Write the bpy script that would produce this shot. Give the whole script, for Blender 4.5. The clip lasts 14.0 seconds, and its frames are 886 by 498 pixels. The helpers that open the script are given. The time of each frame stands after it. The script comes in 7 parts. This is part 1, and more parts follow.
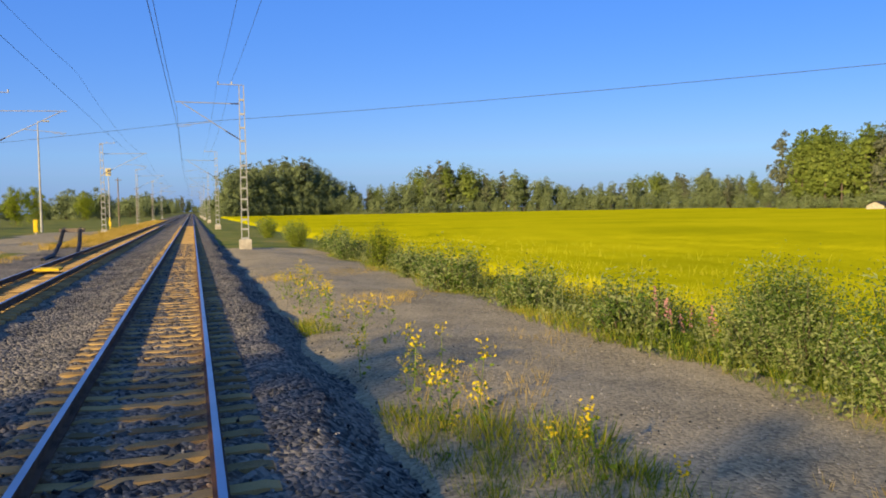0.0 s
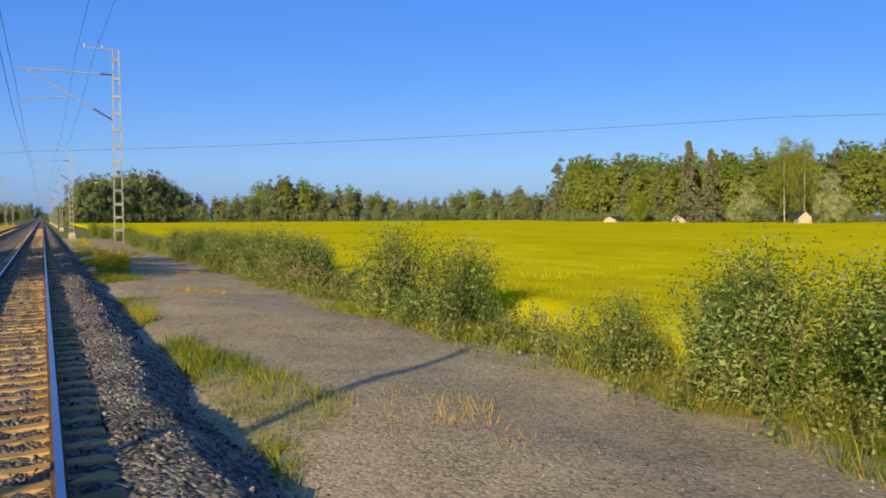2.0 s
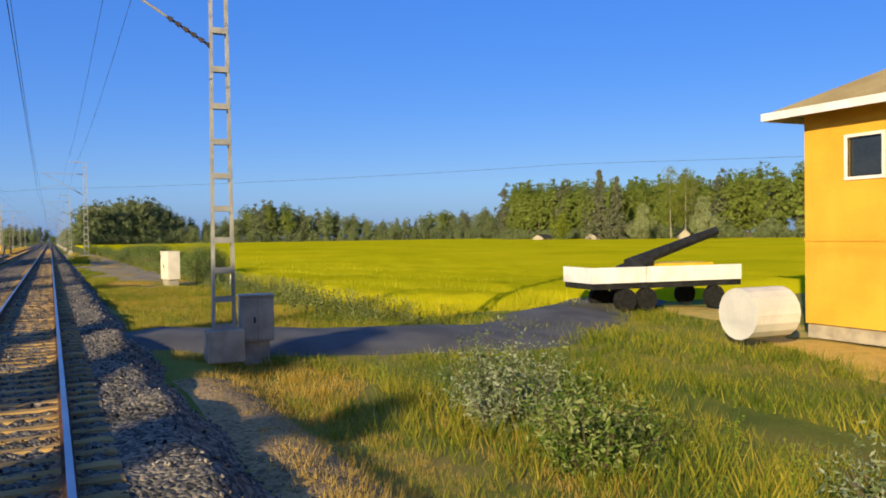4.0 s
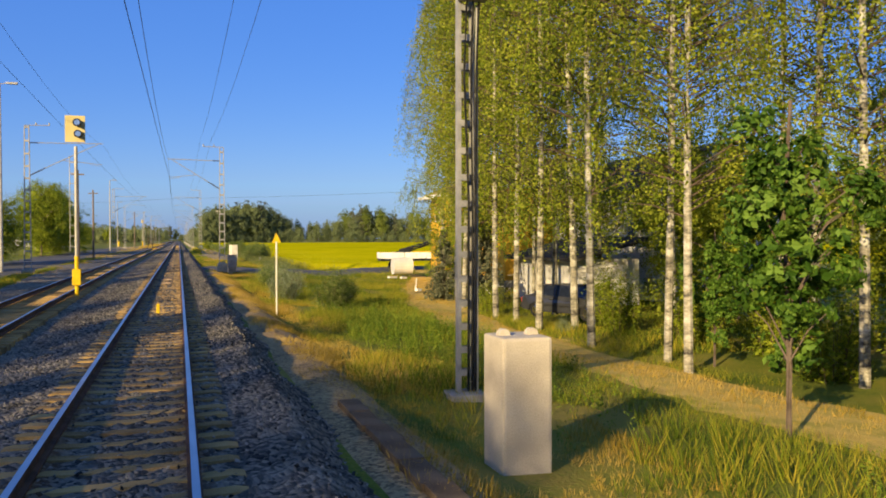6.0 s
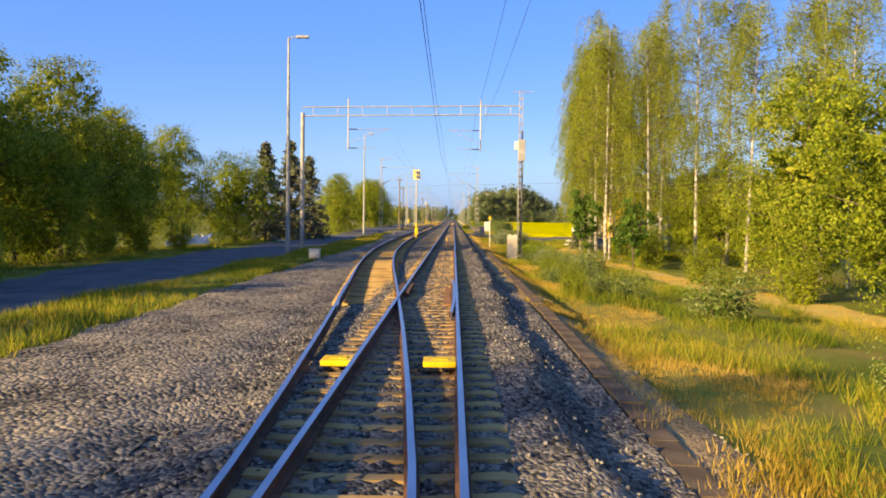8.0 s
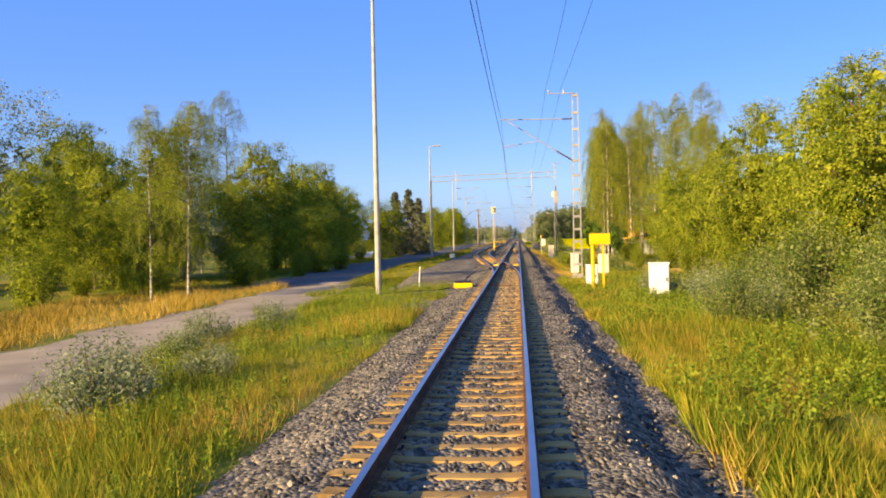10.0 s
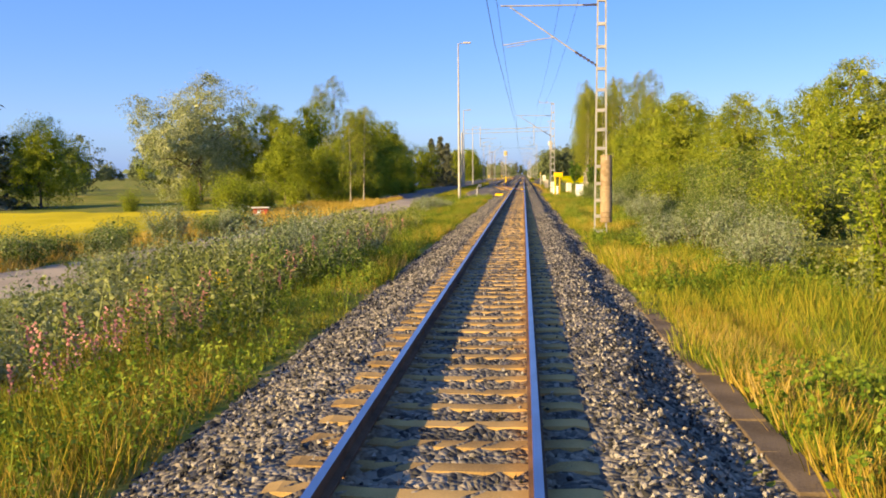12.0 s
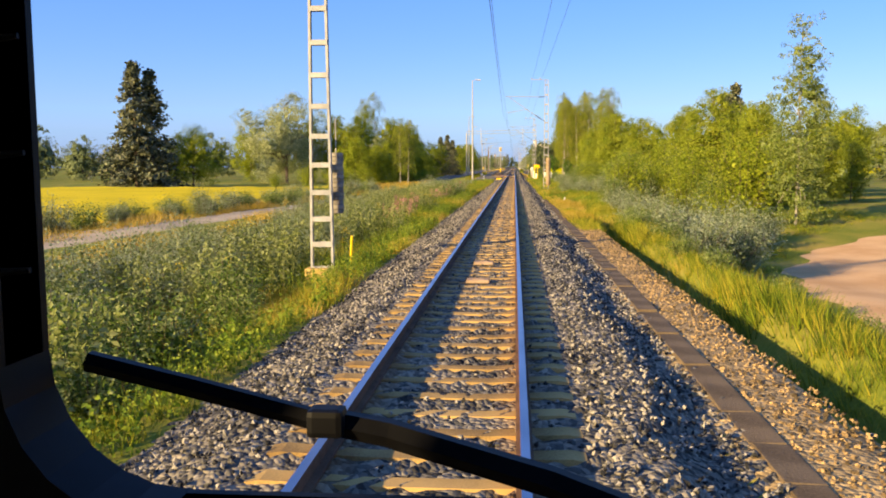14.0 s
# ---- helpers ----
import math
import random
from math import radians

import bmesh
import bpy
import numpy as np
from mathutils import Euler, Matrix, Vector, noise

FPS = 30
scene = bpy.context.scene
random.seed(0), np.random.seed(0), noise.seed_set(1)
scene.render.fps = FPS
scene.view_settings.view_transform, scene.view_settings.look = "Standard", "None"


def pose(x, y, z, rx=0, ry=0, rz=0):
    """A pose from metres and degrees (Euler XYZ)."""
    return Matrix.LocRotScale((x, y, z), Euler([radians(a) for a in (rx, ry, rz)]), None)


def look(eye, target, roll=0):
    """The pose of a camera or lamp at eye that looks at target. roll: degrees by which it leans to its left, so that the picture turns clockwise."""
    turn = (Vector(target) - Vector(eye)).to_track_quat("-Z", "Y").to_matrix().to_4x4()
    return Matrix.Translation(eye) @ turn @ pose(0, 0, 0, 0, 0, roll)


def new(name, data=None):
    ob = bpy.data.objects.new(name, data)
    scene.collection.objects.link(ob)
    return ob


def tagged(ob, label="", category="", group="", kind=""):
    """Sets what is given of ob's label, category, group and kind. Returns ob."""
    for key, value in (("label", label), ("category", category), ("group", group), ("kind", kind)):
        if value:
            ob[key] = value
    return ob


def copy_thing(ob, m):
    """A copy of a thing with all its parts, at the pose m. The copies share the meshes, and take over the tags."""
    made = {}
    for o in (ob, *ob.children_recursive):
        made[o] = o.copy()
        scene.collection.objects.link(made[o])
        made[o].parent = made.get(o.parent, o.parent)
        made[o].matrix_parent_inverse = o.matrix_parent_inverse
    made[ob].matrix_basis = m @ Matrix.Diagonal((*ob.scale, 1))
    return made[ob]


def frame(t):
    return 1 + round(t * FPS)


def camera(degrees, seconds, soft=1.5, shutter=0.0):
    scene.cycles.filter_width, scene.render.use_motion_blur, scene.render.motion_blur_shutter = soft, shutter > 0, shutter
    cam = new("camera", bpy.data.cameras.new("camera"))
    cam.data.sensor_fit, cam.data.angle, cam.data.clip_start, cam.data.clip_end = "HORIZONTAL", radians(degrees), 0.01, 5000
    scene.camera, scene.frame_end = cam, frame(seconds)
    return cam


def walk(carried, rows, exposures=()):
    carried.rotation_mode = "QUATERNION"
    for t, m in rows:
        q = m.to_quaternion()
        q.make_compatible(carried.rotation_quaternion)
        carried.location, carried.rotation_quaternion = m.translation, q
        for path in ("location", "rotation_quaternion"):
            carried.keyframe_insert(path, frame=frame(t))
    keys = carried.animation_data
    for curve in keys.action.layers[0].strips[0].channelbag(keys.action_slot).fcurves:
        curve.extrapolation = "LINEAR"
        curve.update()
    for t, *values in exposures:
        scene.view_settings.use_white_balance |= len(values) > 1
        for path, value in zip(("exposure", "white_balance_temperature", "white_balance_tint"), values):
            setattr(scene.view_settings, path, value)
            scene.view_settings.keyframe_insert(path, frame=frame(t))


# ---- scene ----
cam = camera(56.0, 14.0, 1.85)
# seconds, x, y, z, yaw, pitch, roll of the way backwards along the line
PATH = (
    (0.0, 0.637, -0.00, 2.174, -16.68, -2.87, -0.92),
    (0.5, 0.642, -14.91, 2.164, -16.97, -2.81, -0.64),
    (1.0, 0.658, -29.73, 2.184, -19.75, -3.13, -0.30),
    (1.5, 0.686, -44.46, 2.190, -23.40, -2.60, 0.23),
    (2.0, 0.710, -59.12, 2.164, -25.66, -2.25, -0.26),
    (2.5, 0.719, -73.68, 2.172, -25.89, -2.21, -0.57),
    (5.0, 0.641, -145.23, 2.181, -23.16, -0.29, -0.71),
    (5.5, 0.639, -159.29, 2.205, -21.02, -0.65, -0.29),
    (6.0, 0.664, -173.25, 2.231, -17.58, -0.75, -0.15),
    (6.5, 0.634, -187.14, 2.225, -6.57, -0.32, 0.35),
    (7.0, 0.637, -200.94, 2.195, -1.26, -0.55, 0.26),
    (7.5, 0.690, -214.65, 2.149, -0.70, -1.30, 0.76),
    (8.0, 0.685, -228.28, 2.153, 0.71, -2.15, 0.70),
    (10.5, 0.695, -295.14, 2.218, 5.71, -0.60, -1.00),
    (11.0, 0.666, -308.26, 2.269, 5.43, -4.70, -0.18),
    (11.5, 0.687, -321.29, 2.197, 5.47, -4.88, -0.53),
    (12.0, 0.694, -334.24, 2.192, 5.56, -5.13, -0.62),
    (12.5, 0.696, -347.10, 2.184, 5.66, -5.35, -0.65),
    (13.0, 0.710, -359.88, 2.144, 5.44, -5.38, -0.73),
    (13.5, 0.707, -372.57, 2.186, 5.37, -5.67, -0.44),
    (14.0, 0.708, -385.18, 2.146, 4.92, -5.70, -0.28),
)
walk(cam, [(t, look((x, y, z), (x - math.sin(radians(w)) * math.cos(radians(p)), y + math.cos(radians(w)) * math.cos(radians(p)), z + math.sin(radians(p))), r))
           for t, x, y, z, w, p, r in PATH],
     exposures=((0.0, 0.0, 6250, 9), (2.7, -0.15, 6100, 8), (5.0, -0.2, 6000, 8), (6.5, 0.1, 6900, 11), (7.5, 0.45, 7250, 13), (8.0, 0.48, 7250, 13), (10.5, 0.52, 7250, 13), (14.0, 0.55, 7200, 12)))
# ---- light: low evening sun behind and to one side of the line ----
SUN_EL, SUN_FROM = 17.0, (-0.74, -0.67)
world = bpy.data.worlds.new("world")
scene.world = world
world.use_nodes = True
wn = world.node_tree
sky = wn.nodes.new("ShaderNodeTexSky")
sky.sky_type, sky.sun_disc = "NISHITA", False
sky.sun_elevation, sky.sun_rotation = radians(SUN_EL), math.atan2(SUN_FROM[0], SUN_FROM[1])
sky.air_density, sky.dust_density, sky.ozone_density = 1.0, 1.0, 3.0
vivid = wn.nodes.new("ShaderNodeHueSaturation")
vivid.inputs["Saturation"].default_value = 1.4
vivid.inputs["Hue"].default_value = 0.525
wn.links.new(sky.outputs[0], vivid.inputs["Color"])
wn.links.new(vivid.outputs[0], wn.nodes["Background"].inputs[0])
wn.nodes["Background"].inputs[1].default_value = 0.076
haze = wn.nodes.new("ShaderNodeBackground")
haze.inputs[0].default_value, haze.inputs[1].default_value = (0.14, 0.35, 1.0, 1), 0.52
both = wn.nodes.new("ShaderNodeAddShader")
wn.links.new(wn.nodes["Background"].outputs[0], both.inputs[0])
wn.links.new(haze.outputs[0], both.inputs[1])
wn.links.new(both.outputs[0], wn.nodes["World Output"].inputs["Surface"])
sun = new("sun", bpy.data.lights.new("sun", "SUN"))
sun.data.energy, sun.data.angle, sun.data.color = 8.6, radians(0.6), (1.0, 0.78, 0.43)
sun.matrix_world = look((0, 0, 60), (-SUN_FROM[0] * 10, -SUN_FROM[1] * 10, 60 - 10 * math.tan(radians(SUN_EL)) * math.hypot(*SUN_FROM)))
# ---- helpers of this scene ----
RNG = np.random.default_rng(7)


def part(name, bm, material, parent=None, label=""):
    """Links a bmesh as one mesh object under a thing or a part."""
    me = bpy.data.meshes.new(name)
    bm.to_mesh(me)
    bm.free()
    for m in (material if isinstance(material, (list, tuple)) else [material]):
        me.materials.append(m)
    ob = new(name, me)
    if parent is not None:
        ob.parent = parent
    if label:
        ob["label"] = label
    return ob


def thing(name, loc, label, category, group="", kind="", turn=0.0):
    ob = new(name)
    ob.matrix_basis = pose(*loc, 0, 0, turn)
    ob.empty_display_size = 0.3
    return tagged(ob, label, category, group, kind)


def box(bm, x0, x1, y0, y1, z0, z1, bevel=0.0, mi=0):
    vs = [bm.verts.new(p) for p in ((x0, y0, z0), (x1, y0, z0), (x1, y1, z0), (x0, y1, z0), (x0, y0, z1), (x1, y0, z1), (x1, y1, z1), (x0, y1, z1))]
    fs = [bm.faces.new([vs[i] for i in q]) for q in ((3, 2, 1, 0), (4, 5, 6, 7), (0, 1, 5, 4), (1, 2, 6, 5), (2, 3, 7, 6), (3, 0, 4, 7))]
    for q in fs:
        q.material_index = mi
    if bevel:
        es = list({e for q in fs for e in q.edges})
        bmesh.ops.bevel(bm, geom=es, offset=bevel, segments=2, affect="EDGES", profile=0.6)
    return bm


def tube(bm, a, b, r0, r1=None, n=8, cap=True, mi=0):
    a, b = Vector(a), Vector(b)
    r1 = r0 if r1 is None else r1
    q = (b - a).to_track_quat("Z", "Y")
    rings = []
    for p, r in ((a, r0), (b, r1)):
        rings.append([bm.verts.new(p + q @ Vector((r * math.cos(i * math.tau / n), r * math.sin(i * math.tau / n), 0))) for i in range(n)])
    for i in range(n):
        bm.faces.new((rings[0][i], rings[0][(i + 1) % n], rings[1][(i + 1) % n], rings[1][i])).material_index = mi
    if cap:
        bm.faces.new(rings[0][::-1]).material_index = mi
        bm.faces.new(rings[1]).material_index = mi
    return bm


def pipe(bm, pts, r, n=6, r1=None):
    """A tube along points, tapering from r to r1."""
    r1 = r if r1 is None else r1
    pts = [Vector(p) for p in pts]
    rings = []
    for i, p in enumerate(pts):
        d = pts[min(i + 1, len(pts) - 1)] - pts[max(i - 1, 0)]
        q = d.to_track_quat("Z", "Y")
        rr = r + (r1 - r) * i / (len(pts) - 1)
        rings.append([bm.verts.new(p + q @ Vector((rr * math.cos(k * math.tau / n), rr * math.sin(k * math.tau / n), 0))) for k in range(n)])
    for a, b in zip(rings, rings[1:]):
        for k in range(n):
            bm.faces.new((a[k], a[(k + 1) % n], b[(k + 1) % n], b[k]))
    bm.faces.new(rings[0][::-1])
    bm.faces.new(rings[-1])
    return bm


def raw_mesh(name, verts, tris, material, smooth=False, quads=False):
    """A mesh from numpy arrays."""
    me = bpy.data.meshes.new(name)
    k = 4 if quads else 3
    verts, tris = np.ascontiguousarray(verts, np.float32), np.ascontiguousarray(tris, np.int32)
    me.vertices.add(len(verts))
    me.vertices.foreach_set("co", verts.ravel())
    me.loops.add(tris.size)
    me.loops.foreach_set("vertex_index", tris.ravel())
    me.polygons.add(len(tris))
    me.polygons.foreach_set("loop_start", np.arange(len(tris), dtype=np.int32) * k)
    me.polygons.foreach_set("loop_total", np.full(len(tris), k, np.int32))
    me.polygons.foreach_set("use_smooth", np.full(len(tris), smooth))
    me.materials.append(material)
    me.update(calc_edges=True)
    me.validate()
    return me


def turns(n, tilt=1.0, rng=RNG):
    """Random rotation matrices, n of them: any yaw, tilted by up to about tilt radians."""
    yaw, a, b = rng.uniform(0, math.tau, n), rng.normal(0, tilt, n), rng.normal(0, tilt, n)
    cz, sz, cx, sx, cy, sy = np.cos(yaw), np.sin(yaw), np.cos(a), np.sin(a), np.cos(b), np.sin(b)
    o, z = np.ones(n), np.zeros(n)
    rz = np.stack([cz, -sz, z, sz, cz, z, z, z, o], -1).reshape(n, 3, 3)
    rx = np.stack([o, z, z, z, cx, -sx, z, sx, cx], -1).reshape(n, 3, 3)
    ry = np.stack([cy, z, sy, z, o, z, -sy, z, cy], -1).reshape(n, 3, 3)
    return rz @ rx @ ry


def strew(proto_v, proto_f, places, rot, size):
    """Copies of a small shape joined into arrays: places (n,3), rot (n,3,3), size (n,) or (n,3)."""
    n, pv = len(places), np.asarray(proto_v, float)
    s = np.asarray(size, float)
    s = s[:, None, None] if s.ndim == 1 else s[:, None, :]
    v = np.einsum("nij,nkj->nki", rot, pv[None] * s) + np.asarray(places)[:, None]
    f = np.asarray(proto_f)[None] + (np.arange(n) * len(pv))[:, None, None]
    return v.reshape(-1, 3), f.reshape(-1, np.shape(proto_f)[1])


def stack(*pairs):
    vs, fs, k = [], [], 0
    for v, f in pairs:
        vs.append(v)
        fs.append(np.asarray(f) + k)
        k += len(v)
    return np.concatenate(vs), np.concatenate(fs)


def smooth(a, b, t):
    t = np.clip((np.asarray(t, float) - a) / (b - a), 0, 1)
    return t * t * (3 - 2 * t)


# ---- materials ----
def nmat(name, cols, scale=4.0, rough=0.8, bump=0.0, fine=40.0, metal=0.0, island=0.0, objrand=0.0, spec=0.1, through_light=0.0, stretch=None, bumpscale=None, rusty=False):
    """A noise-mixed surface: cols are 2 or 3 colours, mixed by broad noise, with finer grain on top; island or objrand vary brightness by piece."""
    m = bpy.data.materials.new(name)
    m.use_nodes = True
    t = m.node_tree
    N, L = t.nodes, t.links
    b = N["Principled BSDF"]
    b.inputs["Roughness"].default_value, b.inputs["Metallic"].default_value = rough, metal
    b.inputs["Specular IOR Level"].default_value = spec
    tc = N.new("ShaderNodeTexCoord")
    co = tc.outputs["Object"]
    if stretch:
        mp = N.new("ShaderNodeMapping")
        mp.inputs["Scale"].default_value = stretch
        L.new(co, mp.inputs["Vector"])
        co = mp.outputs[0]
    n1 = N.new("ShaderNodeTexNoise")
    n1.inputs["Scale"].default_value, n1.inputs["Detail"].default_value = scale, 5
    L.new(co, n1.inputs["Vector"])
    n2 = N.new("ShaderNodeTexNoise")
    n2.inputs["Scale"].default_value, n2.inputs["Detail"].default_value = fine, 3
    L.new(co, n2.inputs["Vector"])
    add = N.new("ShaderNodeMath")
    add.operation = "MULTIPLY_ADD"
    add.inputs[1].default_value, add.inputs[2].default_value = 0.45, -0.22
    L.new(n2.outputs["Fac"], add.inputs[0])
    s = N.new("ShaderNodeMath")
    s.operation = "ADD"
    L.new(n1.outputs["Fac"], s.inputs[0])
    L.new(add.outputs[0], s.inputs[1])
    fac = s.outputs[0]
    if island or objrand:
        if island:
            g = N.new("ShaderNodeNewGeometry")
            rnd = g.outputs["Random Per Island"]
        else:
            g = N.new("ShaderNodeObjectInfo")
            rnd = g.outputs["Random"]
        k = N.new("ShaderNodeMath")
        k.operation = "MULTIPLY_ADD"
        k.inputs[1].default_value, k.inputs[2].default_value = island or objrand, -0.5 * (island or objrand)
        L.new(rnd, k.inputs[0])
        s2 = N.new("ShaderNodeMath")
        s2.operation = "ADD"
        L.new(fac, s2.inputs[0])
        L.new(k.outputs[0], s2.inputs[1])
        fac = s2.outputs[0]
    ramp = N.new("ShaderNodeValToRGB")
    els = ramp.color_ramp.elements
    pos = {2: (0.36, 0.64), 3: (0.32, 0.5, 0.68), 4: (0.3, 0.44, 0.57, 0.7)}[len(cols)]
    while len(els) < len(cols):
        els.new(0.5)
    for e, p, c in zip(els, pos, cols):
        e.position, e.color = p, (*c, 1)
    L.new(fac, ramp.inputs["Fac"])
    rust_band(t, tc, ramp.outputs[0], b) if rusty else L.new(ramp.outputs[0], b.inputs["Base Color"])
    if bump:
        bp = N.new("ShaderNodeBump")
        bp.inputs["Strength"].default_value, bp.inputs["Distance"].default_value = bump, bumpscale or 0.02
        L.new(n2.outputs["Fac"], bp.inputs["Height"])
        L.new(bp.outputs[0], b.inputs["Normal"])
    if through_light:
        tr = N.new("ShaderNodeBsdfTranslucent")
        L.new(ramp.outputs[0], tr.inputs["Color"])
        mx = N.new("ShaderNodeMixShader")
        mx.inputs[0].default_value = through_light
        L.new(b.outputs[0], mx.inputs[1])
        L.new(tr.outputs[0], mx.inputs[2])
        L.new(mx.outputs[0], N["Material Output"].inputs["Surface"])
    return m


def rust_band(t, tc, colour, b):
    """Brake dust and rust along both rails, by the distance across the track."""
    N, L = t.nodes, t.links
    sep = N.new("ShaderNodeSeparateXYZ")
    L.new(tc.outputs["Object"], sep.inputs[0])
    val = sep.outputs[0]
    for op, k in (("ABSOLUTE", 0), ("SUBTRACT", 0.76), ("ABSOLUTE", 0), ("MULTIPLY_ADD", -3.6)):
        n = N.new("ShaderNodeMath")
        n.operation = op
        n.inputs[1].default_value = k
        if op == "MULTIPLY_ADD":
            n.inputs[2].default_value, n.use_clamp = 0.95, True
        L.new(val, n.inputs[0])
        val = n.outputs[0]
    nz = N.new("ShaderNodeTexNoise")
    nz.inputs["Scale"].default_value, nz.inputs["Detail"].default_value = 6.0, 4
    L.new(tc.outputs["Object"], nz.inputs["Vector"])
    mul = N.new("ShaderNodeMath")
    mul.operation = "MULTIPLY"
    L.new(val, mul.inputs[0])
    L.new(nz.outputs["Fac"], mul.inputs[1])
    mix = N.new("ShaderNodeMix")
    mix.data_type = "RGBA"
    L.new(mul.outputs[0], mix.inputs["Factor"])
    L.new(colour, mix.inputs[6])
    mix.inputs[7].default_value = (0.3, 0.14, 0.045, 1)
    L.new(mix.outputs[2], b.inputs["Base Color"])


def stone_mat(name, cols, scale, rough=0.9, bump=0.8, dist=0.03, rusty=False):
    """Crushed stone: cells with a tone each, dark gaps between them by relief."""
    m = bpy.data.materials.new(name)
    m.use_nodes = True
    t = m.node_tree
    N, L = t.nodes, t.links
    b = N["Principled BSDF"]
    b.inputs["Roughness"].default_value, b.inputs["Specular IOR Level"].default_value = rough, 0.08
    tc = N.new("ShaderNodeTexCoord")
    vo = N.new("ShaderNodeTexVoronoi")
    vo.inputs["Scale"].default_value = scale
    L.new(tc.outputs["Object"], vo.inputs["Vector"])
    sep = N.new("ShaderNodeSeparateColor")
    L.new(vo.outputs["Color"], sep.inputs[0])
    nz = N.new("ShaderNodeTexNoise")
    nz.inputs["Scale"].default_value, nz.inputs["Detail"].default_value = 0.7, 5
    L.new(tc.outputs["Object"], nz.inputs["Vector"])
    ma = N.new("ShaderNodeMath")
    ma.operation = "MULTIPLY_ADD"
    ma.inputs[1].default_value = 0.6
    L.new(sep.outputs[0], ma.inputs[0])
    sc = N.new("ShaderNodeMath")
    sc.operation = "MULTIPLY_ADD"
    sc.inputs[1].default_value, sc.inputs[2].default_value = 0.8, -0.2
    L.new(nz.outputs["Fac"], sc.inputs[0])
    L.new(sc.outputs[0], ma.inputs[2])
    ramp = N.new("ShaderNodeValToRGB")
    els = ramp.color_ramp.elements
    while len(els) < len(cols):
        els.new(0.5)
    for i, (e, c) in enumerate(zip(els, cols)):
        e.position, e.color = 0.1 + 0.8 * i / (len(cols) - 1), (*c, 1)
    L.new(ma.outputs[0], ramp.inputs["Fac"])
    rust_band(t, tc, ramp.outputs[0], b) if rusty else L.new(ramp.outputs[0], b.inputs["Base Color"])
    bp = N.new("ShaderNodeBump")
    bp.invert = True
    bp.inputs["Strength"].default_value, bp.inputs["Distance"].default_value = bump, dist
    L.new(vo.outputs["Distance"], bp.inputs["Height"])
    L.new(bp.outputs[0], b.inputs["Normal"])
    return m


M = {}
M["ground"] = nmat("grassland", [(0.09, 0.12, 0.014), (0.17, 0.18, 0.022), (0.27, 0.21, 0.045)], 0.25, 0.95, 0.6, 14.0, bumpscale=0.05)
M["ballast"] = stone_mat("ballast", [(0.018, 0.017, 0.015), (0.085, 0.078, 0.062), (0.2, 0.172, 0.125), (0.34, 0.28, 0.19)], 17.0, dist=0.045, rusty=True)
M["ballast_plain"] = stone_mat("yard_ballast", [(0.022, 0.02, 0.016), (0.11, 0.095, 0.068), (0.235, 0.195, 0.13), (0.37, 0.3, 0.195)], 14.0, dist=0.045)
M["gravel"] = stone_mat("gravel", [(0.16, 0.128, 0.07), (0.33, 0.262, 0.14), (0.48, 0.375, 0.2)], 22.0, dist=0.015)
M["stone"] = nmat("stone", [(0.022, 0.022, 0.021), (0.1, 0.093, 0.08), (0.31, 0.275, 0.215)], 3.0, 0.9, 0.3, 30, island=0.7)
M["sleeper"] = nmat("concrete_sleeper", [(0.2, 0.125, 0.048), (0.35, 0.225, 0.08), (0.46, 0.295, 0.105)], 1.2, 0.9, 0.4, 60, objrand=0.25, bumpscale=0.006, rusty=True)
M["rust"] = nmat("rail_rust", [(0.09, 0.05, 0.03), (0.17, 0.09, 0.05)], 3.0, 0.85, 0.3, 60)
M["railtop"] = nmat("rail_head_steel", [(0.3, 0.3, 0.33), (0.4, 0.4, 0.44)], 1.0, 0.3, 0.05, 80, metal=1.0, spec=0.5)
M["crop"] = nmat("crop", [(0.38, 0.35, 0.003), (0.49, 0.43, 0.003), (0.55, 0.47, 0.005)], 0.05, 1.0, 0.35, 9.0, bumpscale=0.06, spec=0.0)
M["crop_blade"] = nmat("crop_blades", [(0.36, 0.34, 0.01), (0.48, 0.43, 0.012), (0.56, 0.46, 0.03)], 0.3, 0.8, 0, 3, island=0.4, through_light=0.3)
M["mast"] = nmat("galvanised_steel", [(0.27, 0.265, 0.245), (0.39, 0.37, 0.33)], 3.0, 0.6, 0.1, 40, metal=0.25)
M["wire"] = nmat("wire", [(0.03, 0.03, 0.035), (0.06, 0.06, 0.06)], 1.0, 0.6)
M["concrete"] = nmat("concrete", [(0.3, 0.26, 0.2), (0.45, 0.39, 0.29)], 2.5, 0.9, 0.3, 50, bumpscale=0.006)
M["yellow_wall"] = nmat("yellow_painted_boards", [(0.62, 0.33, 0.03), (0.72, 0.4, 0.04)], 0.6, 0.75, 0.1, 20)
M["leaf"] = nmat("leaf", [(0.12, 0.16, 0.012), (0.23, 0.28, 0.018), (0.35, 0.38, 0.035)], 0.6, 0.6, 0, 5, island=0.5, through_light=0.42)
# distance haze put into the leaf colour: paler and greyer than near leaves
M["hazy_leaf"] = nmat("hazy_leaf", [(0.09, 0.115, 0.05), (0.15, 0.18, 0.073), (0.21, 0.235, 0.1)], 0.05, 0.8, 0, 1.0, island=0.2)
M["bark"] = nmat("bark", [(0.08, 0.06, 0.045), (0.16, 0.12, 0.09)], 3.0, 0.9, 0.5, 20)
M["asphalt"] = nmat("asphalt", [(0.085, 0.083, 0.08), (0.13, 0.125, 0.115)], 0.8, 0.9, 0.3, 90)
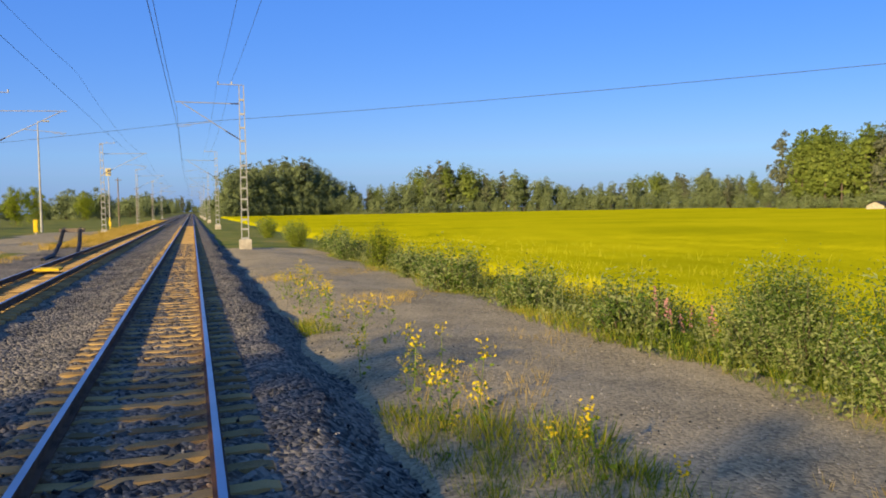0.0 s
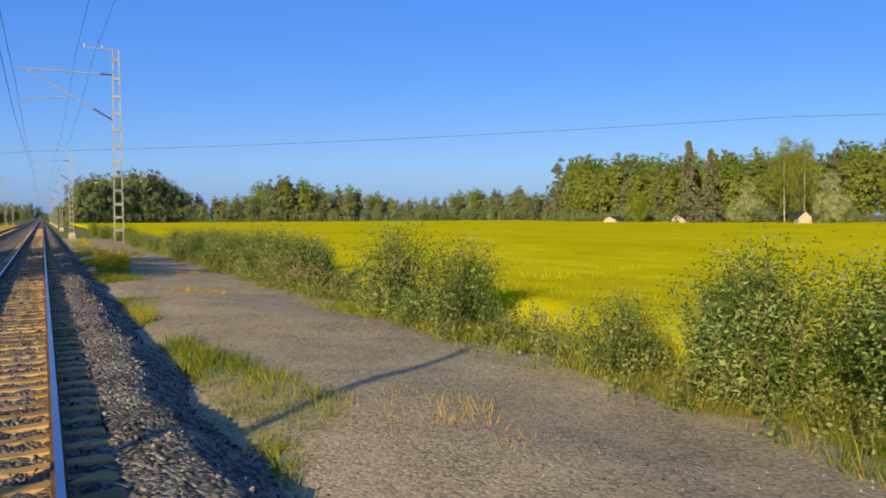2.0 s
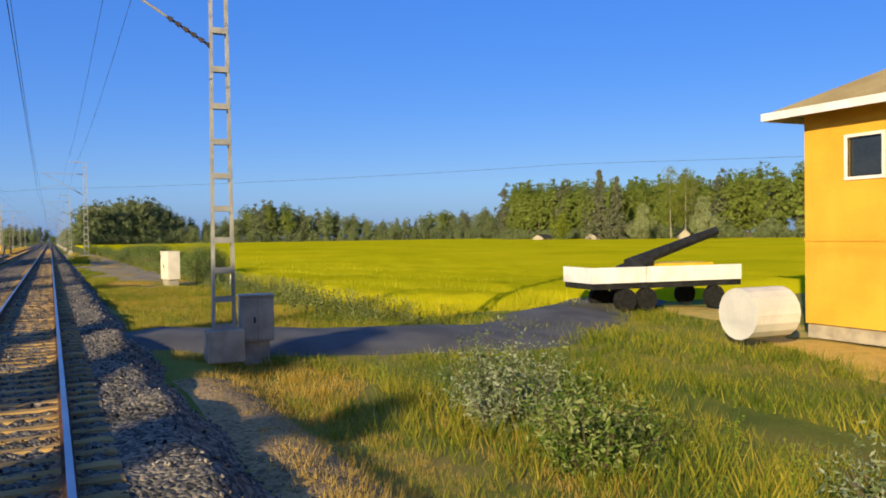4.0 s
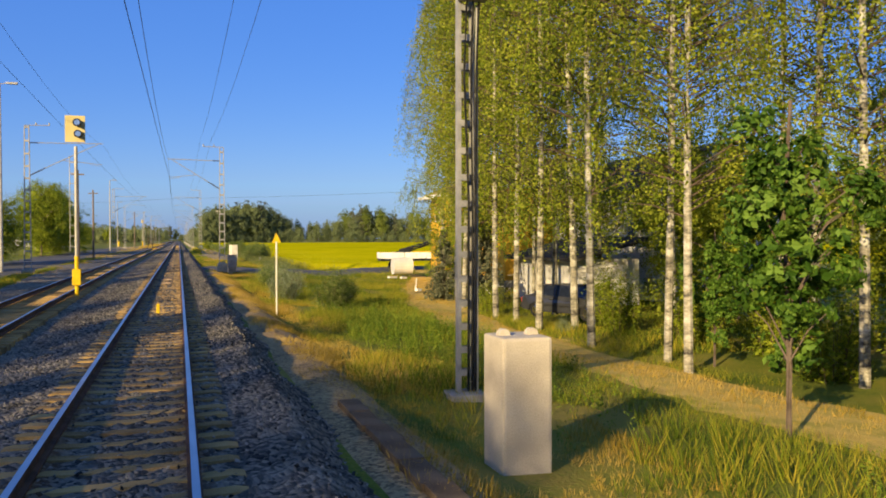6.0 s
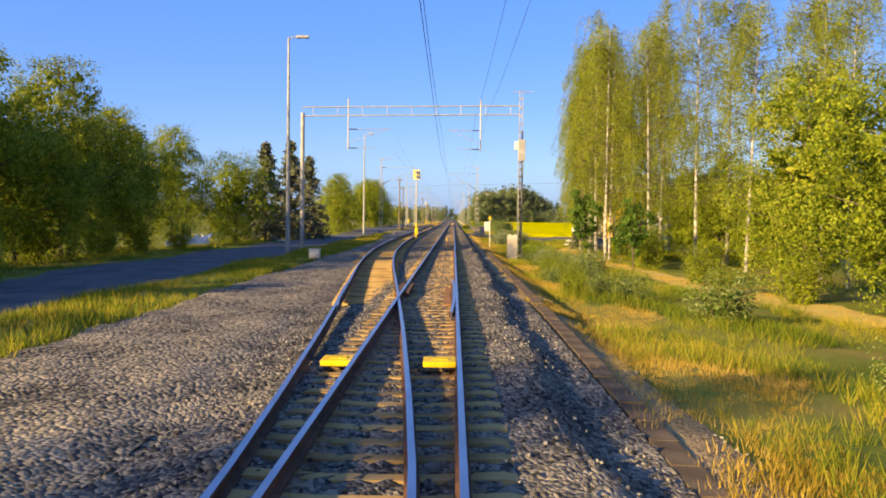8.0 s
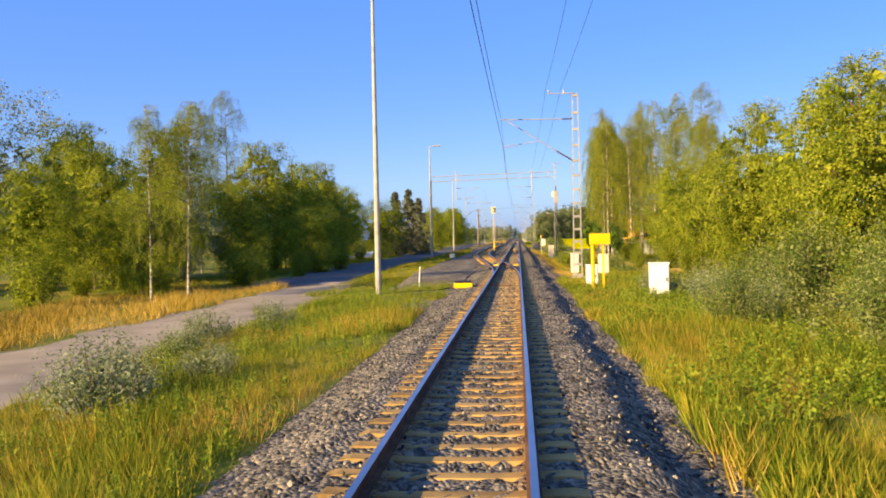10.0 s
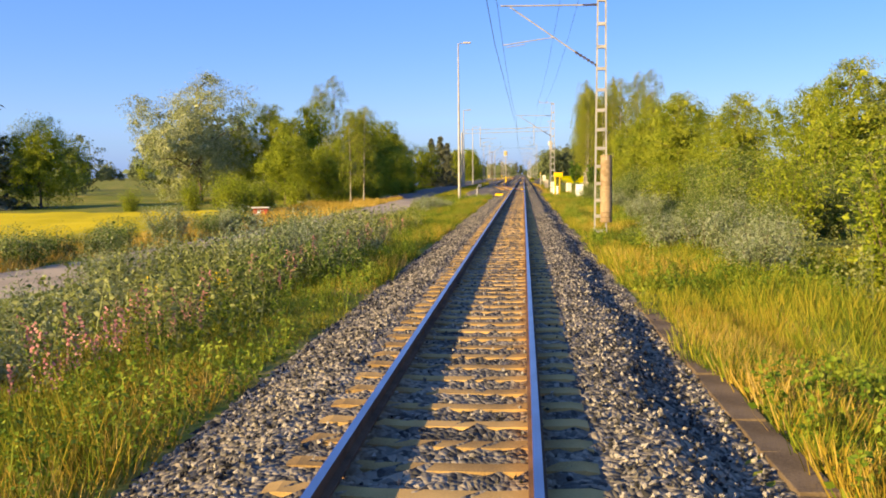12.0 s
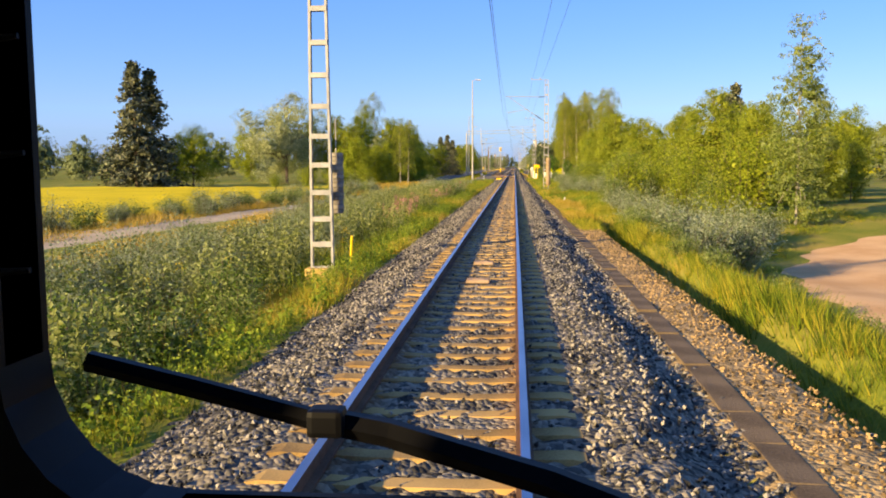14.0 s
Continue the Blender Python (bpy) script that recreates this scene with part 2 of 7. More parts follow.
M["dirt"] = nmat("dirt_road", [(0.27, 0.215, 0.145), (0.38, 0.31, 0.21)], 0.5, 0.95, 0.3, 30)
M["dry"] = nmat("dry_grass_path", [(0.42, 0.3, 0.07), (0.56, 0.4, 0.11), (0.34, 0.29, 0.06)], 0.9, 0.95, 0.4, 18)
M["sand"] = nmat("sand", [(0.46, 0.265, 0.115), (0.58, 0.36, 0.17)], 0.4, 0.95, 0.2, 25)
M["gravel_warm"] = stone_mat("rusty_gravel", [(0.1, 0.07, 0.035), (0.32, 0.22, 0.1), (0.5, 0.34, 0.15)], 19.0, dist=0.025)
M["trough"] = nmat("trough_concrete", [(0.085, 0.06, 0.034), (0.155, 0.112, 0.066)], 1.5, 0.9, 0.4, 30)
M["crop_gold"] = nmat("meadow", [(0.46, 0.36, 0.008), (0.6, 0.45, 0.012)], 0.1, 0.95, 0.5, 9.0, bumpscale=0.06)
# ---- ground, ballast, tracks ----
Y0, Y1 = -393.0, 84.0


def track2(y):
    """Centre line of the second track: leaves the main line at the turnout and runs beside it."""
    pts = ((-238, 0.0), (-232, -0.06), (-226, -0.22), (-220, -0.5), (-212, -1.08), (-206, -1.56), (-200, -2.05), (-192, -2.72), (-184, -3.3), (-174, -3.85), (-160, -4.3), (-140, -4.6), (-110, -4.75), (900, -4.85))
    p = np.array(pts)
    return np.interp(y, p[:, 0], p[:, 1])


def yard(y):
    """1 where the yard lies beside the line, 0 on the open line."""
    return smooth(-236, -212, y)


def ground_z(x, y):
    x, y = np.asarray(x, float), np.asarray(y, float)
    right = -0.45 - 0.13 * smooth(-235, -200, y) - 1.7 * smooth(5.1, 9.6, x) * smooth(-318, -342, y) - 0.5 * smooth(3.3, 5.0, x) * smooth(-230, -206, y) * (1 - smooth(-105, -84, y)) - 0.2 * smooth(5, 9, x) - 0.35 * smooth(9, 15, x)
    open_left = -0.6 - 0.4 * smooth(3, 9, -x) - 0.35 * smooth(12, 26, -x) - 0.33 * smooth(3.2, 4.3, -x) * smooth(-335, -352, y)
    yard_left = -0.34 - 0.55 * smooth(9.5, 12, -x) * smooth(-40, -90, y) - 0.3 * smooth(20, 40, -x)
    left = open_left + (yard_left - open_left) * yard(y)
    z = np.where(x > 0, right, left)
    z = z - (0.2 + 0.6 * smooth(-338, -352, y)) * smooth(4.1, 4.5, x) * (1 - smooth(4.9, 5.7, x)) * smooth(-250, -275, y)
    z = np.where(np.abs(x) < 2.55, -0.75, z)
    return z + 0.04 * np.sin(0.9 * x + 0.31 * y) * smooth(3, 6, np.abs(x)) + 0.03 * np.sin(0.37 * x - 0.8 * y) * smooth(3, 6, np.abs(x))


def sheet(name, xs, ys, zfun, material, label, category, kind="structure", skip=None):
    X, Y = np.meshgrid(xs, ys)
    v = np.stack([X, Y, zfun(X, Y)], -1).reshape(-1, 3)
    nx, ny = len(xs), len(ys)
    i = (np.arange(ny - 1)[:, None] * nx + np.arange(nx - 1)[None]).ravel()
    q = np.stack([i, i + 1, i + nx + 1, i + nx], -1)
    ob = new(name, raw_mesh(name, v, q, material, True, quads=True))
    return tagged(ob, label, category, kind=kind)


gx = np.unique(np.r_[-3000, -1500, -800, -400, -250, -160, -110, -80, np.arange(-60, -16, 3), np.arange(-16, 2.4, 0.6), np.arange(2.4, 6.2, 0.2), np.arange(6.2, 22, 0.6), np.arange(22, 60, 3), 70, 90, 130, 200, 300, 500, 900, 1600, 3000])
gy = np.unique(np.r_[-900, -650, -500, -430, np.arange(-400, 120, 2.0), np.arange(120, 400, 20), 500, 700, 1000, 1500, 2200, 3200, 4500])
def yard_edge(y):
    """How far the yard ballast reaches from the main line."""
    return 9.3 - 2.2 * smooth(-100, -150, y)


def soil_z(x, y):
    """The ground sheet, sunk a little where ballast or gravel lies on it."""
    yard_part = smooth(0.2, -0.2, -x - yard_edge(y)) * smooth(-2.3, -2.7, x) * smooth(-250, -244, y)
    strip_part = smooth(1.9, 2.4, x) * smooth(9.3, 8.9, x) * smooth(-58, -52, y) * smooth(62, 58, y)
    return ground_z(x, y) - 0.2 * yard_part - 0.15 * strip_part


ground = sheet("ground", gx, gy, soil_z, M["ground"], "rough grassy ground, green with dry yellow patches", "ground")


def ballast_z(x, y):
    ax = np.abs(x)
    crest = 2.0 + 0.1 * np.sin(y * 0.7) + 0.06 * np.sin(y * 1.9)
    slope = -0.2 - 0.44 * np.clip((ax - 1.62) / 1.38, 0, 1)
    edge = -0.205 + 0.035 * smooth(1.35, 1.7, ax) - 0.44 * np.clip((ax - crest) / 0.78, 0, 1)
    slope = np.where(x > 0, edge, slope)
    left = slope + (np.where(ax > 1.5, -0.24 - 0.1 * smooth(1.5, 2.4, ax), slope) - slope) * yard(y)
    flat = -0.205 + 0.035 * smooth(1.35, 1.7, ax) - 0.26 * np.clip((ax - crest) / 0.5, 0, 1)
    z = np.where(x > 0, slope + (flat - slope) * smooth(-192, -206, y), left)
    z = np.where(ax < 0.62, z - 0.02, z)
    heap = np.exp(-((x - 2.15) / 0.3) ** 2) * (0.5 + 0.5 * np.sin(y * 1.3 + 2 * np.sin(y * 0.43))) * smooth(-215, -190, y) * (1 - smooth(-80, -60, y))
    n = 0.02 * np.sin(x * 21 + 3 * np.sin(y * 9)) + 0.018 * np.sin(y * 23 + 4 * np.sin(x * 13))
    return z + 0.16 * heap + n + RNG.normal(0, 0.008, np.shape(x))


bed = sheet("ballast_bed", np.arange(-3.0, 3.01, 0.12), np.arange(Y0 - 12, Y1 - 20, 0.14), ballast_z, M["ballast"], "grey crushed-stone ballast under the main railway track", "ballast")
far_bed = sheet("ballast_bed", np.linspace(-3, 3, 25), np.arange(Y1 - 20.1, 900, 6), lambda x, y: ballast_z(x, y) - 0.01, M["ballast"], "grey crushed-stone ballast under the far railway track", "ballast")
def yard_z(x, y):
    w = smooth(-240, -222, y) * smooth(0.1, -0.9, -x - yard_edge(y))
    return w * (-0.29 - 0.09 * smooth(-3.5, -2.8, x)) + (1 - w) * (ground_z(x, y) + 0.03 - 0.15 * smooth(-246, -254, y) - 0.45 * smooth(0.0, 0.5, -x - yard_edge(y))) + 0.03 * np.sin(3 * x + 2 * np.sin(y * 2.1)) + RNG.normal(0, 0.012, np.shape(x))


yard_bed = sheet("yard_ballast", np.arange(-9.6, -2.5, 0.3), np.arange(-254, 130, 0.5), yard_z, M["ballast_plain"], "grey ballast of the railway yard", "ballast")
yard_far = sheet("yard_ballast", np.linspace(-9, -3, 8), np.arange(130, 900, 12), lambda x, y: -0.28 + 0 * x, M["ballast_plain"], "grey ballast of the far railway yard", "ballast")


def sweep(bm, line, profile, mi=None):
    """Sweeps a closed profile of (across, up) along points (x, y, z), with material index by profile side."""
    rings = []
    pts = [Vector(p) for p in line]
    for i, p in enumerate(pts):
        d = pts[min(i + 1, len(pts) - 1)] - pts[max(i - 1, 0)]
        side = Vector((d.y, -d.x, 0)).normalized()
        rings.append([bm.verts.new(p + side * a + Vector((0, 0, u))) for a, u in profile])
    n = len(profile)
    for a, b in zip(rings, rings[1:]):
        for k in range(n):
            fc = bm.faces.new((a[k], a[(k + 1) % n], b[(k + 1) % n], b[k]))
            fc.material_index = mi[k] if mi else 0
    bm.faces.new(rings[0])
    bm.faces.new(rings[-1][::-1])
    return bm


RAIL = [(-0.036, 0), (-0.036, -0.035), (-0.01, -0.05), (-0.01, -0.14), (-0.07, -0.15), (-0.07, -0.172), (0.07, -0.172), (0.07, -0.15), (0.01, -0.14), (0.01, -0.05), (0.036, -0.035), (0.036, 0)]
RAIL_MI = [1] * 11 + [0]


def rail(name, line, parent, label):
    bm = bmesh.new()
    sweep(bm, line, RAIL, RAIL_MI)
    bmesh.ops.recalc_face_normals(bm, faces=bm.faces)
    return part(name, bm, [M["railtop"], M["rust"]], parent, label)


main_track = thing("railway_track", (0, 0, 0), "single railway track on concrete sleepers with polished rail heads", "railway track", kind="structure")
for side in (-0.797, 0.797):
    rail("rail", [(side, y, 0) for y in np.r_[np.arange(Y0 - 12, 120, 20), np.arange(120, 1200, 90)]], main_track, "worn steel rail with a shiny head and rusty web")
second_track = thing("railway_track", (0, 0, 0), "second railway track joining the main one at a turnout", "railway track", kind="structure")
ys2 = np.r_[np.arange(-236, -100, 3.0), np.arange(-100, 900, 40)]
rail("rail", [(track2(y) - 0.797, y, -0.02 if y > -230 else -0.03) for y in ys2], second_track, "dark rail of the side track")
rail("rail", [(track2(y) + 0.797, y, -0.02 if y > -230 else -0.03) for y in ys2], second_track, "dark rail of the side track")

# sleepers
SL = [(-1.3, -0.12), (1.3, -0.12)]


def sleeper_mesh(half=1.3):
    bm = bmesh.new()
    n = 6
    xs = [-half, -half + 0.12, -0.45, 0.45, half - 0.12, half]
    top = [-0.02, 0.0, -0.035, -0.035, 0.0, -0.02]
    rings = []
    for x, t in zip(xs, top):
        w = 0.115 if abs(x) > 0.5 else 0.095
        rings.append([bm.verts.new(p) for p in ((x, -w - 0.03, -0.16), (x, -w, t), (x, w, t), (x, w + 0.03, -0.16))])
    for a, b in zip(rings, rings[1:]):
        for k in range(3):
            bm.faces.new((a[k], b[k], b[k + 1], a[k + 1]))
    bm.faces.new(rings[0])
    bm.faces.new(rings[-1][::-1])
    bmesh.ops.recalc_face_normals(bm, faces=bm.faces)
    me = bpy.data.meshes.new("sleeper")
    bm.to_mesh(me)
    bm.free()
    me.materials.append(M["sleeper"])
    return me


SLEEPER = sleeper_mesh()
sv = np.array([v.co[:] for v in SLEEPER.vertices])
sf = [list(p.vertices) for p in SLEEPER.polygons if len(p.vertices) == 4]


def sleeper_rows(name, rows, parent, label):
    """Far sleepers joined into one mesh: rows of x, y, z, turn, length."""
    vs, fs = [], []
    for i, (x, y, z, a, k) in enumerate(rows):
        v = sv * (k, 1, 1)
        c, s = math.cos(a), math.sin(a)
        vs.append(np.stack([v[:, 0] * c - v[:, 1] * s + x, v[:, 0] * s + v[:, 1] * c + y, v[:, 2] + z], -1))
        fs.append(np.array(sf) + i * len(sv))
    ob = new(name, raw_mesh(name, np.concatenate(vs), np.concatenate(fs), M["sleeper_far"], quads=True))
    ob.parent = parent
    return tagged(ob, label, kind="stuff")


M["sleeper_far"] = nmat("concrete_sleeper_row", [(0.2, 0.125, 0.048), (0.35, 0.225, 0.08), (0.46, 0.295, 0.105)], 1.2, 0.9, 0.4, 60, island=0.25, bumpscale=0.006)
SLEEP_NEAR = (-386.0, -206.0)
rows_far = []
near_sleepers = []
for k in range(int((Y1 + 60 - Y0) / 0.6)):
    y = Y0 + 0.6 * k + RNG.normal(0, 0.008)
    row = (RNG.normal(0, 0.01), y, -0.172 + RNG.normal(0, 0.004), RNG.normal(0, 0.008), 1.0)
    (near_sleepers if SLEEP_NEAR[0] < y < SLEEP_NEAR[1] else rows_far).append(row)
sleeper_rows("sleepers", rows_far, main_track, "weathered concrete sleepers")
rows2 = []
for k in range(int(350 / 0.6)):
    y = -205 + 0.6 * k
    rows2.append((track2(y), y, -0.2, 0.0, 1.0 if y > -185 else 0.8))
sleeper_rows("sleepers", rows2, second_track, "weathered sleepers of the side track")
# ---- overhead line ----
M["insul"] = nmat("insulator_glaze", [(0.035, 0.03, 0.03), (0.07, 0.05, 0.045)], 6, 0.3, 0, 30)


M["concrete_yellow"] = nmat("yellow_stained_concrete", [(0.42, 0.28, 0.08), (0.58, 0.4, 0.13)], 2.5, 0.9, 0.3, 40)


def lattice(bm_name, parent, h, w0, w1, depth=0.16, step=0.85, label=""):
    """Two channel legs joined by flat battens."""
    for s in (-1, 1):
        bm = bmesh.new()
        d, t = depth / 2, 0.012
        outline = ((-0.05, -d), (t, -d), (t, d), (-0.05, d), (-0.05, d - t), (-t, d - t), (-t, t - d), (-0.05, t - d))
        lo, hi = ([bm.verts.new((s * (w / 2 + x), y, z)) for x, y in outline] for z, w in ((0, w0), (h, w1)))
        for k in range(8):
            bm.faces.new((lo[k], lo[(k + 1) % 8], hi[(k + 1) % 8], hi[k]))
        bm.faces.new(lo[::-1])
        bm.faces.new(hi)
        bmesh.ops.recalc_face_normals(bm, faces=bm.faces)
        part("leg", bm, M["mast"], parent)
    z = 0.25
    while z < h - 0.1:
        w = w0 + (w1 - w0) * z / h
        for y0 in (-depth / 2 - 0.01, depth / 2 - 0.004):
            bm = bmesh.new()
            box(bm, -w / 2, w / 2, y0, y0 + 0.014, z, z + 0.13)
            part("batten", bm, M["mast"], parent)
        z += step * (0.75 + 0.5 * z / h)


def insulator(bm, a, b, r=0.07):
    a, b = Vector(a), Vector(b)
    n = 6
    for i in range(n):
        p = a.lerp(b, (i + 0.15) / n)
        q = a.lerp(b, (i + 0.75) / n)
        tube(bm, p, q, r, r * 0.55, 8)
    tube(bm, a, b, 0.03, None, 6)


def cantilever(parent, reach, z_top, z_low, sgn=-1):
    """Stay tube, strut, registration tube and insulators of an overhead line arm, reaching to one side."""
    bm = bmesh.new()
    x0, x1 = sgn * 0.75, sgn * (reach + 0.25)
    tube(bm, (x0, 0, z_top), (x1, 0, z_top + 0.06), 0.032)
    part("stay_tube", bm, M["mast"], parent)
    bm = bmesh.new()
    a = Vector((sgn * 0.65, 0, z_low - 0.55))
    b = Vector((sgn * (reach - 0.15), 0, z_top))
    tube(bm, a.lerp(b, 0.14), b, 0.03)
    part("strut", bm, M["mast"], parent)
    bm = bmesh.new()
    c = a.lerp(b, 0.42)
    tube(bm, c, (sgn * (reach + 0.15), 0, z_low + 0.1), 0.022)
    tube(bm, (sgn * (reach - 0.75), 0, z_low + 0.12), (sgn * reach, 0, z_low), 0.014)
    part("registration_tube", bm, M["mast"], parent)
    bm = bmesh.new()
    insulator(bm, (sgn * 0.2, 0, z_top), (sgn * 0.8, 0, z_top))
    part("insulator", bm, M["insul"], parent)
    bm = bmesh.new()
    insulator(bm, Vector((sgn * 0.15, 0, z_low - 0.85)), a.lerp(b, 0.15))
    part("insulator", bm, M["insul"], parent)


def mast(x, y, zb, h, reach, label, z_top=9.5, z_low=7.85, w=(0.52, 0.34), arm=True, sgn=-1, footing=0.25, turn=0.0, base="concrete"):
    ob = thing("catenary_mast", (x, y, zb), label, "catenary mast", "masts along the line", turn=turn)
    lattice("mast", ob, h - zb, *w)
    bm = bmesh.new()
    box(bm, -0.42, 0.42, -0.3, 0.3, -0.5, footing, 0.03)
    part("footing", bm, M[base], ob, "concrete footing")
    if arm:
        cantilever(ob, reach, z_top - zb, z_low - zb, sgn)
        bm = bmesh.new()
        zt = h - zb
        tube(bm, (0.1 * -sgn, 0, zt), (sgn * 1.6, 0, zt + 0.03), 0.03)
        for k in (0.65, 1.55):
            tube(bm, (sgn * k, 0, zt), (sgn * k, 0, zt + 0.22), 0.05)
        part("top_arm", bm, M["mast"], ob)
    return ob


MASTS = [(4.15, 60.1, -0.1, 10.9), (4.5, -10.1, -0.15, 11.3), (4.3, -97.1, -0.2, 10.3), (4.2, -232.0, -0.5, 10.6), (3.92, -298.6, -0.6, 10.8), (4.2, 128, -0.1, 10.9), (4.2, 196, -0.1, 10.9), (4.2, 264, -0.1, 10.9), (4.2, 332, -0.1, 10.9), (4.2, 400, -0.1, 10.9)]
for x, y, zb, h in MASTS:
    up = 0.45 if y == -10.1 else 0.1 if y > 0 else -0.4
    mast(x, y, zb, h, x, "grey lattice steel catenary mast beside the track", 9.5 + up, 7.85 + up, footing=-0.02 if y == -298.6 else 0.25)
mast(-4.35, -363.6, -0.86, 11.0, 4.35, "grey lattice catenary mast on a yellow concrete footing", sgn=1, w=(0.6, 0.38), footing=0.34, base="concrete_yellow")
LEFT_MASTS = [(-13.2, 66), (-10, 112), (-10, 180), (-10, 250), (-10, 320), (-10.2, -104), (-10, -20)]
for x, y in LEFT_MASTS:
    mast(x, y, -0.3, 10.8, 5.1, "grey lattice steel catenary mast beside the yard", sgn=1)


def wire(name, pts, r, label, sag=0.0):
    line = []
    for a, b in zip(pts, pts[1:]):
        for k in range(8):
            t = k / 8
            p = Vector(a).lerp(Vector(b), t)
            p.z -= 4 * sag * t * (1 - t)
            line.append(p)
    line.append(Vector(pts[-1]))
    bm = bmesh.new()
    pipe(bm, line, r, 5)
    return tagged(part(name, bm, M["wire"]), label, "overhead wire", "overhead wires")


span_y = [-470, -420, -363.6, -298.6, -232, -157, -97.1, -10.1, 60.1, 128, 196, 264, 332, 400, 470, 540, 620, 700]
wire("contact_wire", [(-0.3 + 0.2 * (-1) ** i, y, 7.6) for i, y in enumerate(span_y)], 0.012, "thin dark contact wire above the track", 0.03)
wire("messenger_wire", [(-0.3 + 0.1 * (-1) ** i, y, 9.3) for i, y in enumerate(span_y)], 0.011, "thin dark messenger wire above the contact wire", 0.9)
for dx in (2.5, 3.4):
    wire("return_wire", [((dx if y != -363.6 else -dx), y, 10.95) for y in span_y[:2] + span_y[3:]], 0.009, "thin dark return conductor on the mast tops", 0.8)
span2 = [-157, -104, -20, 46, 112, 180, 250, 320, 400, 480]
wire("contact_wire", [(track2(max(y, -236)), y, 7.6) for y in span2], 0.008, "thin dark contact wire above the side track", 0.03)
wire("messenger_wire", [(track2(max(y, -236)), y, 9.3) for y in span2], 0.007, "thin dark messenger wire above the side track", 0.8)
cross = [(-330, 500, 17.0), (-130, 288, 17.4), (0, 147, 17.0), (105, 36, 17.4), (260, -125, 17.2)]
wire("power_line", cross, 0.035, "single dark power line crossing high over the railway", 0.8)
# ---- fields, roads, house ----
def strip(name, line, width, lift, material, label, category, n=5):
    """A band along a line of (x, y), following the ground."""
    pts = np.array(line, float)
    d = np.r_[0, np.cumsum(np.hypot(*np.diff(pts, axis=0).T))]
    s = np.arange(0, d[-1], 1.5)
    cx, cy = np.interp(s, d, pts[:, 0]), np.interp(s, d, pts[:, 1])
    for _ in range(4):
        cx[1:-1], cy[1:-1] = (cx[:-2] + cx[1:-1] * 2 + cx[2:]) / 4, (cy[:-2] + cy[1:-1] * 2 + cy[2:]) / 4
    tx, ty = np.gradient(cx), np.gradient(cy)
    k = np.hypot(tx, ty)
    w = np.linspace(-0.5, 0.5, n)
    wob = 1 + 0.06 * np.sin(s * 0.9) + 0.04 * np.sin(s * 2.3)
    X = cx[:, None] + (ty / k * wob)[:, None] * w * width
    Y = cy[:, None] - (tx / k * wob)[:, None] * w * width
    Z = ground_z(X, Y) + lift * (1 - (2 * np.abs(w)) ** 4)[None] - 0.01
    i = (np.arange(len(s) - 1)[:, None] * n + np.arange(n - 1)[None]).ravel()
    ob = new(name, raw_mesh(name, np.stack([X, Y, Z], -1).reshape(-1, 3), np.stack([i, i + 1, i + n + 1, i + n], -1), material, True, quads=True))
    return tagged(ob, label, category, kind="structure")


strip("road", [(-15, 60), (-15, -100), (-15.7, -150), (-15.9, -195), (-14.2, -226)], 9.0, 0.07, M["asphalt"], "grey asphalt road beside the yard", "road")
strip("gravel_road", [(-12.9, -222), (-12.4, -245), (-12.2, -268), (-13.0, -288), (-15.3, -308), (-18.4, -330), (-27, -365)], 6.0, 0.06, M["dirt"], "pale gravel road beside the line", "road")
strip("path", [(26, -88), (19, -110), (14.5, -128), (12.6, -140), (12.6, -152), (14, -168), (17, -200)], 4.0, 0.03, M["dry"], "dry grass path worn by wheels", "path")
strip("gravel_strip", [(5.9, 62), (5.95, 10), (5.95, -50), (5.7, -63)], 8.2, 0.06, M["gravel"], "compacted gravel strip beside the ballast", "gravel", 11)
strip("yard_surface", [(-14, 120), (-14, -60)], 9.5, 0.04, M["gravel"], "grey gravel surface of the yard", "gravel")
strip("level_crossing", [(-16, -93), (14, -93), (30, -80)], 5.0, 0.28, M["asphalt"], "grey level crossing over the tracks", "road")
strip("gravel_shelf", [(3.35, -404), (3.35, -346)], 1.7, 0.035, M["gravel_warm"], "rusty brown gravel shelf beside the cable trough", "gravel", 9)
strip("gravel_shelf", [(3.45, -226), (3.5, -180), (3.5, -100)], 1.6, 0.035, M["gravel_warm"], "rusty gravel shelf along the ballast", "gravel", 9)
strip("sand_yard", [(16.6, -392), (16.7, -362), (18.0, -350), (23.5, -339), (44, -331)], 12.4, 0.16, M["sand"], "pale reddish sandy yard", "ground", 15)


def crop_z(x, y):
    edge = np.minimum(smooth(12.5, 14.2, x + 0.5 * np.sin(y * 0.7)), np.minimum(1 - smooth(398, 400, y), smooth(-86, -83, y)))
    return ground_z(x, y) - 0.12 + 0.77 * edge + 0.02 * np.sin(2.1 * x + np.sin(y)) + 0.025 * np.sin(0.4 * y + 2 * np.sin(0.3 * x)) + RNG.normal(0, 0.035, np.shape(x)) * edge


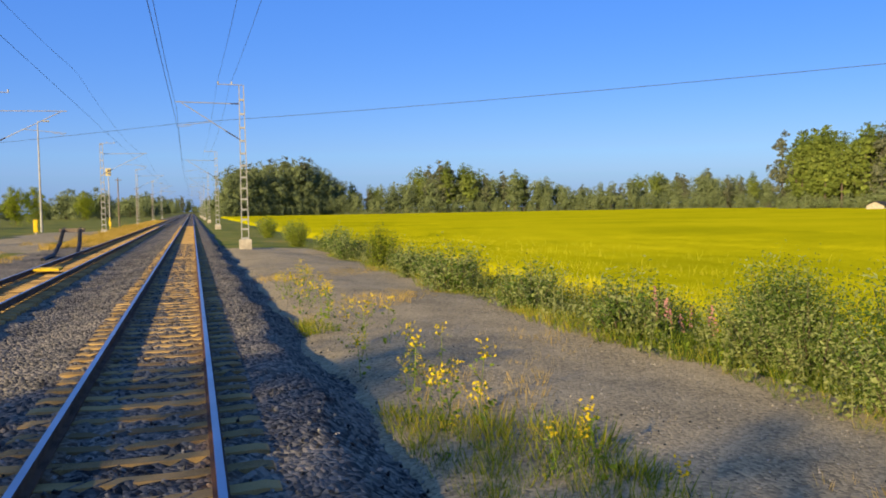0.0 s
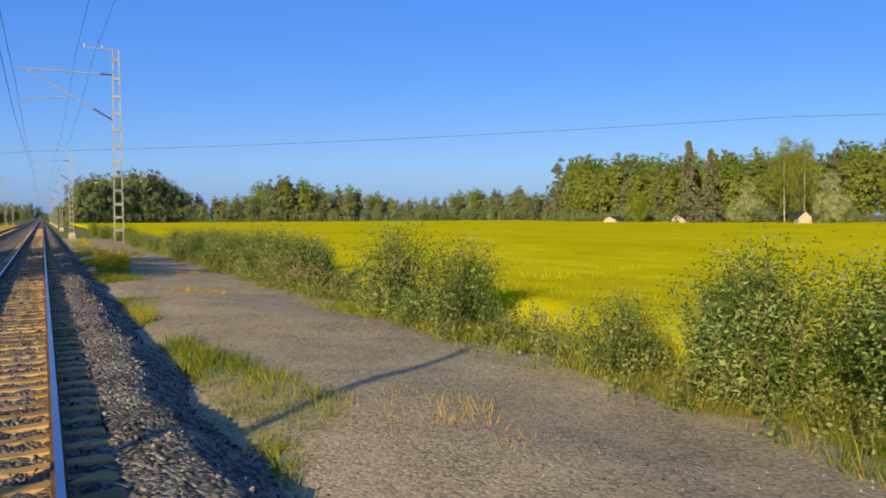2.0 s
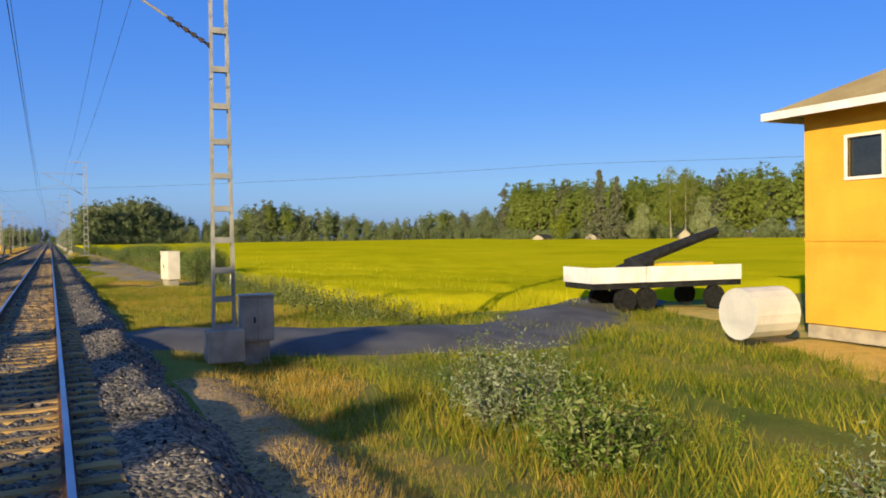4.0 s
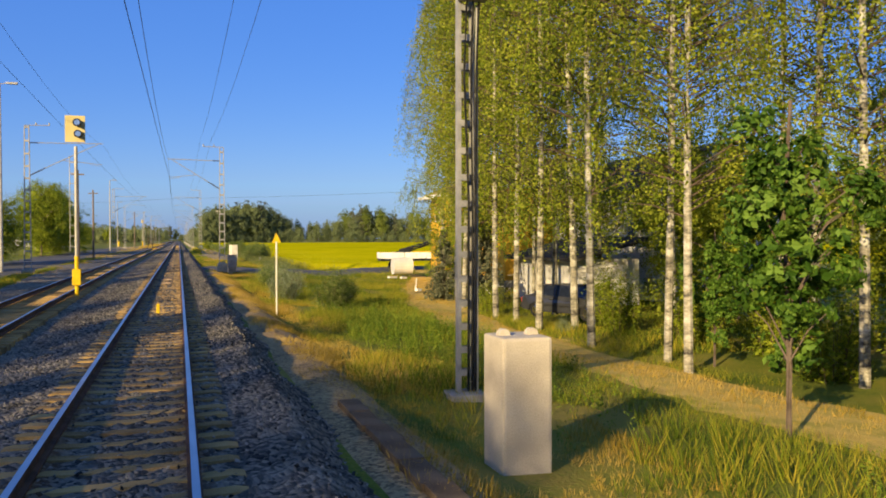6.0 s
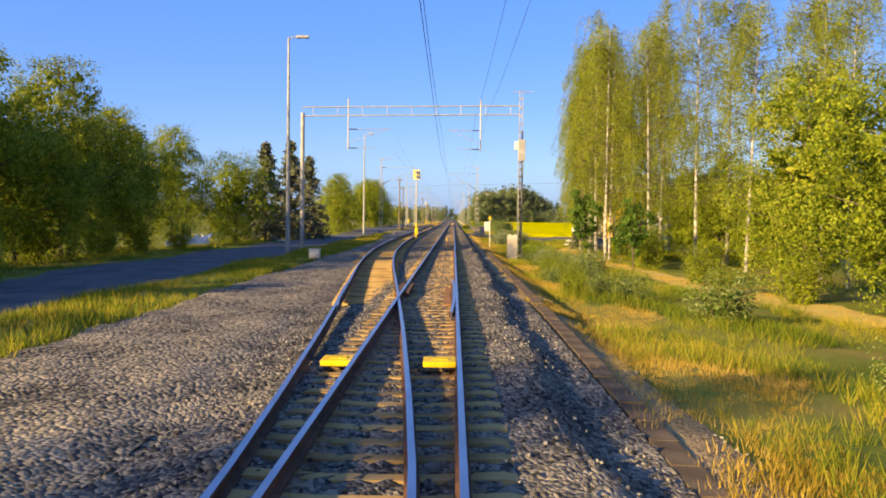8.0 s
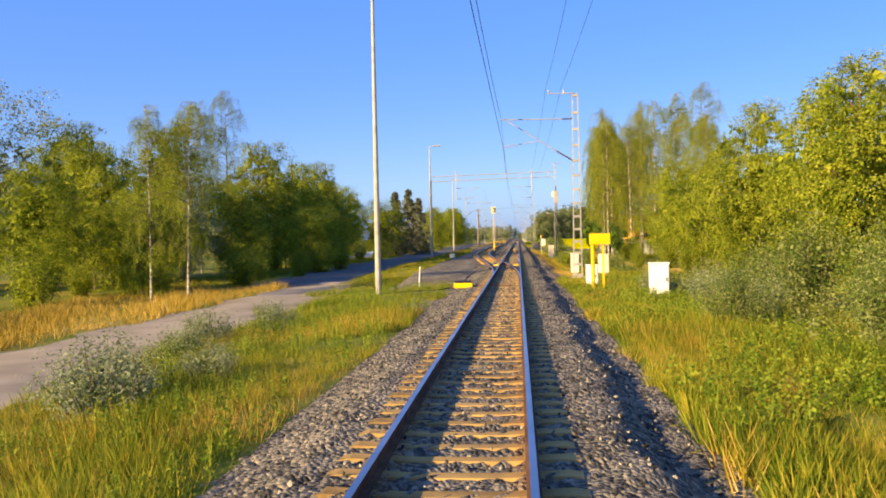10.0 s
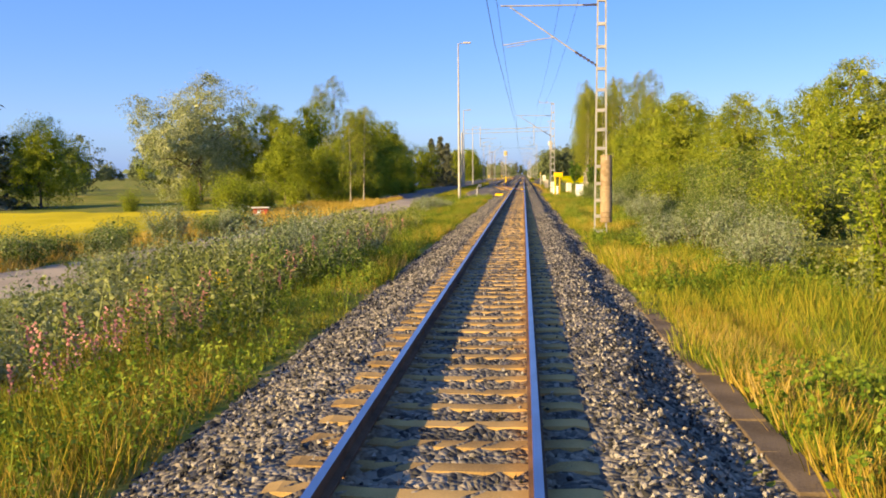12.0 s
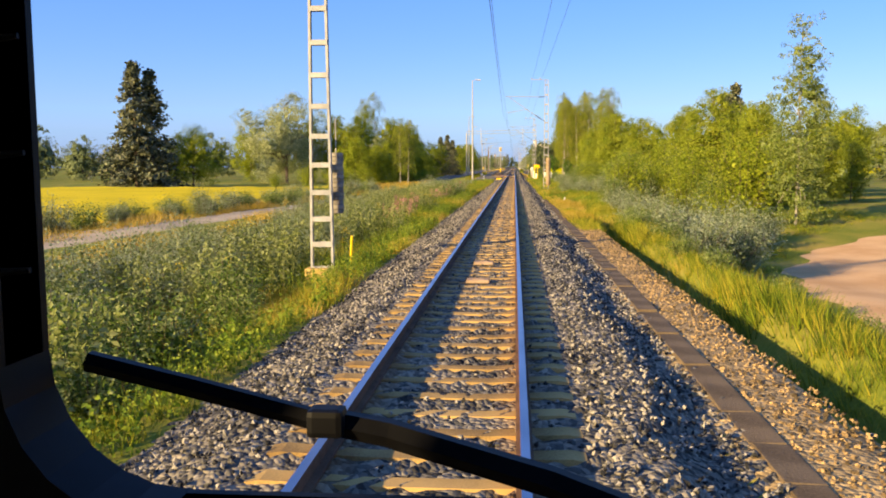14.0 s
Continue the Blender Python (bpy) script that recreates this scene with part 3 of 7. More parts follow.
field = sheet("crop_field", np.unique(np.r_[np.arange(12.2, 40, 0.5), np.arange(40, 110, 2), np.arange(110, 270, 8)]), np.unique(np.r_[np.arange(-86, 60, 0.6), np.arange(60, 160, 2.5), np.arange(160, 402, 10)]), crop_z, M["crop"],
              "wide field of ripening yellow-green crop", "field")
left_field = sheet("crop_field", np.unique(np.r_[np.arange(-120, -40, 3), np.arange(-40, -21, 0.8)]), np.arange(-335, -264, 1.0), lambda x, y: ground_z(x, y) - 0.05 + 0.6 * smooth(21.5, 24, -x) * smooth(-335, -330, y) + RNG.normal(0, 0.05, np.shape(x)), M["crop_gold"],
                   "golden meadow beyond the gravel road", "field")


def house(loc, turn):
    """Two-storey yellow hall with a low hipped roof; local x runs along the long wall, y away from the line."""
    ob = thing("yellow_house", loc, "two-storey yellow wooden house with white-framed small windows and a hipped roof", "house", turn=turn)
    W, D, H = 19.0, 10.0, 7.25
    bm = bmesh.new()
    box(bm, 0, W, 0.12, D, -0.3, 0.25)
    part("plinth", bm, M["concrete"], ob, "grey concrete plinth")
    wins = [2.3, 6.8, 12.2, 16.6]
    zw0, zw1, hw = 5.0, 6.25, 0.62
    cols = sorted([0, W] + [q for w in wins for q in (w - hw, w + hw)])
    bm = bmesh.new()
    zs, holes = (0.2, zw0, zw1, H), range(1, len(cols) - 1, 2)
    grid = [[[bm.verts.new((c, yy, z)) for z in zs] for c in cols] for yy in (0.0, 0.2)]
    solid = [(a, b) for a in range(len(cols) - 1) for b in range(3) if not (b == 1 and a in holes)]
    for a, b in solid:
        for g, flip in ((grid[0], 1), (grid[1], -1)):
            bm.faces.new([g[a][b], g[a + 1][b], g[a + 1][b + 1], g[a][b + 1]][::flip])
    for e in [e for e in bm.edges if len(e.link_faces) == 1 and abs(e.verts[0].co.y) < 1e-6]:
        bm.faces.new([e.verts[0], e.verts[1]] + [next(q for col in grid[1] for q in col if abs(q.co.x - v.co.x) < 1e-6 and abs(q.co.z - v.co.z) < 1e-6) for v in (e.verts[1], e.verts[0])])
    bmesh.ops.recalc_face_normals(bm, faces=bm.faces)
    part("front_wall", bm, M["yellow_wall"], ob, "yellow painted board wall")
    for nm, q in (("side_wall", (0, 0.2, 0.2, D)), ("side_wall", (W - 0.2, W, 0.2, D)), ("back_wall", (0.2, W - 0.2, D - 0.2, D))):
        bm = bmesh.new()
        box(bm, *q, 0.2, H)
        part(nm, bm, M["yellow_wall"], ob)
    bm = bmesh.new()
    box(bm, -0.012, W + 0.012, -0.03, 0.0, 2.95, 3.05)
    part("belt_board", bm, M["yellow_wall"], ob)
    for w in wins:
        bm = bmesh.new()
        for q in ((w - hw - 0.1, w - hw, zw0 - 0.1, zw1 + 0.1), (w + hw, w + hw + 0.1, zw0 - 0.1, zw1 + 0.1), (w - hw, w + hw, zw1, zw1 + 0.1), (w - hw, w + hw, zw0 - 0.1, zw0)):
            box(bm, q[0], q[1], -0.05, 0.08, q[2], q[3])
        fr = part("window", bm, M["white"], ob, "small white-framed window")
        bm = bmesh.new()
        box(bm, w - hw, w + hw, 0.1, 0.12, zw0, zw1)
        part("pane", bm, M["glass_dark"], fr)
    e, R = 0.95, 2.9
    bm = bmesh.new()
    lo = [bm.verts.new(p) for p in ((-e, -e, H), (W + e, -e, H), (W + e, D + e, H), (-e, D + e, H))]
    hi = [bm.verts.new(p) for p in ((D / 2, D / 2, H + R), (W - D / 2, D / 2, H + R))]
    for q in ((lo[0], lo[1], hi[1], hi[0]), (lo[2], lo[3], hi[0], hi[1]), (lo[3], lo[0], hi[0]), (lo[1], lo[2], hi[1]), (lo[3], lo[2], lo[1], lo[0])):
        bm.faces.new(q)
    part("roof", bm, M["roof"], ob, "weathered yellowish sheet roof")
    bm = bmesh.new()
    for q in ((-e, W + e, -e - 0.03, -e, ), (-e, W + e, D + e, D + e + 0.03), (-e - 0.03, -e, -e, D + e), (W + e, W + e + 0.03, -e, D + e)):
        box(bm, q[0], q[1], q[2], q[3], H - 0.2, H + 0.06)
    part("eaves_board", bm, M["white"], ob, "white eaves board")
    return ob


M["white"] = nmat("white_paint", [(0.66, 0.64, 0.6), (0.8, 0.78, 0.74)], 1.5, 0.6, 0.05, 30)
M["glass_dark"] = nmat("window_glass", [(0.02, 0.025, 0.03), (0.03, 0.035, 0.04)], 1, 0.08, 0, 10, spec=0.6)
M["roof"] = nmat("sheet_roof", [(0.33, 0.24, 0.09), (0.45, 0.34, 0.14)], 0.5, 0.7, 0.15, 12)
house((23.74, -96.6, -1.15), -90)
# ---- vegetation ----
LEAF_V = [(-0.5, 0, 0), (0, -0.32, 0.08), (0.5, 0, 0), (0, 0.32, 0.08)]
LEAF_N = [(-0.6, 0, 0), (0, -0.2, 0.08), (0.6, 0, 0), (0, 0.2, 0.08)]
LEAF_F = [(0, 1, 2, 3)]


def ground_at(x, y):
    return float(ground_z(np.array(x), np.array(y)))


def leaves(centres, spread, per, size, rng, tilt=0.9, droop=0.0, shape=LEAF_V):
    """Leaves gathered round clump centres (k,3); spread (k,) or number; per: leaves a clump."""
    c = np.repeat(np.asarray(centres), per, 0)
    s = np.repeat(np.broadcast_to(np.asarray(spread, float), (len(centres),)), per)
    p = c + rng.normal(0, 1, c.shape) * s[:, None] * (0.5, 0.5, 0.42)
    if droop:
        p[:, 2] -= droop * rng.random(len(p)) ** 2
    return strew(shape, LEAF_F, p, turns(len(p), tilt, rng), size * rng.uniform(0.6, 1.35, len(p)))


def crown_points(n, rx, rz, zc, rng, shell=0.45):
    """Clump centres in an uneven ovoid crown."""
    d = rng.normal(0, 1, (n, 3))
    d /= np.linalg.norm(d, axis=1)[:, None]
    lump = 1 + 0.22 * np.sin(3 * np.arctan2(d[:, 1], d[:, 0]) + 5 * d[:, 2] + rng.uniform(0, 6)) + rng.normal(0, 0.1, n)
    r = (shell + (1 - shell) * rng.random(n)) * lump
    taper = 1 - 0.35 * np.clip(d[:, 2], 0, 1)
    return np.stack([d[:, 0] * r * rx * taper, d[:, 1] * r * rx * taper, zc + d[:, 2] * r * rz], -1)


def facing(normals, jitter, rng):
    """Turns whose third axis follows the normals, with some scatter and a free spin."""
    z = normals + jitter * rng.normal(0, 1, normals.shape)
    z /= np.linalg.norm(z, axis=1)[:, None] + 1e-9
    h = rng.normal(0, 1, z.shape)
    x = h - (h * z).sum(1)[:, None] * z
    x /= np.linalg.norm(x, axis=1)[:, None] + 1e-9
    return np.stack([x, np.cross(z, x), z], -1)


def unit(n, rng):
    d = rng.normal(0, 1, (n, 3))
    return d / np.linalg.norm(d, axis=1)[:, None]


def boughs(rx, rz, zc, rng, lumps=20, tufts=26, per=45, leaf=0.15, fat=(0.28, 0.46), taper=0.35, jitter=0.55):
    """A crown as boughs: large lumps over an uneven ovoid, tufts over each lump, leaves over each tuft, mostly facing out."""
    mid = np.array((0, 0, zc))
    c = crown_points(lumps, rx * 0.74, rz * 0.84, zc, rng, 0.5)
    big = rx * rng.uniform(*fat, lumps)
    d = unit(lumps * tufts, rng)
    lump = np.repeat(np.arange(lumps), tufts)
    away = c - mid
    away /= np.linalg.norm(away, axis=1)[:, None] + 1e-9
    d += 0.6 * away[lump] + (0, 0, 0.15)
    d /= np.linalg.norm(d, axis=1)[:, None]
    t = c[lump] + d * (big[lump] * rng.uniform(0.6, 1.18, len(lump)))[:, None] * (1, 1, 1.1)
    small = big[lump] * rng.uniform(0.25, 0.55, len(lump))
    e = unit(len(t) * per, rng)
    k = np.repeat(np.arange(len(t)), per)
    p = t[k] + e * (small[k] * rng.random(len(k)) ** 0.5)[:, None] * (1, 1, 0.8)
    rot = facing(d[k] + 0.5 * e + (0, 0, 0.25), jitter, rng)
    return strew(LEAF_V, LEAF_F, p, rot, leaf * rng.uniform(0.6, 1.35, len(p))), t


def leaf_object(name, arrays, material, parent=None):
    v, f = stack(*arrays)
    ob = new(name, raw_mesh(name, v, f, material, quads=True))
    if parent is not None:
        ob.parent = parent
    return ob


def limbs(bm, trunk_h, tips, r, rng):
    for t in tips:
        t = Vector(t)
        z0 = min(trunk_h, max(0.25 * trunk_h, t.z - 0.45 * math.hypot(t.x, t.y) - 0.6))
        a = Vector((0, 0, z0))
        mid = a.lerp(t, 0.5) + Vector((0, 0, 0.12 * (t - a).length))
        pipe(bm, [a, mid, t], r, 5, r * 0.25)


def broadleaf(name, label, h, rx, material, seed, lumps=34, tufts=20, per=40, leaf=0.15, trunk=0.16, base=0.2, bark="bark", group="trees", fat=(0.2, 0.4), core=3.2):
    rng = np.random.default_rng(seed)
    ob = thing(name, (0, 0, 0), label, "tree", group)
    zc, rz = h * (0.5 + base / 2), h * (1 - base) / 2
    outer, tufted = boughs(rx, rz, zc, rng, lumps, tufts, per, leaf, fat)
    bm = bmesh.new()
    pipe(bm, [(0, 0, -0.3), (0.05, 0.02, h * 0.3), (-0.05, 0.06, h * 0.6), (0.02, 0, h * 0.92)], trunk, 8, 0.025)
    limbs(bm, h * 0.85, tufted[:: max(1, len(tufted) // 26)] * (0.9, 0.9, 1), trunk * 0.35, rng)
    part("trunk", bm, M[bark], ob)
    inner = crown_points(110, rx * 0.62, rz * 0.7, zc, rng, 0.1)
    leaf_object("crown", [outer, leaves(inner, 0.1 * rx, 12, leaf * core, rng)], material, ob)
    return ob


def birch(name, label, h, seed, per=64, leaf=0.11, lean=0.3, group="birch trees", n=120, low=0.16, wide=1.15):
    rng = np.random.default_rng(seed)
    ob = thing(name, (0, 0, 0), label, "birch", group)
    lx, ly = rng.uniform(-lean, lean, 2)
    axis = lambda t: Vector((lx * t * t, ly * t * t + 0.12 * math.sin(4 * t), t * h))
    bm = bmesh.new()
    pipe(bm, [axis(t) + (Vector((0, 0, -0.3)) if t == 0 else Vector()) for t in np.linspace(0, 1, 10)], 0.15, 8, 0.02)
    part("trunk", bm, M["birch_bark"], ob, "white birch trunk with dark marks")
    bm = bmesh.new()
    cs, ss = [], []
    for k in range(n):
        t = rng.uniform(low, 1.0) ** 0.85
        a = axis(t)
        ang, reach = rng.uniform(0, math.tau), wide * (0.55 + 3.0 * (1 - t) ** 0.65 * (0.4 + t)) * rng.uniform(0.55, 1.2)
        tip = a + Vector((math.cos(ang) * reach, math.sin(ang) * reach, 0.55 * reach * rng.uniform(0.2, 1.0)))
        end = tip + Vector((math.cos(ang) * 0.4, math.sin(ang) * 0.4, -rng.uniform(0.7, 2.2)))
        pipe(bm, [a, a.lerp(tip, 0.55) + Vector((0, 0, 0.12)), tip, end], 0.03, 4, 0.006)
        for u in np.linspace(0.35, 1, 3):
            cs.append(a.lerp(tip, u))
            ss.append(0.3 + 0.22 * u)
        for u in (0.35, 0.7, 1.0):
            cs.append(tip.lerp(end, u))
            ss.append(0.34)
    part("branch", bm, M["twig"], ob)
    leaf_object("crown", [leaves([c[:] for c in cs], np.array(ss), per // 2, leaf, rng, 1.1, droop=0.9)], M["birch_leaf"], ob)
    return ob


def spruce(name, label, h, r, seed, material, group="conifers", per=14):
    rng = np.random.default_rng(seed)
    ob = thing(name, (0, 0, 0), label, "conifer", group)
    bm = bmesh.new()
    pipe(bm, [(0, 0, -0.3), (0.03, 0, h * 0.5), (0, 0, h)], 0.02 * h, 8, 0.015)
    pts, sizes = [], []
    z = h * 0.06
    while z < h * 0.99:
        rr = r * (1 - z / h) ** 0.85 * rng.uniform(0.8, 1.15) + 0.1
        for k in range(max(4, int(9 * (1 - z / h)))):
            a = rng.uniform(0, math.tau)
            q = rr * rng.uniform(0.75, 1.1)
            pipe(bm, [(0, 0, z), (math.cos(a) * q * 0.6, math.sin(a) * q * 0.6, z - 0.05 * q), (math.cos(a) * q, math.sin(a) * q, z - 0.1 * q)], 0.02, 4, 0.006)
            for u in np.arange(0.25, 1.01, 0.2):
                pts.append((math.cos(a) * q * u, math.sin(a) * q * u, z - 0.2 * q * u * u - 0.08))
        z += h * 0.035
    part("trunk", bm, M["bark"], ob)
    leaf_object("crown", [leaves(np.array(pts), 0.03 * h * 1.1, per, 0.5, rng, 0.7, droop=0.35)], material, ob)
    return ob


def bush(name, label, w, h, material, seed, n=1500, leaf=0.09, stems=16, group="bushes"):
    rng = np.random.default_rng(seed)
    ob = thing(name, (0, 0, 0), label, "bush", group)
    bm = bmesh.new()
    cs = []
    for k in range(stems):
        a, q = rng.uniform(0, math.tau), w / 2 * math.sqrt(rng.random()) * 0.85
        top = Vector((math.cos(a) * q, math.sin(a) * q, h * (1 - 0.55 * (2 * q / w) ** 2) * rng.uniform(0.72, 1.05)))
        foot = Vector((top.x * 0.35, top.y * 0.35, -0.15))
        mid = foot.lerp(top, 0.5) + Vector((0, 0, 0.1))
        pipe(bm, [foot, mid, top], 0.018, 4, 0.004)
        for u in np.linspace(0.15, 1.0, 6):
            cs.append((foot.lerp(top, u))[:])
    part("stem", bm, M["twig"], ob)
    cs = np.array(cs)
    leaf_object("foliage", [leaves(cs, 0.15 * (w + h) / 2, max(3, n // len(cs)), leaf, rng, 1.0, 0.0, LEAF_N), leaves(cs[::2] * (0.8, 0.8, 0.85), 0.3, 9, leaf * 1.7, rng, 0.9)], material, ob)
    return ob


def scatter_copies(protos, spots):
    """spots: x, y, proto number, scale; the first spot of each prototype takes the prototype itself."""
    used = set()
    rng = np.random.default_rng(11)
    for x, y, k, s in spots:
        p = protos[k]
        z = ground_at(x, y) - 0.03
        m = pose(x, y, z, 0, 0, rng.uniform(0, 360))
        if k not in used:
            p.matrix_basis = m @ Matrix.Diagonal((s, s, s, 1))
            used.add(k)
            ob = p
        else:
            ob = copy_thing(p, m)
            ob.scale = (s, s, s)
    for k, p in enumerate(protos):
        if k not in used:
            for o in (*p.children_recursive, p):
                bpy.data.objects.remove(o)


M["birch_bark"] = nmat("birch_bark", [(0.05, 0.045, 0.04), (0.3, 0.27, 0.2), (0.56, 0.52, 0.43)], 1.1, 0.85, 0.3, 7, stretch=(1, 1, 2.0))
M["twig"] = nmat("twig", [(0.07, 0.05, 0.035), (0.14, 0.1, 0.07)], 4, 0.9)
M["birch_leaf"] = nmat("birch_leaf", [(0.1, 0.14, 0.01), (0.22, 0.27, 0.02), (0.36, 0.37, 0.04)], 0.5, 0.55, 0, 4, island=0.5, through_light=0.35)
M["willow_leaf"] = nmat("willow_leaf", [(0.11, 0.145, 0.045), (0.23, 0.27, 0.12), (0.38, 0.41, 0.25)], 0.7, 0.5, 0, 4, island=0.5, through_light=0.35)
M["bush_leaf"] = nmat("bush_leaf", [(0.06, 0.1, 0.012), (0.13, 0.19, 0.028), (0.3, 0.33, 0.11)], 0.7, 0.5, 0, 4, island=0.6, through_light=0.3)
M["dark_leaf"] = nmat("conifer_needles", [(0.05, 0.062, 0.032), (0.11, 0.12, 0.068), (0.19, 0.19, 0.11)], 0.6, 0.7, 0, 4, island=0.5)
M["pale_leaf"] = nmat("pale_willow_leaf", [(0.17, 0.2, 0.08), (0.29, 0.32, 0.13), (0.44, 0.45, 0.22)], 0.4, 0.6, 0, 4, island=0.5, through_light=0.25)

M["sunny_leaf"] = nmat("sunny_far_leaf", [(0.08, 0.11, 0.02), (0.14, 0.175, 0.03), (0.21, 0.235, 0.045)], 0.06, 0.8, 0, 1.0, island=0.2)
M["aspen_leaf"] = nmat("aspen_leaf", [(0.1, 0.14, 0.02), (0.2, 0.25, 0.045), (0.33, 0.37, 0.12)], 0.7, 0.45, 0, 4, island=0.5, through_light=0.4)
M["grey_bark"] = nmat("grey_bark", [(0.2, 0.18, 0.14), (0.34, 0.31, 0.24)], 2.0, 0.85, 0.3, 12)
M["green_leaf"] = nmat("green_leaf", [(0.04, 0.09, 0.01), (0.09, 0.17, 0.02), (0.17, 0.27, 0.04)], 0.7, 0.5, 0, 4, island=0.5, through_light=0.35)
# tall trees
trees = [
    broadleaf("broadleaf_tree", "bushy green deciduous tree", 12, 5.0, M["leaf"], 1, base=0.02),
    broadleaf("broadleaf_tree", "wide green deciduous tree", 10, 5.6, M["leaf"], 2, base=-0.05, lumps=38),
    broadleaf("broadleaf_tree", "tall yellowish green tree", 14, 4.6, M["birch_leaf"], 3, base=-0.05, lumps=42),
    broadleaf("willow_tree", "pale grey-green willow tree", 12, 5.8, M["pale_leaf"], 4, base=-0.05, lumps=44, fat=(0.16, 0.32)),
    spruce("spruce_tree", "dark green spruce tree", 16, 6.0, 5, M["dark_leaf"]),
    birch("birch_tree", "slender birch with a white trunk and drooping leaves", 22, 6),
    birch("birch_tree", "slender leaning birch with a white trunk", 20, 7, lean=0.9),
    birch("birch_tree", "tall birch with a white trunk and thin crown", 24, 8, wide=1.3),
    broadleaf("aspen_tree", "slender young aspen with an open crown", 14.4, 2.7, M["aspen_leaf"], 12, lumps=170, tufts=7, per=22, leaf=0.13, trunk=0.1, base=-0.1, bark="grey_bark", fat=(0.16, 0.34), core=1.0),
    broadleaf("maple_sapling", "small bright green broad-leaved tree beside the path", 5.0, 1.2, M["green_leaf"], 13, lumps=16, tufts=14, per=22, leaf=0.11, trunk=0.05, base=0.12, core=1.4),
    broadleaf("willow_tree", "old broad silver willow at the edge of the field", 18.5, 10.6, M["pale_leaf"], 18, lumps=58, tufts=22, per=40, leaf=0.22, trunk=0.42, base=-0.06, fat=(0.15, 0.3)),
]
spots = [(17.4, -120.6, 5, 0.9), (19.6, -121.5, 6, 0.95), (18.6, -125.5, 5, 1.0), (18.9, -119.0, 0, 0.45), (17.6, -128.2, 4, 0.3), (16.4, -123.8, 4, 0.28), (11.0, -161.0, 9, 1.32), (14.0, -166.5, 9, 1.2), (24.5, -174, 7, 0.95), (15.9, -152, 9, 0.9)]
# birches behind the path and towards the yellow house
for x, y, k, s in ((14.8, -136.8, 5, 1.0), (15.2, -138.3, 7, 0.95), (14.8, -141.7, 5, 1.05), (16.4, -141.8, 6, 1.1), (14.6, -146.7, 7, 1.0), (16.5, -126, 5, 0.9), (15.7, -129.6, 6, 1.0), (15.5, -131.8, 7, 0.85), (17.6, -122.5, 5, 0.95), (15.2, -150.6, 7, 0.9), (14.4, -152.9, 5, 0.95),
                   (22.1, -133.5, 6, 1.0), (18.4, -135.5, 5, 0.9), (19.5, -130.5, 7, 0.8), (17.6, -156, 6, 1.0), (19.5, -152, 7, 1.0), (20.5, -160, 7, 0.95), (22.5, -166, 6, 1.0), (20, -150, 5, 1.0), (21, -142, 7, 1.0), (24, -157, 5, 1.1)):
    spots.append((x, y, k, s))
# trees right of the open line
for x, y, k, s in ((20.5, -186, 2, 0.8), (21.5, -194, 0, 0.85), (21, -203, 2, 0.75), (23, -211, 1, 0.9), (20, -220, 2, 0.85), (22, -229, 0, 0.95), (20, -238, 2, 0.8), (24, -247, 1, 1.0), (22, -256, 2, 0.85), (26, -264, 0, 1.0), (25, -274, 2, 0.9), (29, -284, 0, 1.0), (30, -272, 4, 0.85), (34, -262, 4, 1.0), (28, -294, 1, 1.0), (33, -303, 2, 0.6), (38, -292, 0, 0.9), (21.1, -305, 2, 0.85), (24, -309, 2, 0.72), (27, -316, 2, 0.6), (31, -312, 2, 0.42), (36, -318, 2, 0.5), (44, -328, 1, 0.5)):
    spots.append((x - 2.0, y, k, s * (1.15 if y > -240 else 0.92)))
# trees left of the yard and the road
for x, y, k, s in ((-29, -141, 2, 0.95), (-29, -151, 0, 1.0), (-27, -161, 2, 0.9), (-30, -170, 0, 1.05), (-23, -138, 1, 1.0), (-19.5, -112, 4, 0.72), (-20.5, -120, 4, 0.8), (-22, -128, 4, 0.75), (-26, -178, 1, 0.95), (-19.5, -201, 1, 0.66), (-22.5, -214, 2, 0.6), (-24.5, -225, 0, 0.72), (-33, -205, 0, 1.3), (-36, -215, 2, 1.05), (-28.5, -234, 0, 0.75), (-45.6, -218, 10, 1.0), (-56.5, -240, 1, 1.08), (-64.4, -245.5, 4, 1.36), (-62.4, -243.5, 4, 1.28), (-44, -206, 0, 1.2), (-60, -196, 0, 1.1)):
    spots.append((x, y, k, s))
# trees that shade the line from the far side of the yard
for x, y, k, s in ((-19, -36, 0, 1.0), (-20, -30, 1, 1.1), (-19, -24, 2, 0.9), (-21, -18, 0, 1.0), (-19.5, -12, 1, 1.0), (-20, -7, 2, 0.8), (-19, -68, 1, 0.8), (-21, -75, 0, 0.9), (-19, -86, 2, 0.8), (-26, -172, 2, 1.05), (-27, -181, 0, 1.15), (-28, -163, 1, 1.15), (-28, -191, 2, 1.1)):
    spots.append((x, y, k, s))
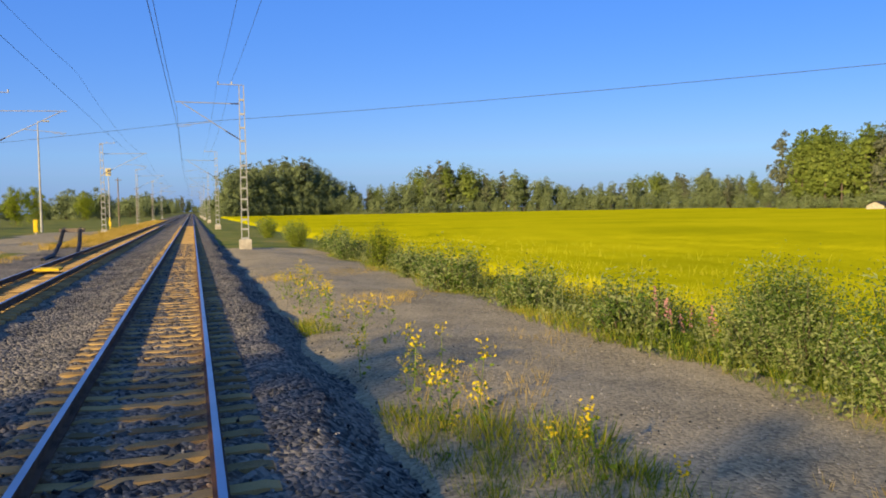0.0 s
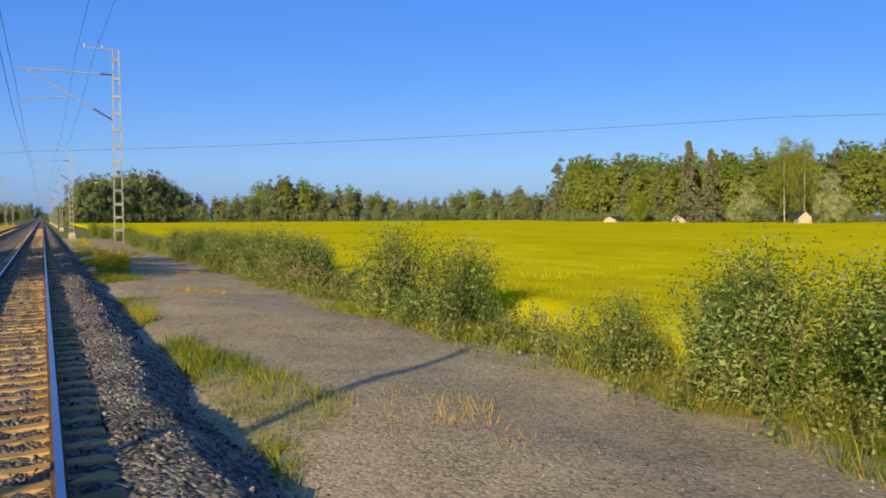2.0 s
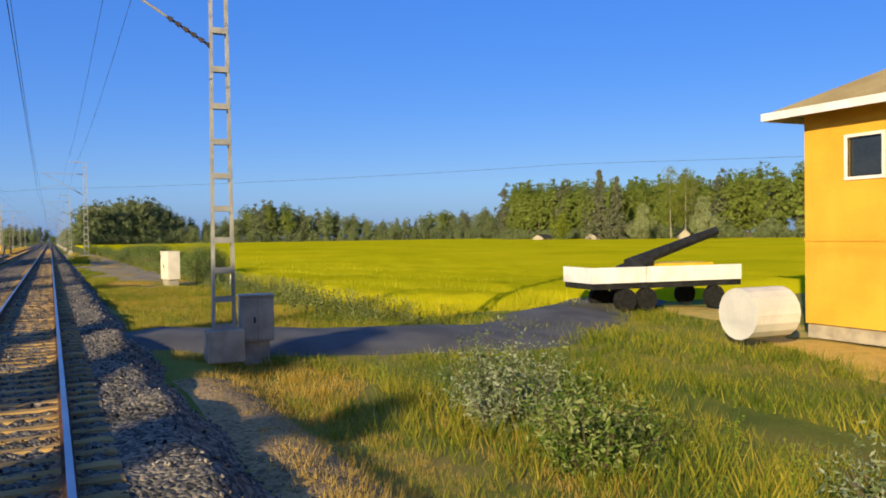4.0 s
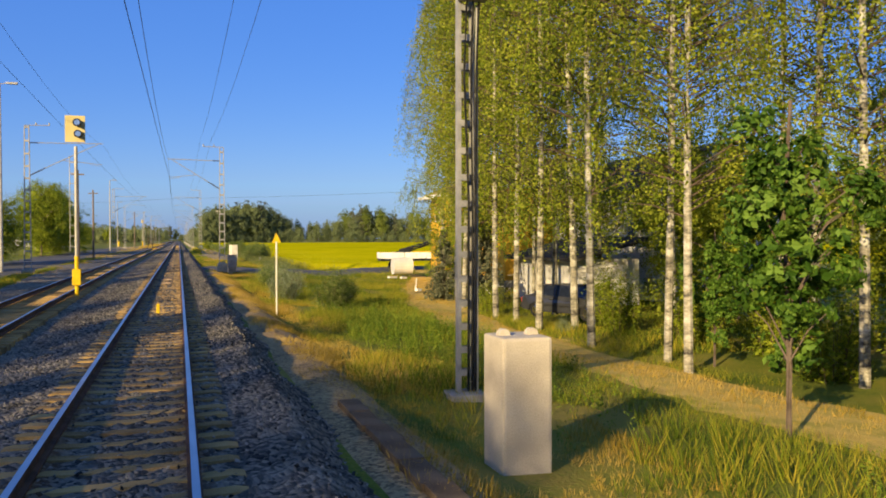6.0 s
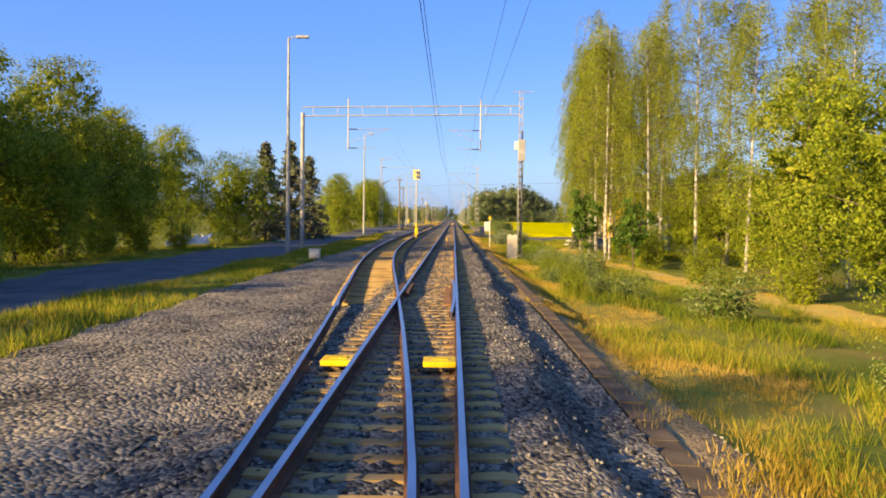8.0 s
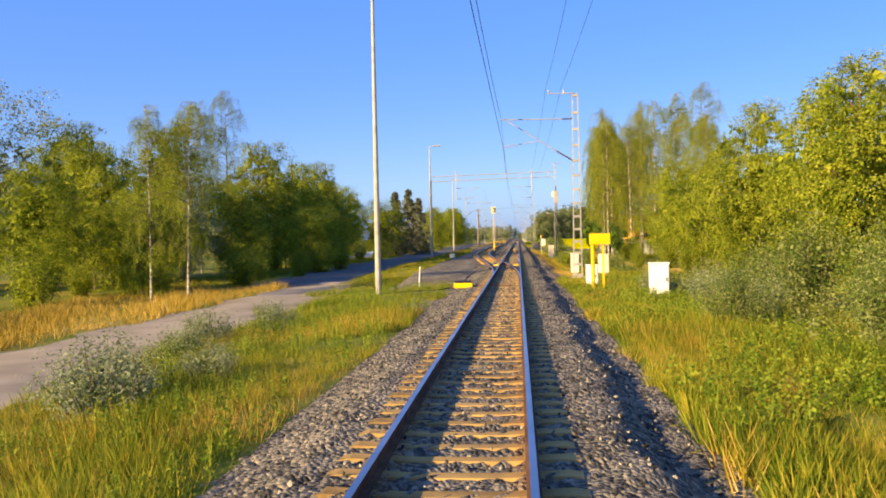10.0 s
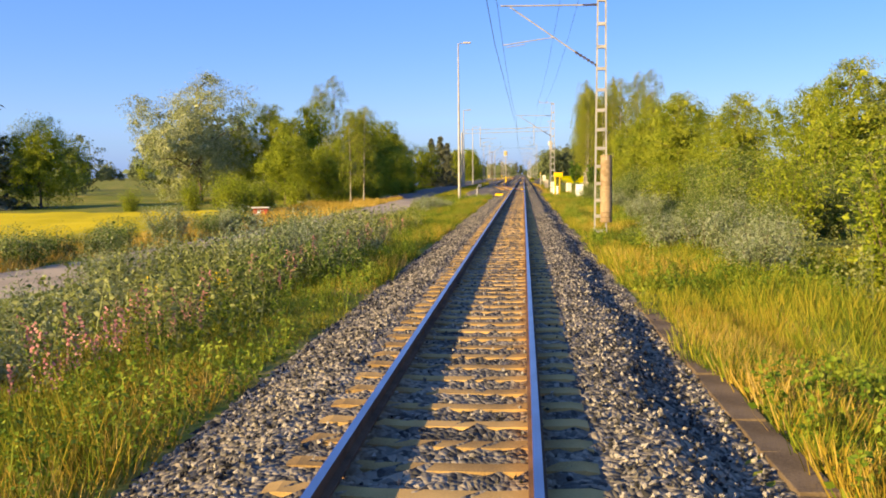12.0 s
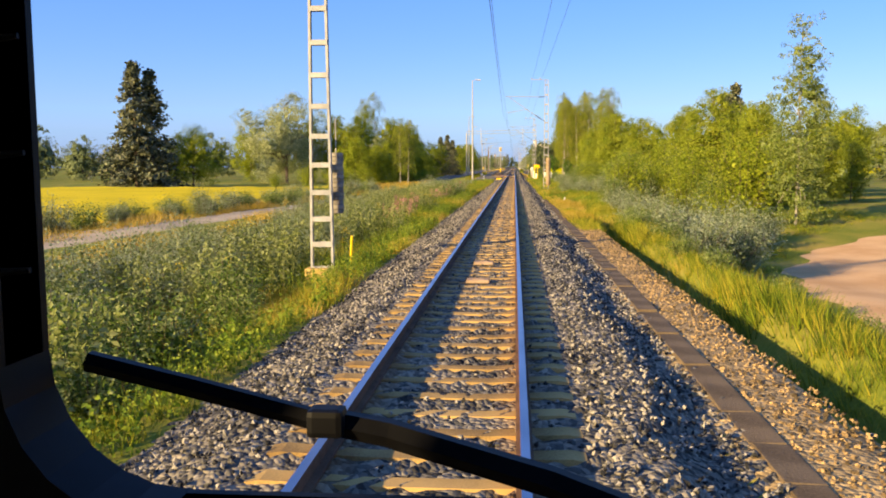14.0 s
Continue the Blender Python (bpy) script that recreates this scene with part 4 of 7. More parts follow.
# trees beyond the yard
for x, y, k, s in ((-32, 60, 0, 0.7), (-36, 95, 1, 0.8), (-40, 120, 0, 0.8), (-34, 150, 2, 0.7), (-45, 180, 1, 0.9), (-30, 42, 1, 0.7), (-38, 210, 0, 0.8), (-42, 260, 2, 0.8), (-36, 320, 0, 0.9)):
    spots.append((x, y, k, s))
spots.append((18.7, -330, 8, 0.96))
for x, y, k, s in ((-24.5, -228, 1, 0.68), (-31, -222, 2, 0.86), (-27, -215, 3, 0.72), (-30, -196, 0, 0.85), (-26, -188, 2, 0.66), (-18.5, -235, 6, 0.58), (-19.6, -237.5, 5, 0.5), (-32, -190, 7, 0.85), (-34, -193, 5, 0.85), (23, -181, 5, 0.8), (25, -172, 6, 0.95), (27, -160, 0, 0.75), (29, -152, 1, 0.8), (31, -168, 0, 0.8), (27, -178, 1, 0.7), (25, -141, 0, 0.8), (26.5, -149, 2, 0.8), (24, -156, 1, 0.8), (27, -134, 2, 0.75)):
    spots.append((x, y, k, s))
scatter_copies(trees, spots)
for k, x, y, wide, high in ((4, 211, 174, 1.35, 1.9), (4, 215, 167, 1.2, 1.7), (7, 217, 136, 1.5, 1.2), (5, 219, 130, 1.5, 1.25), (3, 214, 150, 1.0, 1.2), (0, 206, 196, 1.0, 1.1), (3, 216, 118, 1.0, 1.3)):
    ob = copy_thing(trees[k], pose(x, y, -1.3, 0, 0, 40 * x))
    ob.scale = (wide, wide, high)
    ob["label"] = {4: "tall dark spruce at the edge of the far wood", 3: "pale willow at the edge of the far wood", 0: "broad green tree at the edge of the far wood"}.get(k, "tall pale birch at the edge of the far wood")

# bushes by the line
bushes = [
    bush("willow_bush", "rounded silvery willow bush", 3.6, 2.6, M["bush_leaf"], 21, 9600, 0.08, 40),
    bush("willow_bush", "grey-green willow bush at the embankment", 3.0, 2.0, M["willow_leaf"], 22, 5200, 0.078, 30),
    bush("scrub_bush", "low green scrub bush", 2.6, 1.5, M["bush_leaf"], 23, 3400, 0.08, 20),
    bush("scrub_bush", "dense dark green bush", 3.4, 3.2, M["leaf"], 24, 3600, 0.12, 26),
]
bs = []
for x, y, k, s in ((9.9, 16.5, 2, 1.0), (10.6, 12.5, 0, 0.75), (10.2, 9, 0, 0.8), (10.8, 5.5, 0, 0.8), (10.0, 2, 2, 1.2), (10.4, -2, 0, 0.85), (10.6, -6, 0, 0.9), (10.4, -10, 2, 1.3), (10.2, -13.5, 0, 0.9), (10.6, -17.5, 0, 1.0), (10.4, -21.5, 0, 0.95), (10.3, -25.5, 0, 0.9), (10.2, -36.6, 0, 1.05), (11.5, -37.8, 0, 0.95), (9.8, -38.9, 2, 0.8), (9.8, 22, 2, 1.0), (9.4, 28, 2, 1.2), (9.5, 34, 2, 1.0), (9.6, 41, 3, 0.7), (9.2, 48, 2, 1.2), (9.8, 56, 2, 1.2), (8.5, 66, 3, 0.7), (9.5, 78, 2, 1.3), (8.5, 92, 3, 0.8), (9.5, 108, 2, 1.4),
                   (11.2, -49.5, 0, 1.0), (12.2, -47.5, 0, 0.9), (11.3, -52.4, 0, 1.0), (12.5, -50.6, 0, 0.95), (10.5, -46.4, 0, 0.6), (6.8, -302, 0, 0.55), (8.2, -300.5, 0, 0.7), (8.8, -306, 1, 0.85), (7.5, -295.5, 0, 0.65), (9.5, -297, 1, 1.0), (6.9, -289.5, 1, 0.8), (10.0, -56.5, 0, 0.85),
                   (6.2, -127, 1, 0.8), (7.0, -122, 1, 0.9), (6.6, -116, 2, 1.0), (8.2, -112, 1, 0.9), (7.7, -133.0, 0, 0.8), (8.6, -131.6, 0, 0.62), (7.6, -107, 2, 1.0), (15.4, -143.0, 1, 0.35), (5.6, -194, 3, 0.42), (6.3, -190, 3, 0.5), (5.7, -186.5, 2, 0.7), (6.6, -183, 3, 0.5), (6.2, -179, 3, 0.45), (7.2, -176, 2, 0.9), (-4.9, -309.3, 2, 0.78), (-6.2, -308, 1, 0.95), (-5.0, -306.3, 1, 0.8), (-6.8, -305.5, 1, 1.0), (-5.2, -303.3, 1, 0.75), (-7.6, -308.8, 1, 1.0), (-4.5, -312.4, 2, 0.85), (-5.8, -313.8, 2, 1.0), (-6.6, -311.6, 1, 1.05), (-5.4, -310.9, 1, 0.85), (5.7, -304.0, 1, 0.75), (6.9, -305.2, 1, 0.85), (5.0, -300.6, 2, 0.5), (-4.8, -373.0, 2, 0.9), (-6.1, -373.8, 2, 1.05), (-4.7, -369.6, 2, 0.6), (-5.6, -367.4, 2, 0.85), (-4.5, -375.6, 2, 0.75), (-6.0, -376.6, 1, 0.9), (-8.0, -370, 1, 0.72), (-9.5, -368, 1, 0.9), (-7.5, -366.5, 1, 0.68), (-9.0, -364.5, 1, 0.85), (-10.5, -366, 1, 0.95), (-8.0, -362, 1, 0.8), (-9.6, -360.5, 1, 0.9), (-7.4, -359, 1, 0.72), (-9.0, -357.5, 1, 0.85), (-10.8, -362, 1, 0.95), (-11.0, -357, 1, 0.95), (-6.2, -356, 1, 0.6), (-7.4, -354, 1, 0.7), (-6.6, -351.5, 1, 0.65), (-8.2, -350, 1, 0.75), (-7.0, -347.5, 1, 0.65), (-8.6, -345.5, 1, 0.7), (-7.2, -343, 1, 0.65), (-8.4, -340.5, 1, 0.7), (-7.4, -337.5, 1, 0.6), (-9.4, -352, 1, 0.8), (-9.8, -347, 1, 0.8), (-6.6, -268, 1, 0.8), (-7.6, -266, 1, 0.7), (-5.8, -265, 1, 0.5), (8.0, -104, 1, 0.9),
                   (9.2, -172, 2, 1.1), (8.6, -180, 2, 1.1), (8.0, -194, 2, 0.9), (9.8, -200, 2, 1.2), (9.4, -213, 2, 0.9), (15.5, -178, 3, 0.8), (14.2, -186, 3, 0.6), (16.5, -190, 3, 1.0), (17, -200, 3, 1.0)):
    bs.append((x, y, k, s))
for k, y in enumerate(np.arange(-26, 20, 2.9)):
    bs.append((11.2 + 0.5 * math.sin(2.3 * k), y, 0 if k % 3 else 2, 0.7 + 0.16 * math.sin(1.7 * k)))
rb = np.random.default_rng(5)
for y in np.arange(-330, -245, 4.2):
    x = 7.2 + rb.uniform(-0.8, 3.5) 
    bs.append((x, y, int(rb.choice([1, 1, 2, 0])), rb.uniform(0.6, 0.95)))
    bs.append((x + rb.uniform(3, 6), y + rb.uniform(-2, 2), int(rb.choice([0, 3, 3])), rb.uniform(0.9, 1.5)))
    y % 8.4 < 4.2 and bs.append((x + rb.uniform(7, 11), y + rb.uniform(-2, 2), int(rb.choice([3, 3, 0])), rb.uniform(1.3, 2.0)))
for x, y, k, s in ((8.6, -341, 1, 1.2), (10.4, -340, 1, 1.3), (12.2, -339, 1, 1.35), (13.8, -337.5, 1, 1.2), (15.0, -336, 1, 1.1), (7.0, -343, 2, 0.9), (5.9, -349, 2, 0.7), (6.0, -355, 2, 0.6), (7.6, -353.5, 1, 1.15), (9.0, -351.5, 1, 1.35), (10.2, -348.5, 1, 1.35), (8.0, -348, 1, 1.35), (9.6, -344, 1, 1.35), (7.4, -341.5, 1, 1.2), (8.2, -336, 1, 1.2), (7.6, -330, 1, 1.1), (6.0, -363, 2, 0.5), (6.7, -366, 2, 0.5), (5.7, -360, 2, 0.45), (7.3, -368.5, 2, 0.55), (6.5, -371, 2, 0.4), (7.6, -373.5, 2, 0.5)):
    bs.append((x, y, k, s))
for x, y in ((-24, -154), (-25, -160), (-25, -168), (-26, -176), (-25, -184), (-26, -192), (-27, -198), (-18, -204), (-18.5, -210), (-20, -217), (-19.5, -223), (-22, -231), (-26, -238), (-28, -246), (-32, -254), (-36, -259), (-18, -196), (-24, -206), (-29, -228)):
    bs.append((x, y, 3, rb.uniform(0.7, 1.2)))
for y in np.arange(-382, -250, 2.8):
    if not (-295 < y < -262):
        bs.append((-6.4 - rb.uniform(0, 2.6), y + rb.uniform(-1, 1), int(rb.choice([1, 2, 1])), rb.uniform(0.5, 0.8)))
    y < -305 and bs.append((-9.0 - rb.uniform(0, 3), y + rb.uniform(-2, 2), 1, rb.uniform(0.55, 0.85)))
    y > -264 and bs.append((-24 - rb.uniform(0, 5), y, 3, rb.uniform(0.8, 1.3)))
for x, y, k, s in ((17.5, -143.5, 3, 0.8), (18.5, -147, 3, 1.0), (19, -151, 3, 1.1), (17.5, -155, 3, 0.9), (16.8, -160, 3, 1.1), (20, -138, 3, 0.8), (15.8, -164, 3, 1.0), (15.6, -134, 3, 0.55), (6.4, -168, 2, 0.7), (7.1, -172, 1, 0.8), (6.9, -176, 2, 0.9), (7.6, -181, 1, 0.8), (7.4, -186, 2, 0.9), (7.2, -192, 2, 0.8)):
    bs.append((x, y, k, s))
for k, y in enumerate(np.arange(-346, -282, 1.6)):
    road_x = np.interp(y, (-365, -330, -308, -288), (-27, -18, -14.8, -12.3))
    bs.append((float(road_x) - 4.6 - 0.9 * math.sin(1.9 * k), y, 2 if k % 3 else 1, 0.85 + 0.25 * math.sin(2.7 * k)))
scatter_copies(bushes, bs)

# far woods: trees of a few kinds, each one an object
def far_tree(name, label, h, r, material, seed, lumps=26, tufts=9, per=16, leaf=0.5, fat=(0.3, 0.5), category="tree"):
    """A tree for the distance: boughs of coarse leaf clumps down to the ground over a leafy inside and a trunk."""
    rng = np.random.default_rng(seed)
    ob = thing(name, (0, 0, 0), label, category, "trees of the far woods")
    outer, _ = boughs(r, h * 0.5, h * 0.5, rng, lumps, tufts, per, leaf, fat, jitter=0.45)
    inner = crown_points(26, r * 0.55, h * 0.4, h * 0.46, rng, 0.05)
    part("trunk", pipe(bmesh.new(), [(0, 0, -0.5), (0.1, 0, h * 0.45), (0, 0.1, h * 0.85)], 0.016 * h, 6, 0.04), M["bark"], ob)
    leaf_object("crown", [outer, leaves(inner, 0.22 * r, 12, 0.26 * r, rng, 0.9)], material, ob)
    return ob


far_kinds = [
    far_tree("far_tree", "round deciduous tree of the far woodland", 22, 7.2, M["hazy_leaf"], 61),
    far_tree("far_tree", "tall dark deciduous tree of the far woodland", 24, 6.4, M["hazy_leaf"], 62, 30),
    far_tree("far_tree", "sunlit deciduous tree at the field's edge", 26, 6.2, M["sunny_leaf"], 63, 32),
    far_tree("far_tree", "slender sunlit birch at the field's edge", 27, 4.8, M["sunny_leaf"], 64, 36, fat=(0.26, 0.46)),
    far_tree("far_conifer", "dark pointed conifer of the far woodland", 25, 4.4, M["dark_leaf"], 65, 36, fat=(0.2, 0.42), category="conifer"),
    far_tree("far_scrub", "low broad scrub tree in the distance", 12, 6.5, M["hazy_leaf"], 66, 22),
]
rw = np.random.default_rng(9)
far = []
for k in range(84):
    a = (k + rw.random()) / 84
    far.append((16 + 60 * a + rw.uniform(-3, 3), 402 + 40 * a + rw.uniform(0, 26), int(rw.choice([0, 1, 1, 4])), rw.uniform(0.82, 1.2) * (0.82 + 0.26 * math.sin(3.1 * a))))
for k in range(200):
    x = 70 + 390 * (k + rw.random()) / 200
    far.append((x, 440 - 0.1 * x + rw.uniform(0, 30), int(rw.choice([0, 0, 1, 4, 2])), rw.uniform(0.62, 0.86) + 0.16 * math.sin(x * 0.05) + 0.34 * math.exp(-((x - 128) / 15) ** 2)))
for k in range(170):
    a = ((k + rw.random()) / 170) ** 1.1
    far.append((222 + 40 * a + rw.uniform(0, 24), 276 - 266 * a + rw.uniform(-3, 3), int(rw.choice([2, 2, 3, 3, 4])), rw.uniform(0.95, 1.18) + 0.1 * (a < 0.15)))
for k in range(60):
    a = (k + rw.random()) / 60
    far.append((219 + 40 * a, 276 - 266 * a, 5, rw.uniform(0.35, 0.75)))
    far.append((70 + 390 * a, 436 - 39 * a, 5, rw.uniform(0.5, 0.9)))
    k % 3 or far.append((14 + 60 * a, 398 + 40 * a, 5, rw.uniform(0.5, 0.9)))
for k in range(44):
    far.append((rw.uniform(-420, -60), rw.uniform(280, 420), 5, rw.uniform(0.8, 1.3)))
for k in range(44):
    far.append((rw.uniform(-60, -16), 360 + 10 * k, 5, rw.uniform(0.7, 1.1)))
for k in range(30):
    far.append((rw.uniform(14, 60), 480 + 14 * k, 5, rw.uniform(0.8, 1.3)))
for k in range(40):
    far.append((-75 - 8 * k, rw.uniform(-190, -120), 5, rw.uniform(0.8, 1.2)))
for k in range(46):
    far.append((rw.uniform(45, 240), rw.uniform(-330, -130), int(rw.choice([5, 5, 0])), rw.uniform(0.6, 0.95)))
for k in range(34):
    far.append((-70 + 140 * (k + rw.random()) / 34, 1225 + rw.uniform(0, 60), int(rw.choice([5, 5, 0, 4])), rw.uniform(0.75, 1.15)))
for k in range(26):
    far.append((rw.choice((-1, 1)) * rw.uniform(13, 26), 700 + 20 * k, 5, rw.uniform(0.55, 1.0)))
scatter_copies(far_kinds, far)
# ---- things along the yard and the line ----
M["yellow"] = nmat("yellow_paint", [(0.6, 0.38, 0.01), (0.75, 0.5, 0.02)], 3, 0.55, 0.1, 30)
M["cream"] = nmat("cream_paint", [(0.62, 0.55, 0.42), (0.74, 0.67, 0.53)], 1.2, 0.55, 0.05, 30)
M["black"] = nmat("black_paint", [(0.015, 0.015, 0.016), (0.03, 0.03, 0.03)], 3, 0.5)
M["dark_rubber"] = nmat("dark_rubber", [(0.012, 0.012, 0.012), (0.025, 0.024, 0.023)], 6, 0.7)
M["red"] = nmat("red_paint", [(0.35, 0.06, 0.04), (0.5, 0.1, 0.06)], 3, 0.7)
M["galv"] = nmat("galvanised_pole", [(0.3, 0.285, 0.25), (0.42, 0.395, 0.34)], 2, 0.55, 0.05, 30, metal=0.3)
M["wood"] = nmat("weathered_pole", [(0.12, 0.09, 0.06), (0.22, 0.17, 0.12)], 2, 0.9, 0.3, 30, stretch=(4, 4, 0.5))
M["plank"] = nmat("rusty_plate", [(0.2, 0.1, 0.04), (0.33, 0.17, 0.07)], 2, 0.85, 0.2, 30)
M["car_paint"] = nmat("car_paint", [(0.045, 0.046, 0.052), (0.065, 0.066, 0.072)], 2, 0.18, 0, 30, metal=0.4, spec=0.6)
M["chrome"] = nmat("chrome", [(0.55, 0.55, 0.55), (0.7, 0.7, 0.7)], 2, 0.2, 0, 30, metal=1.0)
M["plaster"] = nmat("pale_plaster", [(0.5, 0.48, 0.44), (0.66, 0.62, 0.56)], 0.7, 0.9, 0.2, 20)
M["slate"] = nmat("dark_roofing", [(0.035, 0.035, 0.038), (0.07, 0.065, 0.06)], 1.2, 0.85, 0.2, 25)
M["weight_grey"] = nmat("grey_weight", [(0.16, 0.14, 0.11), (0.26, 0.23, 0.18)], 2.5, 0.9, 0.25, 30, objrand=0.4)
M["weight"] = nmat("concrete_weight", [(0.22, 0.155, 0.085), (0.33, 0.24, 0.14)], 6.0, 0.9, 0.4, 40, objrand=0.3)


M["plate_yellow"] = nmat("faded_yellow_paint", [(0.5, 0.4, 0.16), (0.62, 0.5, 0.22)], 1.2, 0.6, 0.05, 30)


def signal(x, y, zb, h):
    ob = thing("railway_signal", (x, y, zb), "tall railway light signal on a post with a yellow painted foot", "railway signal")
    bm = bmesh.new()
    tube(bm, (0, 0, 2.0), (0, 0, h - 1.4), 0.07)
    part("post", bm, M["galv"], ob)
    bm = bmesh.new()
    tube(bm, (0, 0, 0.1), (0, 0, 2.0), 0.085)
    box(bm, -0.17, 0.17, -0.15, 0.15, 0.75, 1.45, 0.02)
    box(bm, -0.25, 0.25, -0.2, 0.2, -0.3, 0.12, 0.02)
    part("foot", bm, M["yellow"], ob, "yellow painted foot")
    bm = bmesh.new()
    box(bm, -0.42, 0.38, -0.03, 0.03, h - 1.22, h - 0.08, 0.01)
    part("background_plate", bm, M["plate_yellow"], ob, "pale yellow back plate")
    for dx, dz in ((0.08, -0.4), (0.12, -0.88)):
        bm = bmesh.new()
        tube(bm, (dx, -0.3, h + dz), (dx, -0.02, h + dz), 0.17, 0.15, 14)
        head = part("lamp_housing", bm, M["black"], ob, "black hooded lamp")
        bm = bmesh.new()
        tube(bm, (dx, -0.31, h + dz), (dx, -0.302, h + dz), 0.12, None, 14)
        part("lens", bm, M["chrome"], head)
    bm = bmesh.new()
    for k in range(9):
        z = 2.4 + k * 0.45
        box(bm, -0.26, -0.05, 0.08, 0.1, z, z + 0.03)
    tube(bm, (-0.26, 0.09, 2.2), (-0.26, 0.09, 6.3), 0.015)
    part("ladder", bm, M["galv"], ob)
    return ob


signal(-3.53, -134.4, -0.5, 8.1)
signal(-11.5, 137, -0.6, 9.6)


def lamp_post(x, y, zb, h, arm, material="galv", label="tall grey street lamp on a steel pole"):
    ob = thing("street_lamp", (x, y, zb), label, "street lamp", "street lamps")
    bm = bmesh.new()
    tube(bm, (0, 0, -0.3), (0, 0, h), 0.17 if h > 12 else 0.11, 0.07, 10)
    part("pole", bm, M[material], ob)
    bm = bmesh.new()
    tube(bm, (0, 0, h - 0.05), (arm * 0.55, 0, h + 0.06), 0.04)
    part("arm", bm, M["galv"], ob)
    bm = bmesh.new()
    box(bm, min(arm * 0.5, arm * 1.3), max(arm * 0.5, arm * 1.3), -0.16, 0.16, h - 0.04, h + 0.14, 0.05)
    part("lamp_head", bm, M["galv"], ob)
    return ob


lamp_post(-6.62, -238.9, -0.75, 17.6, 1.1)
lamp_post(-13.8, -94.1, -1.0, 16.5, 1.1)
lamp_post(-11.0, -169.7, -1.0, 15.6, 1.1)
lamp_post(-18.7, 122, -0.6, 15, 1.1)
lamp_post(-13.5, 20, -0.6, 15.5, 1.1)
for x, y, h in ((-8.6, -86, 9.5), (-9.6, -60, 9.0), (-9.0, 30, 9.0), (-12, 160, 9), (-12.5, 220, 9), (-12, 290, 9)):
    ob = thing("utility_pole", (x, y, -0.6), "dark weathered wooden utility pole", "utility pole", "utility poles")
    bm = bmesh.new()
    tube(bm, (0, 0, -0.3), (0, 0, h), 0.13, 0.09, 8)
    part("pole", bm, M["wood"], ob)
    bm = bmesh.new()
    box(bm, -0.6, 0.6, -0.05, 0.05, h - 0.5, h - 0.38)
    part("crossarm", bm, M["wood"], ob)


# portal over both tracks
def portal():
    y = -157.0
    ob = thing("catenary_portal", (0, y, 0), "steel catenary portal over two tracks with a transformer box", "catenary portal")
    leg = new("lattice_mast")
    leg.parent = ob
    leg.matrix_basis = pose(6.3, 0, -1.3)
    lattice("mast", leg, 14.3, 0.36, 0.3, 0.2, 0.6)
    for nm, q in (("footing", (5.9, 6.7, -0.4, 0.4, -1.9, -0.95)),):
        part(nm, box(bmesh.new(), *q, 0.04), M["concrete"], ob)
    part("post", tube(bmesh.new(), (-12.3, 0, -1.5), (-12.3, 0, 10.95), 0.2, 0.17, 10), M["galv"], ob, "round grey steel post")
    part("footing", tube(bmesh.new(), (-12.3, 0, -1.5), (-12.3, 0, -0.75), 0.36, 0.32, 10), M["concrete"], ob)
    for z in (10.68, 11.42):
        part("chord", tube(bmesh.new(), (-12.4, 0, z), (6.2, 0, z + 0.32), 0.055), M["galv"], ob)
    for k in range(9):
        x = -11.4 + k * 2.1
        part("brace", tube(bmesh.new(), (x, 0, 10.7 + 0.017 * (x + 12)), (x, 0, 11.45 + 0.017 * (x + 12)), 0.028), M["galv"], ob)
    for px_, sg, reach in ((2.88, -1, 2.8), (-8.4, 1, 3.6)):
        part("drop_post", tube(bmesh.new(), (px_, 0, 7.9), (px_, 0, 12.2), 0.06), M["galv"], ob)
        for z, a, b in ((9.6, 0.1, reach), (8.0, 0.1, reach * 0.65)):
            part("arm", tube(bmesh.new(), (px_ + sg * 0.7, 0, z), (px_ + sg * b, 0, z + 0.03), 0.028), M["galv"], ob)
            bm = bmesh.new()
            insulator(bm, (px_ + sg * a, 0, z), (px_ + sg * 0.75, 0, z))
            part("insulator", bm, M["insul"], ob)
        part("strut", tube(bmesh.new(), (px_ + sg * 0.2, 0, 8.5), (px_ + sg * (reach - 0.3), 0, 9.6), 0.022), M["galv"], ob)
    part("transformer_box", box(bmesh.new(), 6.08, 6.68, -0.42, -0.12, 7.05, 8.85, 0.03), M["galv"], ob, "pale grey transformer box")
    part("switch_box", box(bmesh.new(), 5.8, 6.1, -0.3, 0.2, 8.0, 8.7, 0.03), M["cream"], ob)
    bm = bmesh.new()
    insulator(bm, (6.4, -0.27, 8.85), (6.4, -0.27, 9.6), 0.11)
    part("insulator", bm, M["insul"], ob)
    part("top_arm", tube(bmesh.new(), (5.6, 0, 12.9), (7.4, 0, 12.95), 0.035), M["galv"], ob)
    for dx in (-0.08, 0.06, 0.18):
        part("cable", pipe(bmesh.new(), [(6.35 + dx, -0.2, 7.05), (6.3 + dx, -0.18, 5.6), (6.35 + dx * 0.6, -0.2, 3.0), (6.35 + dx * 0.6, -0.16, -0.9)], 0.025, 5), M["dark_rubber"], ob)
    part("conduit", tube(bmesh.new(), (6.5, -0.14, -1.0), (6.5, -0.14, 7.0), 0.03), M["galv"], ob)


